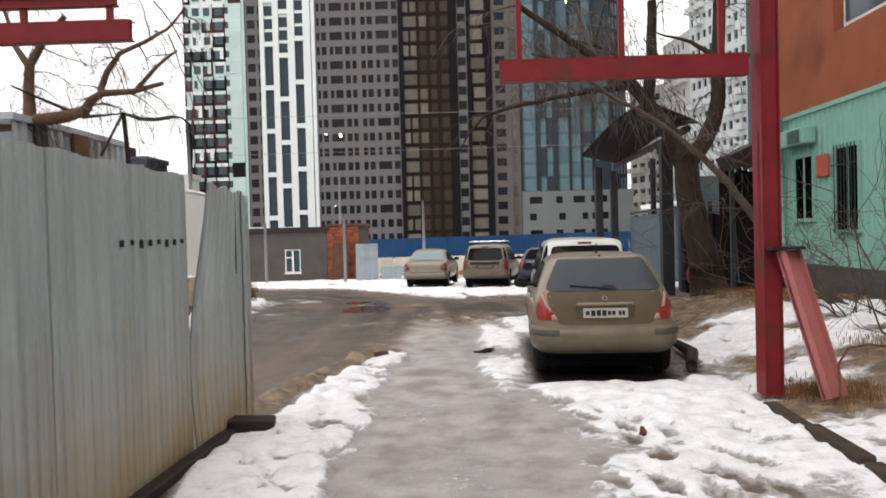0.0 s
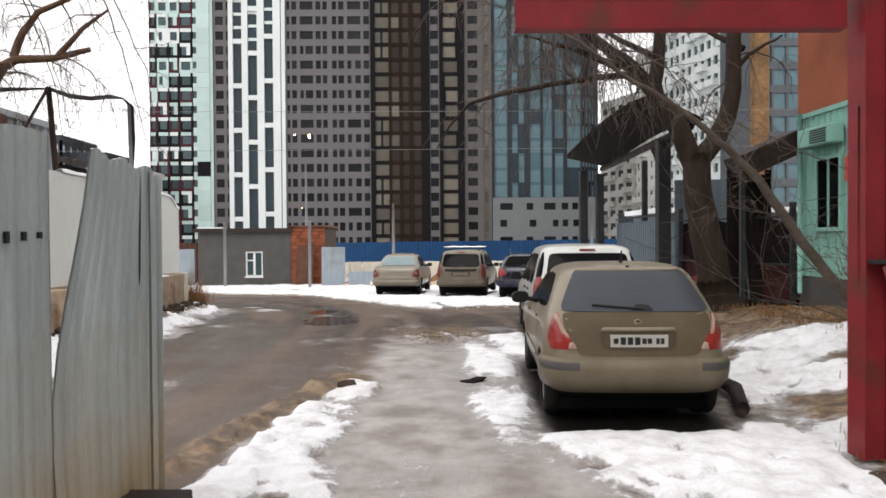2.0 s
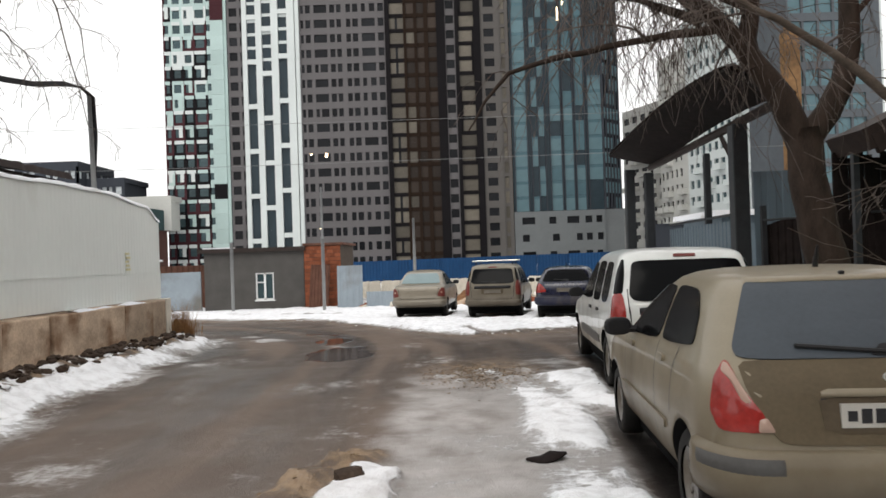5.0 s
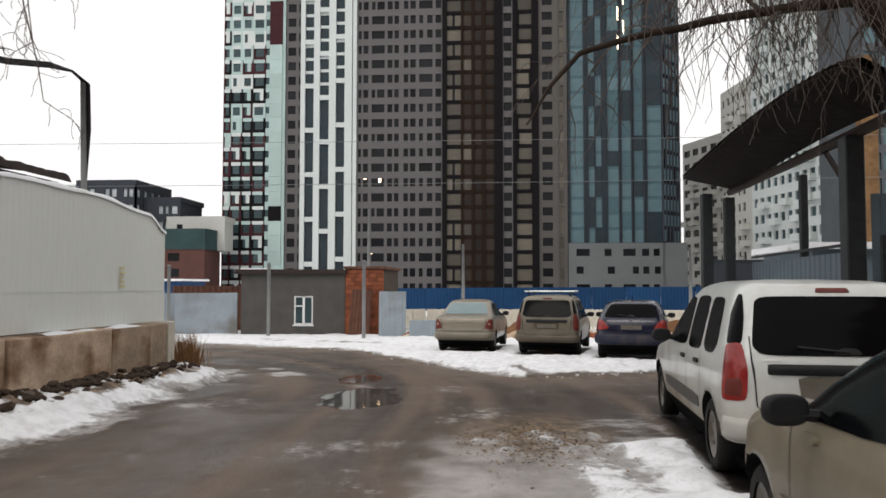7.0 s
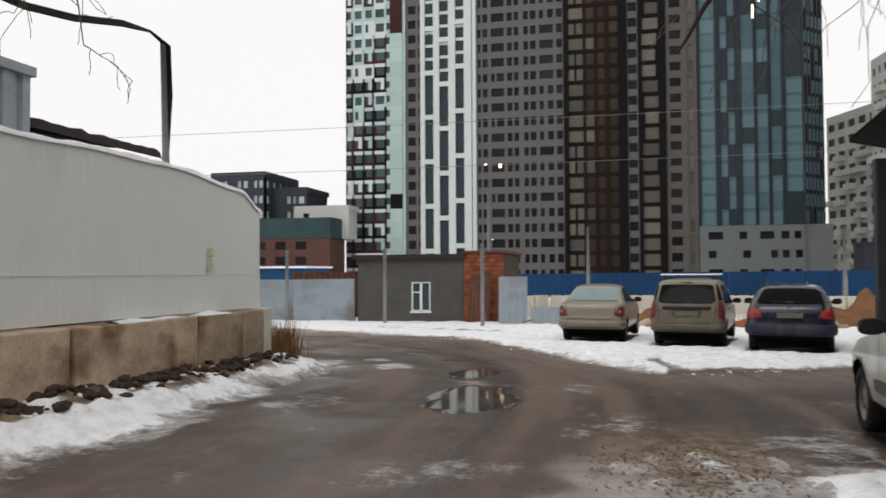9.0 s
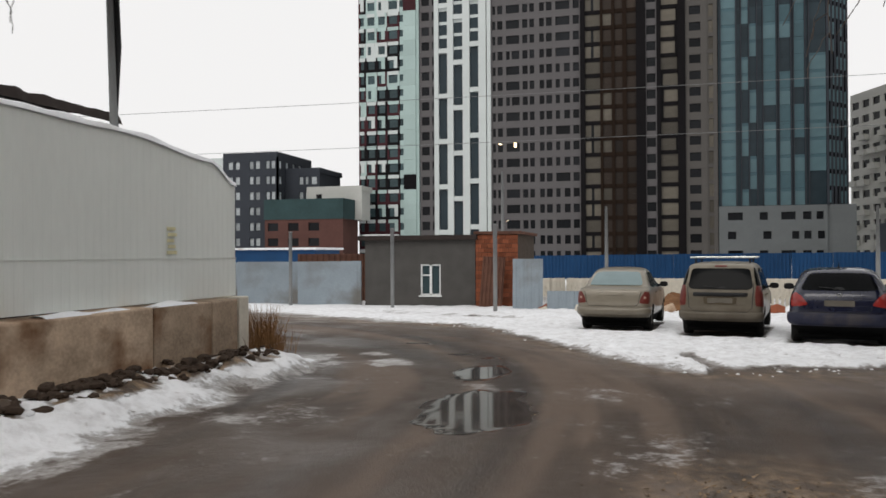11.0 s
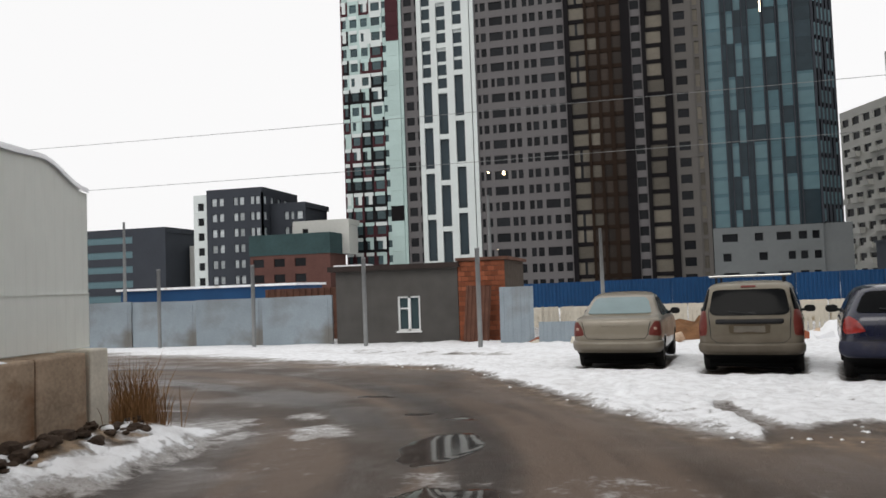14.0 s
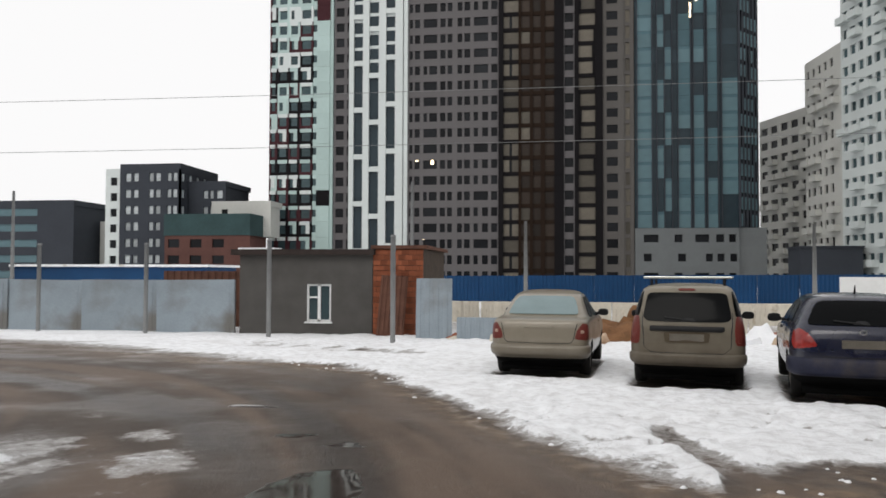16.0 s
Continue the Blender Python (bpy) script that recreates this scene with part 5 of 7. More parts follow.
def car(name, label, sh, paint, at, windows, rear_glass, rear_mat, lamps, bumper, windscreen, plate=None, seams=(), handles=(), mirror=None, moulding=None, bumper_paint=None, antenna=None, gate=None, gate_panel=None, extras=None):
    """windows, seams, handles, moulding lie on the sides as (y, z); rear_glass, lamps, gate and plate on the tail as (metres round, z)."""
    c = thing(name, label, "car", at)
    put("body", sh.body(), [paint, M["underside_shade"]], c, smooth=True)
    put("rear_window", sh.pane(rear_glass, sh.wrap, 0.012), M[rear_mat], c, smooth=True)
    put("windscreen", sh.pane(windscreen, sh.on_nose), M["car_glass"], c, smooth=True)
    if gate_panel:
        outline, mat = gate_panel
        put("tailgate", sh.pane(outline, sh.wrap, 0.006, 8, 2), mat, c, smooth=True)
    if gate:
        n_ = len(gate)
        for k in range(n_ - 1):
            (a0, z0), (a1, z1) = gate[k], gate[k + 1]
            for s in (-1, 1):
                b = Buf()
                rows_ = []
                for i in range(7):
                    a, z = s * (a0 + (a1 - a0) * i / 6), z0 + (z1 - z0) * i / 6
                    da, dz = (0.005, 0.0) if abs(z1 - z0) > abs(a1 - a0) else (0.0, 0.005)
                    rows_.append([tuple(sh.wrap(a - s * da, z - dz) + Vector((0, -0.004, 0))), tuple(sh.wrap(a + s * da, z + dz) + Vector((s * 0.002, -0.004, 0)))])
                b.grid(rows_)
                put("gate_seam", b, M["ink"], c)
    for s in (-1, 1):
        side = sh.on_side(s)
        for q in windows:
            put("side_window", sh.pane(q, side), M["car_glass"], c, smooth=True)
        for y0, z0, y1, z1 in seams:
            b = Buf()
            rows_ = []
            for i in range(13):
                y, z = y0 + (y1 - y0) * i / 12, z0 + (z1 - z0) * i / 12
                rows_.append([tuple(side(y - 0.005, z) + Vector((s * 0.004, 0, 0))), tuple(side(y + 0.005, z) + Vector((s * 0.004, 0, 0)))])
            b.grid(rows_)
            put("door_seam", b, M["ink"], c)
        for y, z in handles:
            put("door_handle", sh.pane([(y, z), (y + 0.17, z), (y + 0.17, z + 0.04), (y, z + 0.04)], side, 0.02, 2, 1), M["black"] if name == "station_wagon" else paint, c, smooth=True)
        if moulding:
            y0, y1, z0, z1, mat = moulding
            put("side_moulding", sh.pane([(y0, z0), (y1, z0), (y1, z1), (y0, z1)], side, 0.014, 3, 1), mat, c)
        if mirror:
            y, z = mirror
            m = lump_shell(0.105, 0.07, 0.07)
            o = put("mirror", m, M["black"], c, smooth=True)
            o.matrix_basis = pose(s * (sh.side_x(y, z) + 0.15), y - 0.03, z + 0.03, 0, 0, -s * 12)
            b = Buf()
            b.tube([(s * (sh.side_x(y, z) - 0.02), y, z), (s * (sh.side_x(y, z) + 0.1), y - 0.02, z + 0.01)], 0.03, 6)
            put("mirror_arm", b, M["black"], c)
        for mat, outline, out in lamps:
            put("tail_lamp", sh.pane(flip(outline, s), sh.wrap, out, 4, 2, 0.010), M[mat], c, smooth=True)
    zs, outs, reach = bumper
    put("bumper", sh.band(-reach, reach, zs, outs, sh.wrap, 64), bumper_paint or paint, c, smooth=True)
    if plate:
        z, bars, depth = plate
        put("plate_recess", sh.pane([(-0.33, z - 0.085), (0.33, z - 0.085), (0.35, z + 0.085), (-0.35, z + 0.085)], sh.wrap, 0.011, 3, 1), M["plate_dirty" if name == "station_wagon" else "recess"], c) if name != "hatchback" or bars else None
        b = Buf()
        y = min(sh.tail_y(0, z + 0.056), sh.tail_y(0, z - 0.056), sh.tail_y(0.26, z - 0.05)) - depth
        b.box(-0.26, 0.26, y, y + 0.025, z - 0.056, z + 0.056)
        pl = put("number_plate", b, M["plate" if bars else "plate_dirty"], c)
        if bars:
            for x, w, h in ((-0.21, 0.022, 0.024), (-0.145, 0.024, 0.034), (-0.08, 0.024, 0.034), (-0.015, 0.024, 0.034), (0.045, 0.02, 0.024), (0.095, 0.02, 0.024), (0.168, 0.016, 0.026), (0.21, 0.016, 0.026)):
                b = Buf()
                b.box(x - w, x + w, y - 0.004, y, z - h, z + h)
                put("plate_mark", b, M["ink"], pl)
    ty, ri, hu = wheel_meshes(sh.r, 0.2)
    for wy in sh.wheels:
        for s in (-1, 1):
            wh = share("wheel", hu, c, pose(s * (sh.hw - 0.125), wy, sh.r, 0, 0, 0 if s > 0 else 180))
            share("tyre", ty, wh)
            share("rim", ri, wh)
    if antenna:
        y, z = antenna
        b = Buf()
        b.tube([(0, y, z - 0.02), (0, y - 0.01, z + 0.04), (0, y - 0.05, z + 0.13)], [0.022, 0.014, 0.006], 7)
        put("antenna", b, M["black"], c)
    if extras:
        extras(c, sh)
    return c


def lump_shell(rx, ry, rz):
    """A rounded mirror housing, flat towards the rear."""
    b = Buf()
    rows_ = []
    for i in range(9):
        f = -math.pi / 2 + math.pi * i / 8
        rows_.append([(rx * math.copysign(abs(math.cos(f)) ** 0.7, 1) * math.copysign(abs(math.cos(a)) ** 0.6, math.cos(a)), max(-0.03, ry * math.cos(f) * math.sin(a)), rz * math.copysign(abs(math.sin(f)) ** 0.7, math.sin(f))) for a in np.linspace(0, 2 * math.pi, 21)[:-1]])
    b.grid(rows_, close=True)
    return b


def wiper(c, sh, x0, x1, z):
    b = Buf()
    b.tube([tuple(sh.wrap(x0 + (x1 - x0) * k / 6, z + 0.006 * k) + Vector((0, -0.02, 0.012))) for k in range(7)], 0.012, 6)
    put("wiper", b, M["black"], c)
    put("wiper_cowl", sh.pane([(x0 - 0.12, z - 0.012), (x0 + 0.1, z - 0.012), (x0 + 0.06, z + 0.035), (x0 - 0.05, z + 0.04)], sh.wrap, 0.018, 2, 1), M["black"], c)


def badge(c, sh, z, r=0.055):
    b = Buf()
    y = sh.tail_y(0, z) - 0.006
    b.grid([[(rr * 1.5 * math.cos(a), y - d, z + rr * math.sin(a)) for rr, d in ((r, 0), (r * 0.9, 0.01), (r * 0.7, 0.01), (r * 0.62, 0))] for a in np.linspace(0, 2 * math.pi, 25)])
    put("badge", b, M["chrome"], c)


# beige hatchback
hatch = Shell([(0.21, 0.34, 3.75, 0.72), (0.31, 0.14, 3.93, 0.80), (0.45, 0.035, 3.98, 0.838), (0.58, 0.04, 3.99, 0.848), (0.68, 0.075, 3.96, 0.848), (0.78, 0.09, 3.92, 0.845),
               (0.88, 0.11, 3.72, 0.835), (0.96, 0.145, 3.15, 0.815), (1.02, 0.19, 2.92, 0.79), (1.12, 0.275, 2.76, 0.755), (1.25, 0.39, 2.50, 0.705), (1.36, 0.50, 2.23, 0.655),
               (1.42, 0.58, 2.03, 0.61), (1.455, 0.70, 1.85, 0.535), (1.478, 0.95, 1.60, 0.40), (1.486, 1.15, 1.40, 0.18)], (0.74, 3.24), 0.30, (0.26, 0.40), 2.3, 0.345)


def hatch_extras(c, sh):
    wiper(c, sh, 0.06, -0.40, 1.065)
    badge(c, sh, 0.965, 0.024)
    put("plate_garnish", sh.band(-0.36, 0.36, (0.875, 0.885, 0.905, 0.92), (0.0, 0.03, 0.028, 0.0), sh.wrap, 12), M["gold_paint"], c, smooth=True)
    # Black strip painted on the skin for the shadow over the plate.
    put("recess_shadow_gap", sh.pane([(-0.34, 0.856), (0.34, 0.856), (0.34, 0.872), (-0.34, 0.872)], sh.wrap, 0.006, 2, 0), M["ink"], c)
    put("roof_spoiler", sh.band(-0.57, 0.57, (1.405, 1.412, 1.428, 1.445, 1.455), (-0.01, 0.03, 0.045, 0.02, -0.01), sh.wrap, 24), M["gold_paint"], c, smooth=True)
    put("washer_jet", lump_shell(0.015, 0.02, 0.012), M["black"], c).matrix_basis = pose(0, sh.tail_y(0, 1.44) - 0.01, 1.455)
    for s in (-1, 1):
        u0, u1 = (-1.02, -0.52) if s < 0 else (0.52, 1.02)
        put("bumper_guard", sh.band(u0, u1, (0.50, 0.51, 0.56, 0.60, 0.607), (0.02, 0.05, 0.058, 0.052, 0.02), sh.wrap, 20), M["guard"], c, smooth=True)


HATCH_SIDES = [[(0.72, 1.06), (1.50, 1.015), (1.50, 1.375), (1.02, 1.365), (0.82, 1.24)], [(1.56, 1.01), (2.62, 0.97), (2.50, 1.08), (2.12, 1.29), (1.95, 1.35), (1.56, 1.375)]]
car("hatchback", "mud-dusted beige hatchback parked on snow by the kerb", hatch, M["gold_paint"], pose(1.94, 7.93, 0.02, rz=-3.4),
    HATCH_SIDES, [(-0.70, 1.045), (0.70, 1.045), (0.725, 1.09), (0.56, 1.40), (0.5, 1.415), (-0.5, 1.415), (-0.56, 1.40), (-0.725, 1.09)], "dusty_glass",
    [("lamp_red", [(0.575, 0.715), (0.86, 0.705), (0.92, 0.80), (0.88, 0.95), (0.795, 1.035), (0.765, 1.03), (0.70, 0.92), (0.60, 0.80)], 0.006),
     ("lamp_clear", [(0.655, 0.855), (0.70, 0.845), (0.765, 0.95), (0.82, 0.985), (0.795, 1.025), (0.765, 1.02), (0.71, 0.94)], 0.012),
     ("lamp_clear", [(0.555, 0.715), (0.635, 0.715), (0.625, 0.775), (0.59, 0.785)], 0.012)],
    ((0.325, 0.335, 0.37, 0.44, 0.52, 0.60, 0.632, 0.64), (-0.05, 0.02, 0.045, 0.055, 0.055, 0.048, 0.03, -0.02), 1.10),
    [(-0.62, 0.99), (0.62, 0.99), (0.48, 1.38), (-0.48, 1.38)], plate=(0.795, True, 0.012), seams=((1.52, 0.36, 1.53, 1.01), (2.64, 0.36, 2.66, 0.96), (1.08, 0.62, 1.0, 1.03)),
    handles=((1.28, 0.90), (2.30, 0.88)), mirror=(2.38, 1.0), moulding=(1.2, 2.8, 0.50, 0.56, M["gold_paint"]), bumper_paint=M["gold_paint"], antenna=(0.98, 1.475),
    gate_panel=([(-0.52, 0.655), (0.52, 0.655), (0.575, 0.72), (0.685, 0.93), (0.715, 1.045), (-0.715, 1.045), (-0.685, 0.93), (-0.575, 0.72)], M["tail_dust"]), extras=hatch_extras)

# white station wagon
wag = Shell([(0.21, 0.32, 4.25, 0.76), (0.32, 0.12, 4.42, 0.83), (0.48, 0.02, 4.46, 0.865), (0.60, 0.03, 4.46, 0.875), (0.72, 0.05, 4.42, 0.875), (0.86, 0.06, 4.22, 0.87), (0.97, 0.075, 3.60, 0.86),
             (1.05, 0.095, 3.30, 0.845), (1.20, 0.15, 3.05, 0.81), (1.38, 0.22, 2.77, 0.765), (1.50, 0.28, 2.56, 0.73), (1.57, 0.34, 2.40, 0.695), (1.615, 0.44, 2.24, 0.63), (1.645, 0.68, 2.0, 0.50),
             (1.66, 1.2, 1.6, 0.22)], (0.80, 3.70), 0.315, (0.20, 0.26), 2.6)
WAG_SIDES = [[(0.72, 1.02), (0.98, 1.015), (1.10, 1.07), (1.13, 1.50), (0.70, 1.50), (0.60, 1.10)], [(1.22, 1.01), (1.80, 1.0), (1.80, 1.50), (1.25, 1.51)], [(1.90, 1.0), (2.92, 0.99), (2.62, 1.26), (2.35, 1.46), (1.90, 1.50)]]
WAG_REAR = [(-0.60, 1.055), (0.60, 1.055), (0.66, 1.12), (0.60, 1.47), (0.54, 1.51), (-0.54, 1.51), (-0.60, 1.47), (-0.66, 1.12)]
WAG_SCREEN = [(-0.66, 1.06), (0.66, 1.06), (0.52, 1.5), (-0.52, 1.5)]
WAG_GATE = [(0.0, 0.565), (0.55, 0.575), (0.655, 0.66), (0.67, 1.0), (0.67, 1.2)]


def wag_lamps(red):
    return [(red, [(0.715, 0.70), (0.985, 0.69), (0.99, 0.80), (0.93, 1.13), (0.735, 1.15), (0.70, 0.95)], 0.008),
            ("car_glass", [(0.735, 1.14), (0.93, 1.13), (0.86, 1.38), (0.755, 1.53), (0.70, 1.53), (0.70, 1.35)], 0.004),
            (red if red != "lamp_red" else "lamp_red_dark", [(0.75, 0.74), (0.93, 0.735), (0.90, 0.87), (0.75, 0.88)], 0.016)]


def wag_extras(c, sh):
    wiper(c, sh, 0.04, -0.34, 1.075)
    put("handle_garnish", sh.band(-0.58, 0.58, (0.905, 0.92, 0.96, 0.985, 0.99), (0.0, 0.035, 0.04, 0.03, 0.0), sh.wrap, 20), M["black"], c, smooth=True)
    put("brake_lamp", sh.pane([(-0.13, 1.545), (0.13, 1.545), (0.12, 1.575), (-0.12, 1.575)], sh.wrap, 0.012, 2, 1), M["lamp_red_dark"], c)
    if c.name.startswith("station_wagon"):
        put("nameplate", sh.pane([(-0.60, 1.012), (-0.46, 1.012), (-0.46, 1.026), (-0.60, 1.026)], sh.wrap, 0.006, 1, 0), M["chrome"], c)


WAG_BUMPER = ((0.37, 0.38, 0.405, 0.45, 0.52, 0.56, 0.575), (-0.05, 0.015, 0.035, 0.04, 0.035, 0.02, -0.02), 1.0)
WAG_SEAMS = ((1.18, 0.55, 1.20, 1.0), (1.85, 0.36, 1.86, 1.0), (2.95, 0.36, 2.96, 0.99))
car("station_wagon", "dirty white station wagon with dark side mouldings", wag, M["white_paint"], pose(2.53, 12.95, -0.01, rz=-3.0), WAG_SIDES, WAG_REAR, "car_glass", wag_lamps("lamp_red"), WAG_BUMPER, WAG_SCREEN,
    plate=(0.815, False, 0.01), seams=WAG_SEAMS, handles=((1.27, 0.88), (1.95, 0.87)), mirror=(2.66, 1.03), moulding=(1.25, 3.1, 0.47, 0.59, M["moulding"]), gate=WAG_GATE, extras=wag_extras)


def rack_extras(c, sh):
    wag_extras(c, sh)
    for y in (0.75, 1.75):
        b = bevel_box(1.42, 0.07, 0.04, 0.012, 2)
        put("roof_bar", b, M["chrome"], c).matrix_basis = pose(0, y, 1.735)
        for s in (-1, 1):
            b = Buf()
            b.tube([(s * 0.58, y, 1.58), (s * 0.58, y, 1.75)], 0.025, 6)
            put("bar_foot", b, M["black"], c)


car("delivery_wagon", "dusty sand-coloured wagon with roof bars on snow", wag, M["brown_paint"], pose(1.12, 28.3, slope(28.5), rz=-11), WAG_SIDES, WAG_REAR, "car_glass", wag_lamps("lamp_red_dark"), WAG_BUMPER, WAG_SCREEN,
    plate=(0.815, False, 0.01), seams=WAG_SEAMS, handles=((1.27, 0.88), (1.95, 0.87)), mirror=(2.66, 1.03), gate=WAG_GATE, extras=rack_extras)

# sand-coloured saloon
sal = Shell([(0.21, 0.33, 4.05, 0.74), (0.32, 0.12, 4.18, 0.82), (0.48, 0.02, 4.23, 0.855), (0.60, 0.03, 4.25, 0.866), (0.75, 0.055, 4.20, 0.868), (0.90, 0.075, 4.0, 0.86), (0.99, 0.10, 3.5, 0.845),
             (1.03, 0.16, 3.30, 0.82), (1.055, 0.44, 3.18, 0.79), (1.075, 0.58, 3.10, 0.775), (1.20, 0.76, 2.88, 0.725), (1.34, 0.97, 2.62, 0.67), (1.44, 1.15, 2.40, 0.62), (1.495, 1.36, 2.2, 0.54),
             (1.525, 1.55, 2.05, 0.40), (1.537, 1.72, 1.88, 0.18)], (0.87, 3.50), 0.30, (0.22, 0.28), 2.5)
SAL_SIDES = [[(1.12, 1.04), (1.72, 1.02), (1.72, 1.41), (1.42, 1.39)], [(1.80, 1.02), (2.85, 1.0), (2.65, 1.14), (2.36, 1.36), (1.80, 1.42)]]
SAL_REAR = [(-0.62, 1.10), (0.62, 1.10), (0.63, 1.14), (0.53, 1.42), (-0.53, 1.42), (-0.63, 1.14)]
SAL_SCREEN = [(-0.64, 1.06), (0.64, 1.06), (0.48, 1.44), (-0.48, 1.44)]
SAL_BUMPER = ((0.38, 0.39, 0.415, 0.46, 0.53, 0.585, 0.60), (-0.05, 0.015, 0.035, 0.045, 0.04, 0.025, -0.02), 1.02)
SAL_LAMPS = [("lamp_red_dark", [(0.63, 0.70), (0.87, 0.68), (0.96, 0.72), (0.93, 0.95), (0.75, 0.975), (0.66, 0.85)], 0.008), ("lamp_clear", [(0.72, 0.80), (0.80, 0.80), (0.79, 0.855), (0.72, 0.855)], 0.016)]
SAL_GATE = [(0.0, 0.625), (0.56, 0.635), (0.61, 0.70), (0.66, 0.97)]


def sal_extras(c, sh):
    for x in (-0.32, 0.32):
        b = bevel_box(0.28, 0.12, 0.17, 0.05, 2)
        put("headrest", b, M["black"], c, smooth=True).matrix_basis = pose(x, 1.16, 1.14, rx=-20)
    put("boot_trim", sh.band(-0.3, 0.3, (0.885, 0.89, 0.91, 0.915), (0.0, 0.016, 0.016, 0.0), sh.wrap, 10), M["beige_paint"], c)


car("saloon", "beige saloon parked tail out on snow", sal, M["beige_paint"], pose(-1.22, 29.4, slope(29.6), rz=-7), SAL_SIDES, SAL_REAR, "pale_glass", SAL_LAMPS, SAL_BUMPER, SAL_SCREEN,
    seams=((1.76, 0.36, 1.76, 1.02), (2.88, 0.36, 2.90, 1.0)), handles=((1.52, 0.89), (2.5, 0.88)), mirror=(2.62, 1.04), gate=SAL_GATE, extras=sal_extras)

# navy hatchback
nav = Shell([(z * 1.0, y0 * 0.85, y1 * 1.05, w * 1.055) for z, y0, y1, w in
             ((0.21, 0.34, 3.75, 0.72), (0.31, 0.14, 3.93, 0.80), (0.45, 0.035, 3.98, 0.838), (0.58, 0.04, 3.99, 0.848), (0.68, 0.06, 3.96, 0.848), (0.80, 0.07, 3.90, 0.845), (0.90, 0.085, 3.70, 0.835),
              (0.98, 0.11, 3.15, 0.815), (1.04, 0.15, 2.92, 0.79), (1.15, 0.27, 2.74, 0.75), (1.28, 0.42, 2.46, 0.695), (1.38, 0.55, 2.20, 0.645), (1.44, 0.66, 2.0, 0.595), (1.475, 0.80, 1.8, 0.51), (1.497, 1.0, 1.6, 0.36), (1.503, 1.15, 1.40, 0.18))],
            (0.78, 3.38), 0.32, (0.26, 0.38), 2.3)


def nav_extras(c, sh):
    wiper(c, sh, 0.0, -0.35, 1.09)
    badge(c, sh, 0.99, 0.035)


car("hatchback", "navy blue hatchback with mud-sprayed bumper on snow", nav, M["navy_paint"], pose(3.15, 26.7, slope(26.9), rz=-12),
    [[(0.85, 1.09), (1.55, 1.045), (1.55, 1.39), (1.08, 1.38), (0.92, 1.27)], [(1.62, 1.04), (2.75, 1.0), (2.6, 1.12), (2.2, 1.33), (1.62, 1.39)]],
    [(-0.66, 1.075), (0.66, 1.075), (0.68, 1.11), (0.54, 1.40), (-0.54, 1.40), (-0.68, 1.11)], "car_glass",
    [("lamp_red", [(0.54, 0.79), (0.90, 0.74), (0.98, 0.82), (0.96, 0.98), (0.82, 1.03), (0.66, 0.96)], 0.008)],
    ((0.385, 0.395, 0.42, 0.46, 0.53, 0.60, 0.63, 0.64), (-0.05, 0.02, 0.045, 0.055, 0.055, 0.045, 0.03, -0.02), 1.12),
    [(-0.64, 1.02), (0.64, 1.02), (0.48, 1.40), (-0.48, 1.40)], plate=(0.83, False, 0.01), seams=((1.58, 0.36, 1.58, 1.03), (2.75, 0.36, 2.78, 0.98)), handles=((1.34, 0.91), (2.4, 0.9)), mirror=(2.5, 1.03),
    bumper_paint=M["navy_dirty"], antenna=(0.85, 1.49), gate=[(0.0, 0.65), (0.52, 0.66), (0.56, 0.78)], extras=nav_extras)


# ---------------------------------------------------------------- white wall on concrete blocks
def wall_x(y):
    return -6.22 - 0.045 * (20.55 - y)


wall = thing("sheet_wall", "white-grey ribbed sheet wall on stained concrete blocks", "wall", pose(wall_x(8), 8, 0, rz=90 - math.degrees(math.atan(-0.045)) - 5.15), kind="structure")
LW = 12.55


def wall_top(a):
    return 2.97 - 0.16 * smooth01(9.8, 12.0, a) - 0.30 * smooth01(11.9, LW, a) + 0.012 * math.sin(a * 3.1)


put("upper_sheet", corrugated(LW, 1.5, 2.95, 0.12, 0.003, wall_top), M["panel"], wall)
o = put("lower_sheet", corrugated(LW, 0.95, 1.496, 0.12, 0.003), M["panel"], wall)
o.matrix_basis = pose(0, -0.008, 0)
b = Buf()
b.box(0, LW, -0.016, 0.0, 1.49, 1.502)
put("seam_rail", b, M["panel"], wall)
rws = []
for i in range(60):
    a = LW * (0.55 + 0.45 * i / 59)
    z = wall_top(a)
    k = 0.05 * (1 + 0.7 * noise.noise(Vector((a * 2.3, 0, 0)))) + 0.02
    rws.append([(a, -0.03, z), (a, -0.02, z + k * 0.8), (a, 0.03, z + k), (a, 0.1, z + k * 0.6), (a, 0.12, z)])
b = Buf()
b.grid(rws)
put("snow_cap", b, M["snow"], wall, smooth=True)
x = -0.2
r = random.Random(5)
while x < LW - 0.3:
    ln = min(r.choice((2.35, 1.2, 2.35)), LW - 0.28 - x)
    if ln > 0.3:
        o = put("concrete_block", bevel_box(ln - 0.03, 0.5, 0.98, 0.025, 2), M["block"], wall)
        o.matrix_basis = pose(x + ln / 2, 0.02 + r.uniform(-0.03, 0.03), -0.06, 0, r.uniform(-0.6, 0.6), r.uniform(-0.8, 0.8))
    x += ln
for k in range(5):
    b = Buf()
    b.box(-0.10 + 0.02 * (k % 2), 0.10 - 0.03 * (k % 3), -0.014, -0.011, 0.075 * k, 0.075 * k + 0.04)
    put("paint_mark", b, M["yellow_mark"], wall, "faded yellow paint marks").matrix_basis = pose(11.07, -0.004, 1.55)
rws = []
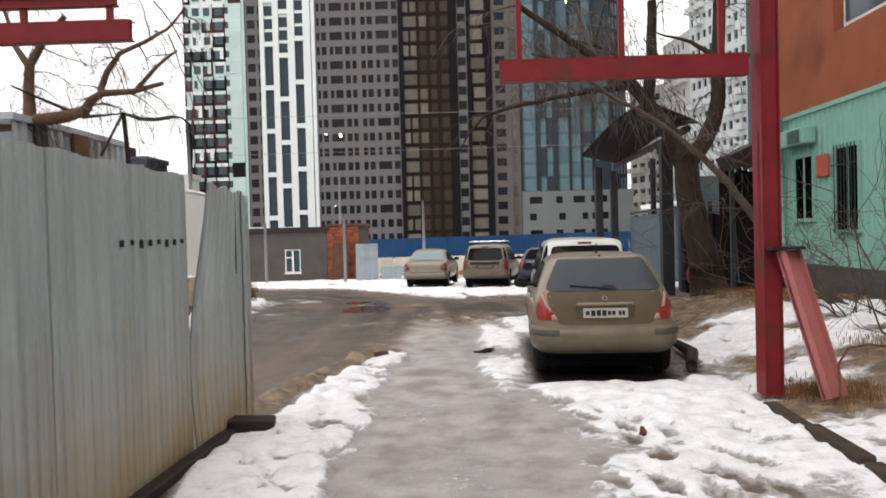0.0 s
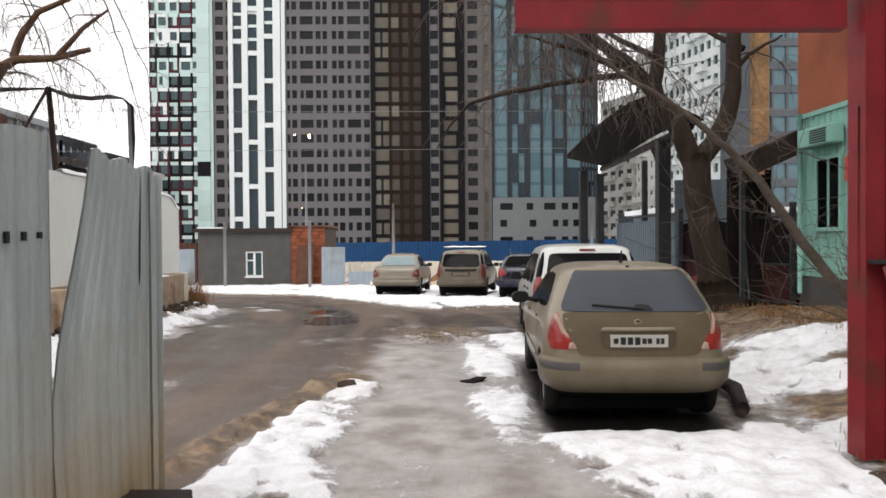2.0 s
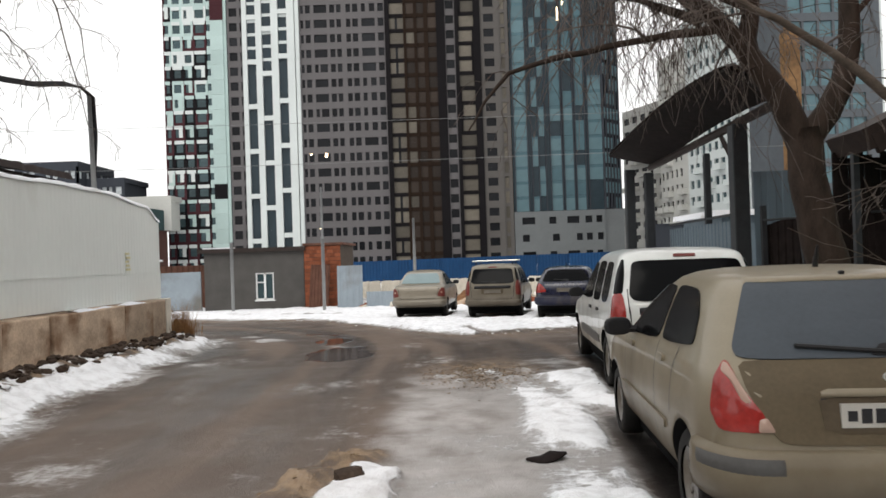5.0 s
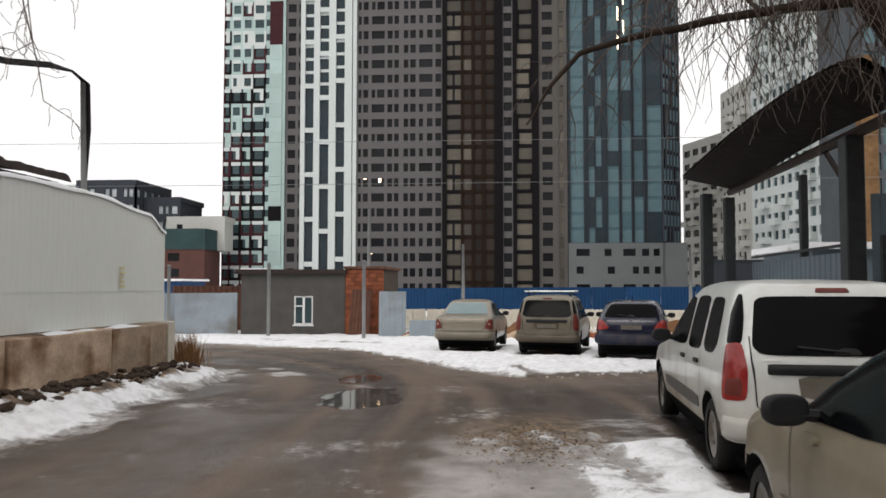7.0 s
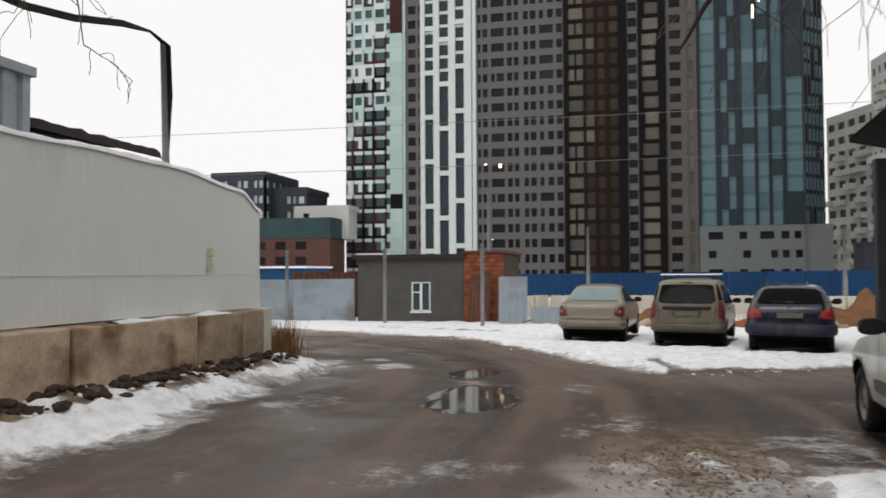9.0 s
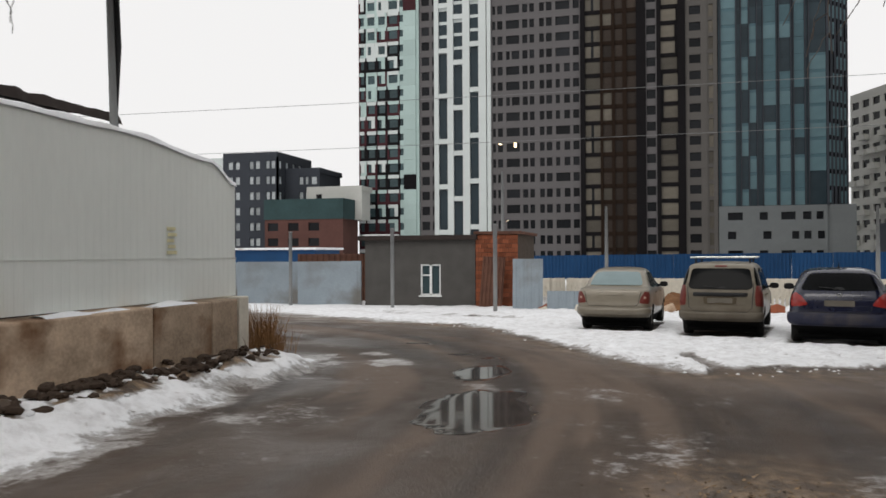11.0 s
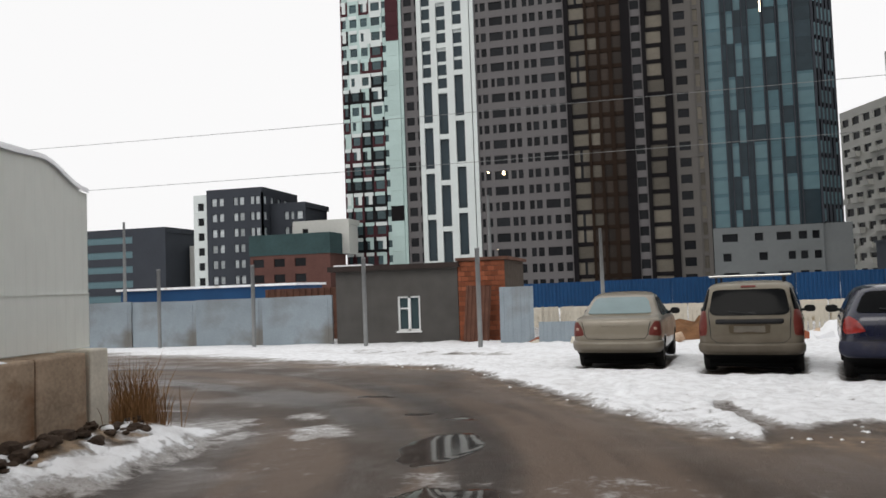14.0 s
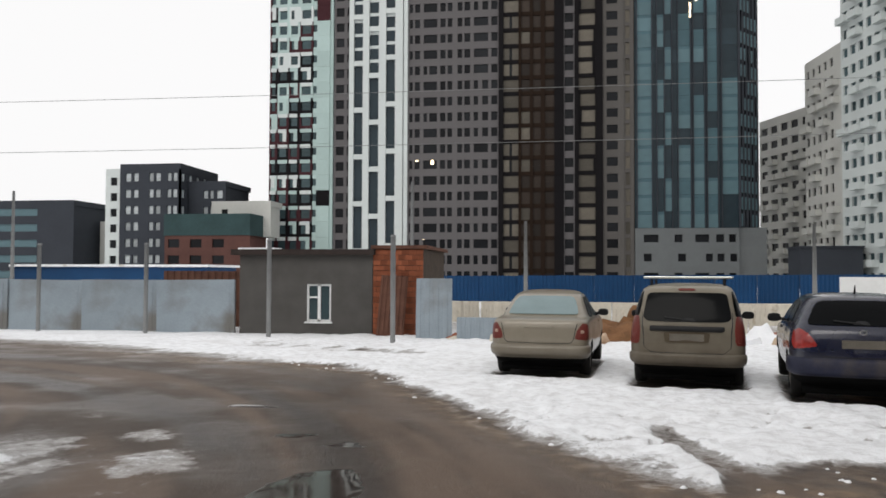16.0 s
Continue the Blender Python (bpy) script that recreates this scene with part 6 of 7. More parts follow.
for i in range(50):
    a = LW * (0.70 + 0.20 * i / 49)
    k = max(0.0, 0.055 * (noise.noise(Vector((a * 1.7, 4, 0))) + 0.25))
    rws.append([(a, -0.25, 0.915), (a, -0.2, 0.92 + k), (a, -0.1, 0.925 + k * 1.3), (a, -0.02, 0.92)])
b = Buf()
b.grid(rws)
put("ledge_snow", b, M["snow"], wall, smooth=True)
o = put("end_post", bevel_box(0.26, 0.42, 1.02, 0.02, 2), M["block_pale"], wall)
o.matrix_basis = pose(LW - 0.1, 0.0, -0.08)
o = put("return_sheet", corrugated(5.0, 0.0, 2.6, 0.12, 0.012), M["panel"], wall)
o.matrix_basis = pose(LW - 0.02, 0.1, 0, rz=90)

# container, dark roof and cable posts behind the wall
cont = thing("storage_container", "light blue-grey ribbed storage container", "container")
b = corrugated(4.6, 0, 4.05, 0.32, 0.06)
cm = material("blue-grey container paint", (0.38, 0.42, 0.45), 0.6, vary=0.2, scale=1.2, dirt=(0.2, 0.13, 0.09), dirt_amount=0.14)
o = put("side", b, cm, cont)
o.matrix_basis = pose(-7.55, 12.3, 0, rz=90)
o = put("end", corrugated(2.4, 0, 4.05, 0.32, 0.06), cm, cont)
o.matrix_basis = pose(-7.55, 16.9, 0, rz=180)
b = Buf()
b.box(-10, -7.5, 12.25, 16.95, 4.0, 4.12)
put("roof", b, cm, cont)
b = Buf()
b.box(-7.5, -7.46, 12.3, 16.95, 2.75, 2.98)
put("white_stripe", b, M["white"], cont)
for a, c, mt in ((12.9, 13.3, "roof_dark"), (14.3, 14.9, "rust")):
    b = Buf()
    b.box(-7.5, -7.45, a, c, 3.45, 4.0)
    put("vent", b, M[mt], cont)
rf = thing("dark_shed", "low shed with a dark ragged roof behind the wall", "shed")
rws = []
for i in range(40):
    y = 16.9 + 3.2 * i / 39
    j = 0.04 * noise.noise(Vector((y * 4, 1, 0)))
    rws.append([(-7.75 + j, y, 3.42), (-7.8 + j, y, 3.56 + j), (-9.6, y, 3.75), (-11.5, y, 3.6)])
b = Buf()
b.grid(rws)
b.box(-11.5, -7.95, 17.0, 20.0, 0, 3.42)
put("roof", b, M["roof_dark"], rf)
pst = thing("cable_post", "weathered posts carrying a bundled sagging cable", "post")
b = Buf()
b.tube([(-6.50, 18.27, 2.5), (-6.52, 18.25, 3.6), (-6.54, 18.22, 4.76)], [0.05, 0.045, 0.04], 8)
put("post", b, M["pole"], pst, smooth=True)
b = Buf()
b.tube([(-6.75, 15.35, 2.6), (-6.85, 15.25, 4.55)], [0.06, 0.05], 8)
b.tube([(-7.2, 14.9, 3.6), (-6.85, 15.25, 4.55)], 0.03, 6)
put("post", b, M["bark"], pst, smooth=True)
b = Buf()
for off in (0, 0.03, -0.025):
    b.tube([(-6.85 + off, 15.25, 4.52), (-6.76, 15.9, 4.50 + off), (-6.68, 16.6, 4.58 + off), (-6.6, 17.4, 4.76 + off), (-6.56, 17.95, 4.82), (-6.5 + off, 18.27, 4.7), (-6.48 + off, 18.29, 4.0), (-6.5, 18.29, 3.2), (-6.47, 18.29, 2.7)], 0.02, 6)
    b.tube([(-6.85 + off, 15.25, 4.52), (-7.2, 14.2, 4.3 + off), (-7.6, 12.4, 4.6)], 0.016, 6)
put("cable", b, M["black"], pst, smooth=True)

# ---------------------------------------------------------------- galvanised fence beside the pavement
fen = thing("sheet_fence", "bent galvanised corrugated fence stained with mud", "fence", kind="structure")
for k in range(8):
    y1 = 5.25 - k * 1.07
    o = put("sheet", corrugated(1.1, -0.03, 2.34 + 0.02 * (k % 2), 0.115, 0.013, lambda a: 2.34 + 0.01 * math.sin(a * 9)), M["sheet"], fen)
    o.matrix_basis = pose(-2.02 + 0.004 * (k % 2), y1 - 1.1, 0, 0, 0.15 * (k % 3 - 1), 90)
b = Buf()
for i in range(8):
    y = 5.12 - i * 0.16
    b.box(-2.02, -2.005, y - 0.018, y + 0.018, 1.78 - 0.012 * (i % 3), 1.815)
put("screw_row", b, M["ink"], fen, "dark rivet holes", kind="stuff")
src = corrugated(1.12, -0.02, 2.27, 0.115, 0.014, lambda a: 2.30 - 0.05 * a + 0.02 * math.sin(a * 14), 8)
src.v = [(1.12 - (1.12 - x) * (1 - 0.30 * smooth01(0.6, 2.3, z)), y + 0.05 * math.sin(z * 1.4) * (1.12 - x), z) for x, y, z in src.v]
o = put("loose_sheet", src, M["sheet"], fen)
o.matrix_basis = pose(-1.975, 5.24, 0, 0, 0, 83.5)
o = put("post", bevel_box(0.04, 0.04, 2.2, 0.006, 1), M["black_steel"], fen)
o.matrix_basis = pose(-1.90, 6.2, 0)
o = put("edge_strip", corrugated(0.14, 0, 2.22, 0.14, 0.03), M["sheet"], fen)
o.matrix_basis = pose(-1.845, 6.28, 0, 0, 0, 78)
o = tagged(put("timber_block", bevel_box(0.42, 0.24, 0.11, 0.015, 2), M["wood_dark"]), "short dark timber block by the fence foot", "block")
o.matrix_world = pose(-1.72, 5.95, 0.03, 2, 3, 8)
o = tagged(put("plank", bevel_box(0.12, 2.2, 0.08, 0.01, 1), M["wood_dark"]), "dark plank along the fence foot", "plank")
o.matrix_world = pose(-1.93, 4.9, 0.0, 0, 0, -3)


# ---------------------------------------------------------------- red steel frame over the pavement
def ibeam(length, h, w, tf=0.014, tw=0.012):
    b = Buf()
    p = [(-w / 2, 0), (w / 2, 0), (w / 2, tf), (tw / 2, tf), (tw / 2, h - tf), (w / 2, h - tf), (w / 2, h), (-w / 2, h), (-w / 2, h - tf), (-tw / 2, h - tf), (-tw / 2, tf), (-w / 2, tf)]
    b.grid([[(0, y, z) for y, z in p], [(length, y, z) for y, z in p]], close=True)
    for x in (0, length):
        i = len(b.v)
        b.v += [(x, y, z) for y, z in p]
        b.f += [tuple(i + k for k in q) for q in ((0, 1, 2, 11), (3, 4, 9, 10), (5, 6, 7, 8))]
        b.m += [0, 0, 0]
    b = welded(b)
    return b


gate = thing("steel_frame", "dark red steel frame with hanging beam and faded brace", "frame")
o = put("post", ibeam(5.4, 0.20, 0.18), M["red"], gate)
o.matrix_basis = pose(3.43, 6.95, 0.05, 0, -90, 0) @ pose(0, 0, -0.1)
o = put("post_flange", ibeam(5.4, 0.19, 0.10), M["red"], gate)
o.matrix_basis = pose(3.52, 6.84, 0.05, 0, -90, 0)
src = bevel_box(0.24, 0.05, 1.5, 0.008, 1)
src.box(-0.12, -0.105, -0.08, 0.03, 0, 1.5)
src.box(0.105, 0.12, -0.08, 0.03, 0, 1.5)
o = put("brace", src, M["pink"], gate)
o.matrix_basis = look((3.80, 6.35, 0.12), (3.55, 6.80, 1.58)) @ pose(0, 0, 0, 180, 0, 0)
b = bevel_box(0.34, 0.30, 0.03, 0.004, 1)
o = put("joint_plate", b, M["ink"], gate)
o.matrix_basis = pose(3.52, 6.78, 1.55)
b = ibeam(2.56, 0.225, 0.14)
o = put("lower_beam", b, M["red"], gate)
o.matrix_basis = pose(0.71, 7.0, 3.36)
b = Buf()
b.box(0, 2.56, -0.068, -0.056, 0.016, 0.209)
put("web_plate", b, M["red"], gate).matrix_basis = pose(0.71, 7.0, 3.36)
for x in (0.92, 1.98, 3.01):
    b = Buf()
    b.box(-0.028, 0.028, -0.028, 0.028, 3.58, 4.55)
    o = put("hanger", b, M["red"], gate)
    o.matrix_basis = pose(x, 7.0, 0)
o = put("upper_beam", ibeam(2.9, 0.2, 0.14), M["red"], gate)
o.matrix_basis = pose(0.71, 7.0, 4.55)
g2 = thing("steel_frame", "dark red steel truss beam on a post behind the fence", "frame")
b = ibeam(4.5, 0.215, 0.14)
o = put("lower_beam", b, M["red"], g2)
o.matrix_basis = pose(-7.65, 7.0, 3.92)
b = Buf()
b.box(0, 4.5, -0.068, -0.056, 0.016, 0.199)
put("web_plate", b, M["red"], g2).matrix_basis = pose(-7.65, 7.0, 3.92)
o = put("upper_beam", ibeam(4.4, 0.14, 0.12), M["red"], g2)
o.matrix_basis = pose(-7.7, 7.0, 4.29)
for x in (-7.1, -6.2, -5.25, -4.3, -3.38):
    b = Buf()
    b.box(-0.03, 0.03, -0.03, 0.03, 4.12, 4.32)
    o = put("hanger", b, M["red"], g2)
    o.matrix_basis = pose(x, 7.0, 0)
o = put("post", ibeam(4.5, 0.2, 0.18), M["red"], g2)
o.matrix_basis = pose(-7.5, 7.0, 0, 0, -90, 0)

# kerb stones
kerb = thing("kerb", "dark muddy kerb stones along the snow bank", "kerb", kind="structure")
ks = bevel_box(0.14, 0.96, 0.17, 0.02, 2).mesh("kerb_stone", [M["kerb"]])
r = random.Random(2)
for i in range(8):
    y = -1.0 + i * 1.0
    share("kerb_stone", ks, kerb, pose(kerb_x(y) + r.uniform(-0.015, 0.015), y, -0.075 + r.uniform(-0.015, 0.015), r.uniform(-1, 1), r.uniform(-2, 2), -1.5 - (1.6 if y > 5.5 else 0)))
b = Buf()
b.tube([(3.05, 8.4, 0.1), (3.3, 9.2, 0.13), (3.35, 10.2, 0.12)], [0.07, 0.08, 0.06], 9)
tagged(put("log", b, M["wood_dark"], smooth=True), "dark rotten log at the kerb beside the car", "log")
b = Buf()
b.tube([(3.70, 6.0, 0.2), (3.68, 5.98, 0.52), (3.78, 6.0, 0.66), (4.0, 6.05, 0.68), (4.35, 6.1, 0.62)], 0.011, 6)
tagged(put("bent_wire", b, M["rust"], smooth=True), "rusty bent wire loop in the bank", "wire")


# ---------------------------------------------------------------- mint building with brick upper storey
bld = thing("brick_building", "mint green clad ground floor under orange brick storey", "building")
b = Buf()
b.box(7.72, 18, -8, 16.7, 0.9, 4.15)
b.box(7.62, 18, -8, 16.75, -0.2, 0.95)
put("plinth_and_core", b, M["render_grey"], bld)
b = Buf()
b.box(7.60, 18, -8, 16.78, 4.17, 5.5)
b.box(7.60, 18, -8, 12.2, 5.5, 7.3)
b.box(7.60, 18, 14.2, 16.78, 5.5, 7.3)
b.box(7.9, 18, 12.2, 14.2, 5.5, 7.3)
b.box(7.60, 18, -8, 16.78, 7.3, 10)
put("brick_wall", b, M["brick_orange"], bld)
sid = corrugated(24.6, 0.95, 4.17, 0.22, 0.025)
o = put("siding", sid, M["teal"], bld)
o.matrix_basis = pose(7.64, -7.9, 0, rz=90) @ pose(0, 0.0, 0)
o = put("end_siding", corrugated(10, 0.95, 4.17, 0.22, 0.025), M["teal"], bld)
o.matrix_basis = pose(17.7, 16.74, 0, rz=180)
b = Buf()
b.box(7.57, 7.75, -8, 16.8, 4.10, 4.19)
put("fascia", b, M["teal"], bld)
for y0, y1, z0, z1, bars in ((15.05, 16.02, 1.84, 3.27, False), (13.2, 14.15, 1.6, 3.3, True), (9.2, 10.3, 1.6, 3.3, True)):
    b = Buf()
    b.box(7.55, 7.63, y0, y0 + 0.07, z0, z1)
    b.box(7.55, 7.63, y1 - 0.07, y1, z0, z1)
    b.box(7.55, 7.63, y0 + 0.07, y1 - 0.07, z1 - 0.07, z1)
    b.box(7.53, 7.63, y0 + 0.07, y1 - 0.07, z0, z0 + 0.07)
    b.box(7.57, 7.62, (y0 + y1) / 2 - 0.03, (y0 + y1) / 2 + 0.03, z0 + 0.07, z1 - 0.07)
    wo = put("window", b, M["teal"], bld)
    b = Buf()
    b.box(7.585, 7.60, y0 + 0.07, y1 - 0.07, z0 + 0.07, z1 - 0.07)
    put("pane", b, M["car_glass"], wo)
    if bars:
        for i in range(7):
            b = Buf()
            yy = y0 + 0.08 + i * (y1 - y0 - 0.16) / 6
            b.box(7.50, 7.515, yy - 0.008, yy + 0.008, z0, z1)
            put("bar", b, M["black_steel"], wo)
        for zb in (z0 + 0.4, z1 - 0.4):
            b = Buf()
            b.box(7.495, 7.4995, y0, y1, zb, zb + 0.02)
            put("cross_bar", b, M["black_steel"], wo)
b = Buf()
b.box(7.78, 7.86, 12.25, 14.15, 5.55, 7.25)
wo = put("upper_window", b, M["white"], bld)
b = Buf()
b.box(7.765, 7.78, 12.35, 14.05, 5.65, 7.15)
put("pane", b, M["f_window_blue"], wo)
o = put("sign", bevel_box(0.03, 0.52, 0.44, 0.005, 1), M["red_sign"], bld, "small faded red sign")
o.matrix_basis = pose(7.56, 14.65, 2.74)
src = bevel_box(0.28, 1.25, 0.36, 0.03, 2)
ac = put("cooling_unit", src, M["teal"], bld, "mint painted wall box with louvres")
ac.matrix_basis = pose(7.45, 15.6, 3.45)
for i in range(6):
    b = Buf()
    b.box(-0.155, -0.142, -0.5, 0.1, 0.05 + i * 0.045, 0.07 + i * 0.045)
    put("louvre", b, M["ink"], ac)
for y in (7.9, 12.0, 16.5):
    b = Buf()
    b.tube([(7.5, y, 0.6), (7.5, y, 4.2)], 0.045, 8)
    put("downpipe", b, M["teal"], bld, smooth=True)
por = thing("porch_roof", "small dark timber porch roof at the building corner", "roof")
b = Buf()
b.box(-1.3, 0.05, -0.6, 0.6, -0.02, 0.12)
b.box(-1.3, -1.2, -0.6, 0.6, -0.24, -0.02)
b.box(-1.2, 0.05, -0.62, -0.52, -0.34, -0.02)
o = put("deck", b, M["wood_dark"], por)
o.matrix_basis = pose(7.75, 17.4, 3.85, 0, -24, 0)
for dy in (-0.5, 0.0, 0.5):
    b = Buf()
    b.box(-1.3, 0.05, dy - 0.04, dy + 0.04, -0.1, 0)
    o = put("rafter", b, M["wood_dark"], por)
    o.matrix_basis = pose(7.75, 17.4, 3.85, 0, -24, 0)
b = Buf()
b.box(6.65, 6.75, 17.35, 17.45, 0, 3.35)
put("post", b, M["black_steel"], por)

lean = thing("lean_to", "black timber lean-to under the porch roof", "shed", pose(7.05, 17.9, 0.0))
for k in range(7):
    put("board", bevel_box(0.135, 0.04, 3.2 - 0.05 * (k % 3), 0.006, 1), M["timber_black"], lean).matrix_basis = pose(-0.42 + 0.14 * k, 0.02 * (k % 2), 0)

# dark fence between the building and the canopy
bf = thing("sheet_fence", "black and maroon sheet fence on dark steel posts", "fence")
for z in (0.35, 1.15, 2.15):
    b = Buf()
    b.tube([(6.35, 20.4, z), (7.55, 16.9, z)], 0.025, 6)
    put("rail", b, M["black_steel"], bf)
for t in (0.0, 0.33, 0.66, 1.0):
    b = Buf()
    b.box(-0.05, 0.05, -0.05, 0.05, 0, 2.45)
    o = put("post", b, M["black_steel"], bf)
    o.matrix_basis = pose(6.37 + 1.2 * t, 20.45 - 3.5 * t, 0)
o = put("backing_sheet", corrugated(3.6, 1.12, 2.25, 0.2, 0.03, lambda a: 2.05 + 0.12 * math.sin(a * 1.9) + 0.25 * smooth01(1.6, 2.4, a) * (1 - smooth01(2.7, 3.4, a))), M["timber_black"], bf)
o.matrix_basis = pose(6.45, 20.5, 0, rz=-71)
o = put("lower_sheet", corrugated(3.6, 0.36, 1.12, 0.2, 0.02), material("dark maroon sheet", (0.045, 0.012, 0.012), 0.7, vary=0.35, scale=2, bump=0.15), bf)
o.matrix_basis = pose(6.44, 20.49, 0, rz=-71)
o = put("foot_board", corrugated(3.6, -0.02, 0.36, 0.2, 0.01), M["timber_black"], bf)
o.matrix_basis = pose(6.45, 20.5, 0, rz=-71)
for t in (0.25, 0.6):
    b = Buf()
    b.tube([(6.25 + 1.2 * t, 20.2 - 3.5 * t, 2.3), (6.0 + 1.2 * t, 19.2 - 3.5 * t, 0.45)], 0.02, 6)
    put("stay", b, M["black_steel"], bf)

car("parked_car", "dark maroon car standing behind the black fence", sal, dusty("maroon paint", (0.12, 0.015, 0.018), (0.07, 0.05, 0.04), 0.2, 0.7, 0.3), pose(10.6, 19.6, slope(19.6), rz=83), SAL_SIDES, SAL_REAR, "car_glass", SAL_LAMPS[:1], SAL_BUMPER, SAL_SCREEN, mirror=(2.62, 1.04))
sh = thing("low_shed", "low shed with snow-covered roof in the yard", "shed", pose(8.5, 29, -0.4))
b = Buf()
b.box(0, 7, 0, 4, 0, 3.0)
put("wall", b, M["slate_fence"], sh)
b = Buf()
b.box(-0.3, 7.3, -0.3, 4.3, 3.0, 3.18)
put("roof_snow", b, M["snow"], sh)

# ---------------------------------------------------------------- canopy over the yard gate
can = thing("gate_canopy", "dark timber gate canopy on heavy posts", "canopy")
p0, p1 = Vector((4.95, 18.2, 4.78)), Vector((5.10, 29.4, 4.64))
q0, q1 = Vector((6.35, 18.7, 4.40)), Vector((6.6, 29.4, 4.30))
up = Vector((0, 0, 0.05))
def bow(t):
    return Vector((0, 0, 0.24 * math.sin(math.pi * t ** 0.7)))


for k in range(8):
    a, c = k / 8, (k + 1.02) / 8
    b = Buf()
    b.grid([[tuple(v + bow(i / 12)) for v in (p0.lerp(q0, a).lerp(p1.lerp(q1, a), i / 12), p0.lerp(q0, c).lerp(p1.lerp(q1, c), i / 12), p0.lerp(q0, c).lerp(p1.lerp(q1, c), i / 12) + up, p0.lerp(q0, a).lerp(p1.lerp(q1, a), i / 12) + up)] for i in range(13)], 0, True)
    put("roof_board", b, M["timber_black"], can)
b = Buf()
rws = []
for i in range(80):
    t = i / 79
    p = p0.lerp(p1, t) + up + bow(t)
    e = 0.05 if i % 2 else 0.0
    rws.append([tuple(p + Vector((-0.05, 0, e * 0.6))), tuple(p + Vector((0.12, 0, 0.03 + e))), tuple(q0.lerp(q1, t) + up * 1.2 + bow(t))])
b.grid(rws)
put("roof_cover", b, M["roof_dark"], can)
for x, y, w, h in ((6.10, 21.0, 0.33, 4.42), (6.06, 28.3, 0.26, 4.35), (5.54, 28.6, 0.28, 4.5), (6.62, 24.6, 0.16, 4.35)):
    o = put("post", bevel_box(w, w, h, 0.02, 1), M["black_steel"], can)
    o.matrix_basis = pose(x, y, slope(y) - 0.05)
b = Buf()
b.tube([(6.15, 19.0, 4.32), (6.35, 29.2, 4.22)], 0.1, 6)
put("beam", b, M["wood_dark"], can)
b = Buf()
b.tube([(6.1, 21.1, 3.3), (6.3, 22.6, 4.25)], 0.06, 6)
put("strut", b, M["wood_dark"], can)
gt = thing("yard_gate", "slate grey sheet gate beneath the canopy", "gate")
for k in range(4):
    o = put("leaf", corrugated(1.8, 0, 2.45, 0.3, 0.02), M["slate_fence"], gt)
    o.matrix_basis = pose(6.30 + 0.11 * k, 21.25 + 1.82 * k, slope(21) - 0.1, rz=86.5)
o = put("frame_rail", bevel_box(0.06, 7.3, 0.06, 0.005, 1), M["black_steel"], gt)
o.matrix_basis = pose(6.50, 24.9, 2.32, 0, 0, -3.5)
o = put("dark_panel", corrugated(1.3, 0, 3.2, 0.3, 0.02), M["slate_fence"], gt)
o.matrix_basis = pose(6.35, 20.85, 0, rz=-8)


# ---------------------------------------------------------------- trees
def limb(b, pts, r0, r1, sides=9, wob=0.03, seed=0, sub=4):
    """A crooked tapered limb through points."""
    pts = [Vector(p) for p in pts]
    out = []
    for a, c in zip(pts, pts[1:]):
        for k in range(sub):
            t = k / sub
            p = a.lerp(c, t)
            out.append(p + Vector((noise.noise(p * 2.1 + Vector((seed, 0, 0))), noise.noise(p * 2.1 + Vector((0, seed, 5))), noise.noise(p * 2.1 + Vector((3, 1, seed))))) * wob)
    out.append(pts[-1])
    n_ = len(out)
    b.tube(out, [r0 + (r1 - r0) * (k / (n_ - 1)) for k in range(n_)], sides)
    return out


def spray(b, start, way, length, r, rn, droop, depth, twigs):
    """A side shoot that divides into finer ones."""
    p, d = Vector(start), Vector(way).normalized()
    pts = [p.copy()]
    n_ = 6
    for k in range(n_):
        d = (d + Vector((rn.gauss(0, 0.22), rn.gauss(0, 0.22), rn.gauss(0, 0.16) - droop * 0.22))).normalized()
        p = p + d * length / n_
        pts.append(p.copy())
    b.tube(pts, [max(0.0035, r * (1 - 0.8 * k / n_)) for k in range(n_ + 1)], 5 if r > 0.015 else 3)
    if depth:
        for k in range(1, n_ + 1):
            for _ in range(twigs):
                if rn.random() < 0.75:
                    w = Vector((rn.gauss(0, 1), rn.gauss(0, 1), rn.gauss(0.1, 0.7))).normalized() * 0.8 + (pts[k] - pts[k - 1]).normalized() * 0.6
                    spray(b, pts[k], w, length * rn.uniform(0.4, 0.75), r * 0.45, rn, droop * 1.5, depth - 1, twigs)


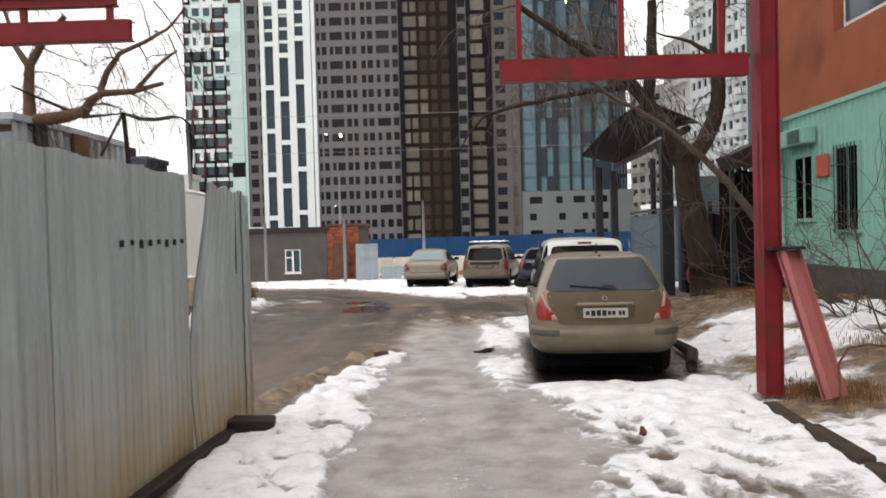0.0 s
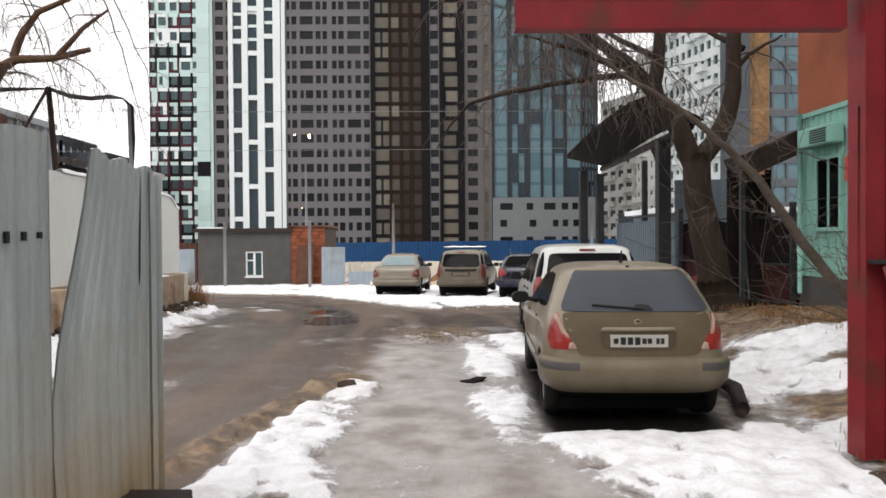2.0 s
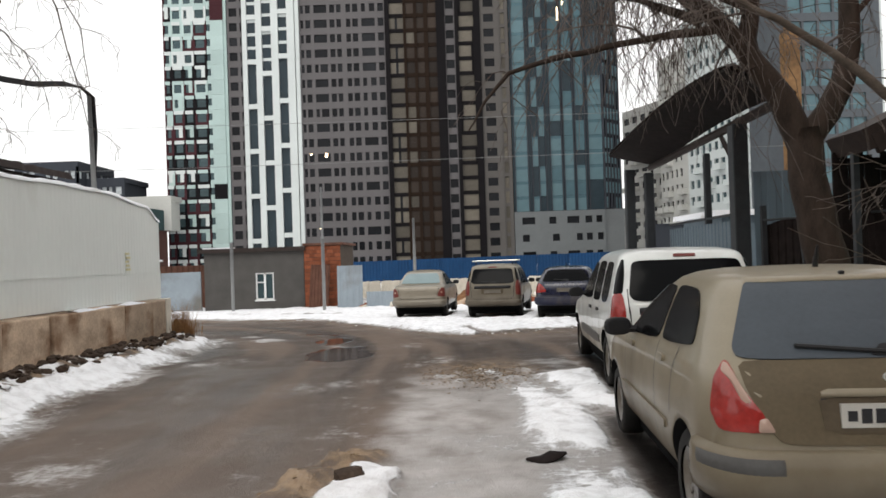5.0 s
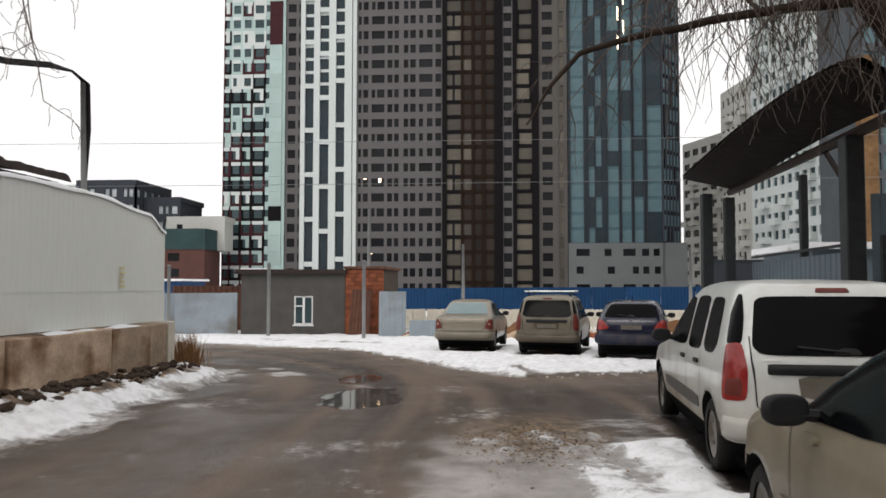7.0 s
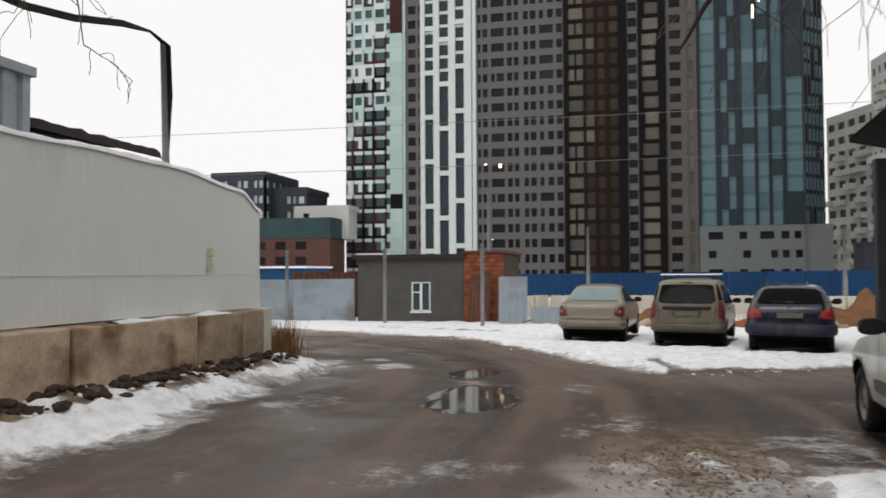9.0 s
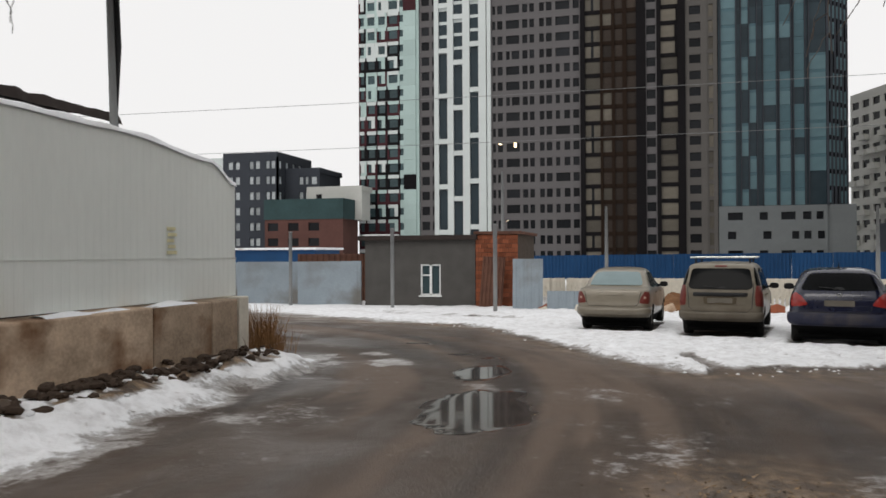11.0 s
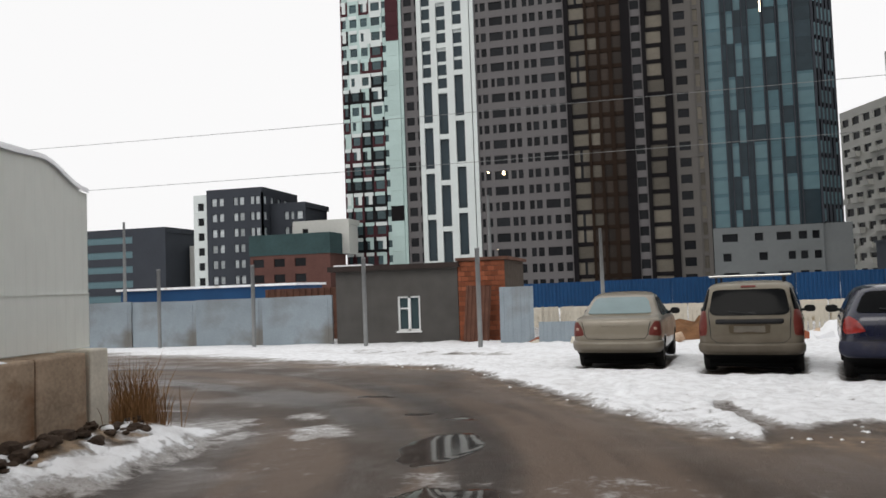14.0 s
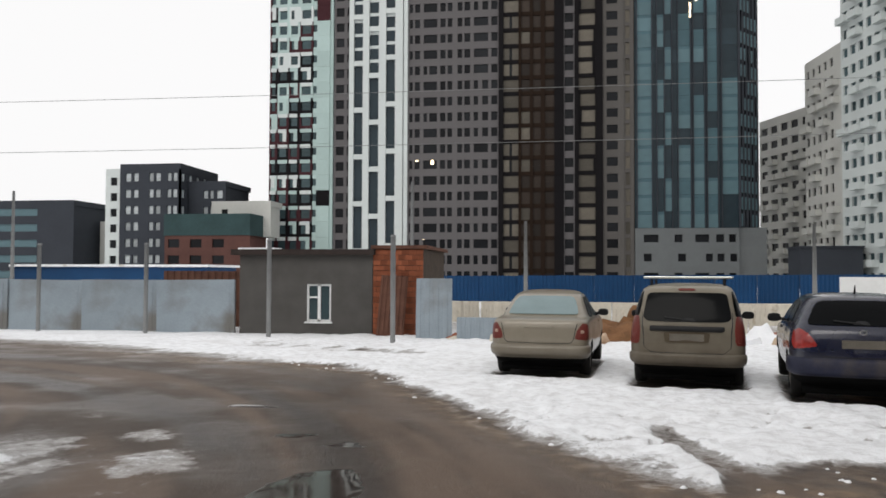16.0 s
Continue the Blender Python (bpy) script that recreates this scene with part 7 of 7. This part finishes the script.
rn = random.Random(21)
wil = thing("willow_tree", "old bare forked willow with leaning limb and hanging twigs", "tree")
b = Buf()
limb(b, [(5.75, 16.1, -0.05), (5.68, 16.1, 0.5), (5.50, 16.05, 1.4), (5.31, 16.02, 2.4), (5.22, 16.0, 3.36)], 0.36, 0.25, 14, 0.05)
put("trunk", b, M["bark"], wil, smooth=True)
b = Buf()
b.tube([(5.80, 16.1, 0.0), (5.72, 16.1, 0.35), (5.60, 16.08, 0.95)], [0.56, 0.44, 0.33], 12)
put("root_flare", b, M["bark"], wil, smooth=True)
limbs = []
for pts, r0, r1 in (
        ([(5.20, 16.0, 3.1), (4.90, 16.0, 3.84), (4.65, 16.0, 4.21), (4.32, 16.0, 4.68), (3.92, 16.0, 5.12), (3.45, 15.95, 5.42), (2.7, 15.8, 5.9), (1.6, 15.8, 6.7)], 0.22, 0.06),
        ([(5.25, 16.0, 3.15), (5.59, 16.0, 3.60), (5.83, 16.0, 4.08), (5.95, 16.0, 4.61), (5.95, 16.0, 5.23), (6.05, 16.1, 6.9)], 0.20, 0.13),
        ([(4.52, 16.0, 4.30), (4.44, 16.02, 4.74), (4.51, 16.05, 5.15), (4.55, 16.1, 5.64), (4.6, 16.2, 6.8)], 0.16, 0.10),
        ([(4.15, 16.0, 4.88), (3.46, 16.0, 4.86), (2.95, 15.98, 4.78), (1.69, 16.0, 4.58), (0.83, 16.0, 4.36), (0.45, 16.0, 3.92), (0.2, 16.0, 3.5)], 0.075, 0.012),
        ([(5.97, 16.0, 4.95), (6.3, 16.1, 5.3), (7.1, 16.4, 5.75)], 0.06, 0.02),
        ([(3.75, 16.0, 5.0), (2.9, 16.3, 5.5), (2.0, 16.8, 5.85)], 0.08, 0.02),
        ([(4.54, 16.1, 5.2), (3.6, 16.6, 5.9), (2.8, 17.2, 6.3)], 0.07, 0.02),
        ([(6.2, 16.1, 5.4), (5.6, 16.8, 6.0), (5.0, 17.4, 6.4)], 0.07, 0.02)):
    b = Buf()
    limbs.append(limb(b, pts, r0, r1, 10, 0.04, len(limbs)))
    put("limb", b, M["bark"], wil, smooth=True)
b = Buf()
low_limb = limb(b, [(6.75, 12.0, 0.30), (6.38, 12.0, 0.62), (6.03, 12.0, 0.84), (5.37, 12.0, 1.64), (4.75, 12.0, 2.55), (4.3, 12.0, 3.03), (3.83, 12.0, 3.42), (3.18, 12.0, 3.85), (2.4, 12.0, 4.35), (1.6, 12.0, 4.9)], 0.095, 0.018, 10, 0.06, 9)
put("fallen_limb", b, M["bark_grey"], wil, "broken limb leaning across to the ground", smooth=True)
b = Buf()
for L_ in limbs:
    for k in range(5 if L_[0].x < 5 else 13, len(L_), 3):
        if L_[k].x < 1.6:
            continue
        spray(b, L_[k], (rn.gauss(0, 1), rn.gauss(0, 0.8), rn.uniform(-0.1, 0.9)), rn.uniform(0.8, 1.9), 0.024, rn, 0.7, 2, 1)
for _ in range(430):
    L_ = rn.choice((limbs[0], limbs[3], limbs[3], limbs[5], limbs[5], limbs[5], limbs[6]))
    p = rn.choice(L_[2:]) + Vector((rn.gauss(0, 0.35), rn.gauss(0, 0.5), rn.uniform(0, 0.9)))
    if p.x < 1.2:
        continue
    pts, d = [p], Vector((rn.gauss(0, 0.3), rn.gauss(0, 0.3), -0.5))
    far_out = p.x < 2.3
    for k in range(7):
        d = (d + Vector((rn.gauss(0, 0.26), rn.gauss(0, 0.26), -0.16))).normalized()
        p = p + d * rn.uniform(0.12, 0.36) * (0.7 if far_out else 1.0)
        pts.append(p)
    b.tube(pts, [0.0076 - 0.0006 * k for k in range(8)], 3)
put("twig_mass", b, M["twig"], wil, "fine hanging twigs", kind="stuff")
b = Buf()
for k in range(4, len(low_limb) - 8, 2):
    spray(b, low_limb[k], (rn.gauss(0.1, 0.7), rn.gauss(0, 0.5), rn.uniform(-0.2, 0.9)), rn.uniform(0.4, 0.9), 0.007, rn, 0.2, 2, 1)
put("dry_spray", b, M["twig"], wil, "dry grey-brown twigs of the broken limb", kind="stuff")


def bush(x, y, z, stems, h, seed):
    """A bare bush of thin crooked stems."""
    rb = random.Random(seed)
    t = thing("bare_bush", "bare brown bush growing on the snow bank", "bush", pose(x, y, z))
    for k in range(stems):
        q = Buf()
        spray(q, (rb.gauss(0, 0.16), rb.gauss(0, 0.16), -0.15), (rb.gauss(0, 0.35), rb.gauss(0, 0.35), 1), h * rb.uniform(0.6, 1.1), 0.016, rb, -0.1, 2, 1)
        put("stem", q, M["bark_grey"], t)


bush(6.0, 10.3, 0.40, 6, 2.6, 4)
bush(5.6, 8.2, 0.40, 5, 2.1, 6)

lt = thing("bare_tree", "bare brown tree reaching over the fence", "tree")
b = Buf()
limb(b, [(-9.5, 10.9, 0), (-9.45, 11.0, 1.8), (-9.3, 11.4, 3.4)], 0.26, 0.2, 12, 0.06, 3)
put("trunk", b, M["bark_left"], lt, smooth=True)
lims = []
for pts, r0, r1 in (
        ([(-9.3, 11.3, 3.25), (-8.5, 12.6, 3.95), (-8.1, 13.0, 4.02), (-7.54, 13.0, 4.07), (-6.95, 13.0, 4.12), (-6.58, 13.0, 4.22), (-6.45, 13.0, 4.42), (-6.25, 13.0, 4.52), (-5.7, 13.0, 4.55), (-5.12, 13.0, 4.68)], 0.17, 0.04),
        ([(-7.62, 13.0, 4.07), (-7.62, 13.0, 4.6), (-7.58, 13.0, 5.1), (-7.25, 12.9, 5.5), (-6.8, 12.8, 5.9)], 0.12, 0.05),
        ([(-7.58, 13.0, 5.05), (-7.86, 13.0, 5.45), (-8.1, 13.1, 6.2)], 0.07, 0.03),
        ([(-6.30, 13.0, 4.55), (-6.12, 13.0, 4.95), (-5.9, 13.0, 5.25), (-5.4, 12.9, 5.4), (-4.97, 12.9, 5.62), (-4.6, 12.8, 6.0)], 0.065, 0.02),
        ([(-5.6, 13.0, 4.58), (-5.2, 12.9, 4.95), (-4.8, 12.9, 5.25)], 0.05, 0.018)):
    b = Buf()
    lims.append(limb(b, pts, r0, r1, 9, 0.03, len(lims) + 20))
    put("limb", b, M["bark_left"], lt, smooth=True)
b = Buf()
for L_ in lims:
    for k in range(5, len(L_), 2):
        spray(b, L_[k], (rn.gauss(0.3, 1), rn.gauss(0, 0.6), rn.uniform(-0.4, 0.8)), rn.uniform(0.5, 1.1), 0.016, rn, 0.6, 2, 1)
for x, y, z, dx in ((-6.6, 13.6, 5.9, 0.25), (-5.6, 14.6, 6.0, 0.25), (-5.4, 13.4, 6.3, 0.35), (-6.9, 14.2, 6.2, 0.3)):
    p = Vector((x, y, z))
    pts = [p]
    for k in range(9):
        p = p + Vector((dx * 0.5 * (1 - k / 12) + rn.gauss(0, 0.03), rn.gauss(0, 0.03), -0.2 - 0.02 * k))
        pts.append(p)
        if k > 2:
            spray(b, p, (rn.gauss(0, 1), rn.gauss(0, 0.5), rn.uniform(-0.8, 0.2)), 0.5, 0.006, rn, 0.5, 1, 1)
    b.tube(pts, [0.016 - 0.0012 * k for k in range(10)], 5)
put("twig_mass", b, M["twig"], lt, "fine bare twigs", kind="stuff")


# ---------------------------------------------------------------- small things on the ground
def lump(r, seed, flat=0.6):
    bm = bmesh.new()
    bmesh.ops.create_icosphere(bm, subdivisions=2, radius=r)
    for v in bm.verts:
        v.co *= 1 + 0.45 * noise.noise(v.co / r * 1.3 + Vector((seed, seed, 0))) + 0.35 * noise.noise(v.co / r * 3.1 + Vector((0, seed, 0)))
        v.co.z *= flat
    bb_ = Buf()
    bm.verts.index_update()
    bb_.v = [tuple(v.co) for v in bm.verts]
    bb_.f = [tuple(v.index for v in f.verts) for f in bm.faces]
    bb_.m = [0] * len(bb_.f)
    bm.free()
    return bb_


o = tagged(put("stone", lump(0.12, 3), M["clod"]), "dark lump of frozen mud on the verge", "stone")
o.matrix_world = pose(-0.9, 9.92, 0.07)
o = tagged(put("litter", lump(0.032, 5, 1.2), M["rust"]), "small brown scrap lying on snow", "litter")
o.matrix_world = pose(1.75, 5.35, 0.1)
cl = thing("clod_row", "row of dark frozen earth clods in the snow bank", "clods", kind="stuff")
big = Buf()
r = random.Random(8)
for i in range(330):
    y = r.uniform(13.0, 20.7)
    x = -5.8 + r.gauss(0, 0.11)
    src = lump(r.choice((0.02, 0.03, 0.04, 0.05, 0.06, 0.08)), i, 0.7)
    z = ground(x, y)[0]
    i0 = len(big.v)
    big.v += [(x + a, y + c * 1.3, z + d + 0.005) for a, c, d in src.v]
    big.f += [tuple(i0 + k for k in f) for f in src.f]
    big.m += [0] * len(src.f)
put("clods", big, M["clod"], cl, kind="stuff")
sn = Buf()
for i in range(70):
    x = r.uniform(-6.5, 3.0)
    y = road_edge(x) + r.gauss(-0.1, 0.35)
    src = lump(r.uniform(0.012, 0.032), i + 300, 0.6)
    z = ground(x, y)[0]
    i0 = len(sn.v)
    sn.v += [(x + a, y + c, z + d_) for a, c, d_ in src.v]
    sn.f += [tuple(i0 + k for k in f) for f in src.f]
    sn.m += [0] * len(src.f)
for i in range(90):
    y = r.uniform(11, 21.5)
    x = -5.9 + r.gauss(0, 0.35)
    src = lump(r.uniform(0.02, 0.06), i + 500, 0.6)
    z = ground(x, y)[0]
    i0 = len(sn.v)
    sn.v += [(x + a, y + c, z + d_) for a, c, d_ in src.v]
    sn.f += [tuple(i0 + k for k in f) for f in src.f]
    sn.m += [0] * len(src.f)
tagged(put("snow_lumps", sn, M["snow"], smooth=True), "loose lumps of snow along the road edge", "snow", kind="stuff")
gr_ = Buf()


def tuft(x, y, n_, h, spread, rr):
    z = ground(x, y)[0]
    for _ in range(n_):
        bx, by = x + rr.gauss(0, spread), y + rr.gauss(0, spread)
        hh, a = h * rr.uniform(0.4, 1.1), rr.uniform(0, 6.28)
        lean = rr.uniform(0.05, 0.5) * hh
        w = 0.0035
        p1_ = (bx + lean * 0.4 * math.cos(a), by + lean * 0.4 * math.sin(a), z + hh * 0.6)
        p2_ = (bx + lean * math.cos(a), by + lean * math.sin(a), z + hh)
        gr_.face([(bx - w, by, z - 0.03), (bx + w, by, z - 0.03), (p1_[0] + w, p1_[1], p1_[2]), (p1_[0] - w, p1_[1], p1_[2])])
        gr_.face([(p1_[0] - w, p1_[1], p1_[2]), (p1_[0] + w, p1_[1], p1_[2]), p2_])


for x, y, n_, h, s in ((-6.0, 20.95, 240, 0.75, 0.13), (-6.15, 21.15, 200, 0.5, 0.17), (-5.8, 20.7, 120, 0.35, 0.12), (4.3, 6.7, 900, 0.09, 0.3), (3.8, 6.9, 500, 0.08, 0.16), (5.4, 8.0, 300, 0.08, 0.5), (6.6, 13.0, 900, 0.07, 0.6), (6.3, 14.6, 700, 0.07, 0.5), (5.5, 5.5, 600, 0.1, 0.4)):
    tuft(x, y, n_, h, s, r)
tagged(put("dry_grass", gr_, M["dry_grass"]), "tufts of dry yellow winter grass", "grass", kind="stuff")

lf = Buf()
r = random.Random(31)
for _ in range(1500):
    x, y = 0.2 + r.gauss(0, 0.36), 14.85 + r.gauss(0, 0.55)
    if r.random() < 0.16:
        x, y = r.uniform(-1.7, -0.9), r.uniform(7.6, 10.6)
        if ridge(x, y) < 0.2:
            continue
    z = ground(x, y)[0] + r.uniform(0.0, 0.014)
    a, h, w, tilt = r.uniform(0, 6.28), r.uniform(0.01, 0.028), r.uniform(0.006, 0.014), r.uniform(-0.5, 0.5)
    c, d = math.cos(a), math.sin(a)
    lf.face([(x - c * h, y - d * h, z), (x + d * w, y - c * w, z + tilt * w), (x + c * h, y + d * h, z + 0.008), (x - d * w, y + c * w, z - tilt * w * 0.4 + 0.004)])
tagged(put("leaf_litter", lf, material("trampled yellow-brown leaves", (0.20, 0.138, 0.082), 0.85, vary=0.25, bump=0, island=0.55)), "trampled yellow-brown leaves frozen into the verge", "leaves", kind="stuff")
rag = lump(0.13, 12, 0.22)
rag.v = [(x * 1.25, y * 0.75, z + 0.02 * math.sin(14 * x)) for x, y, z in rag.v]
o = tagged(put("rag", rag, M["timber_black"], smooth=True), "crumpled black rag lying on trodden ice", "rag")
o.matrix_world = pose(0.58, 10.46, ground(0.58, 10.46)[0] + 0.015, rz=15)
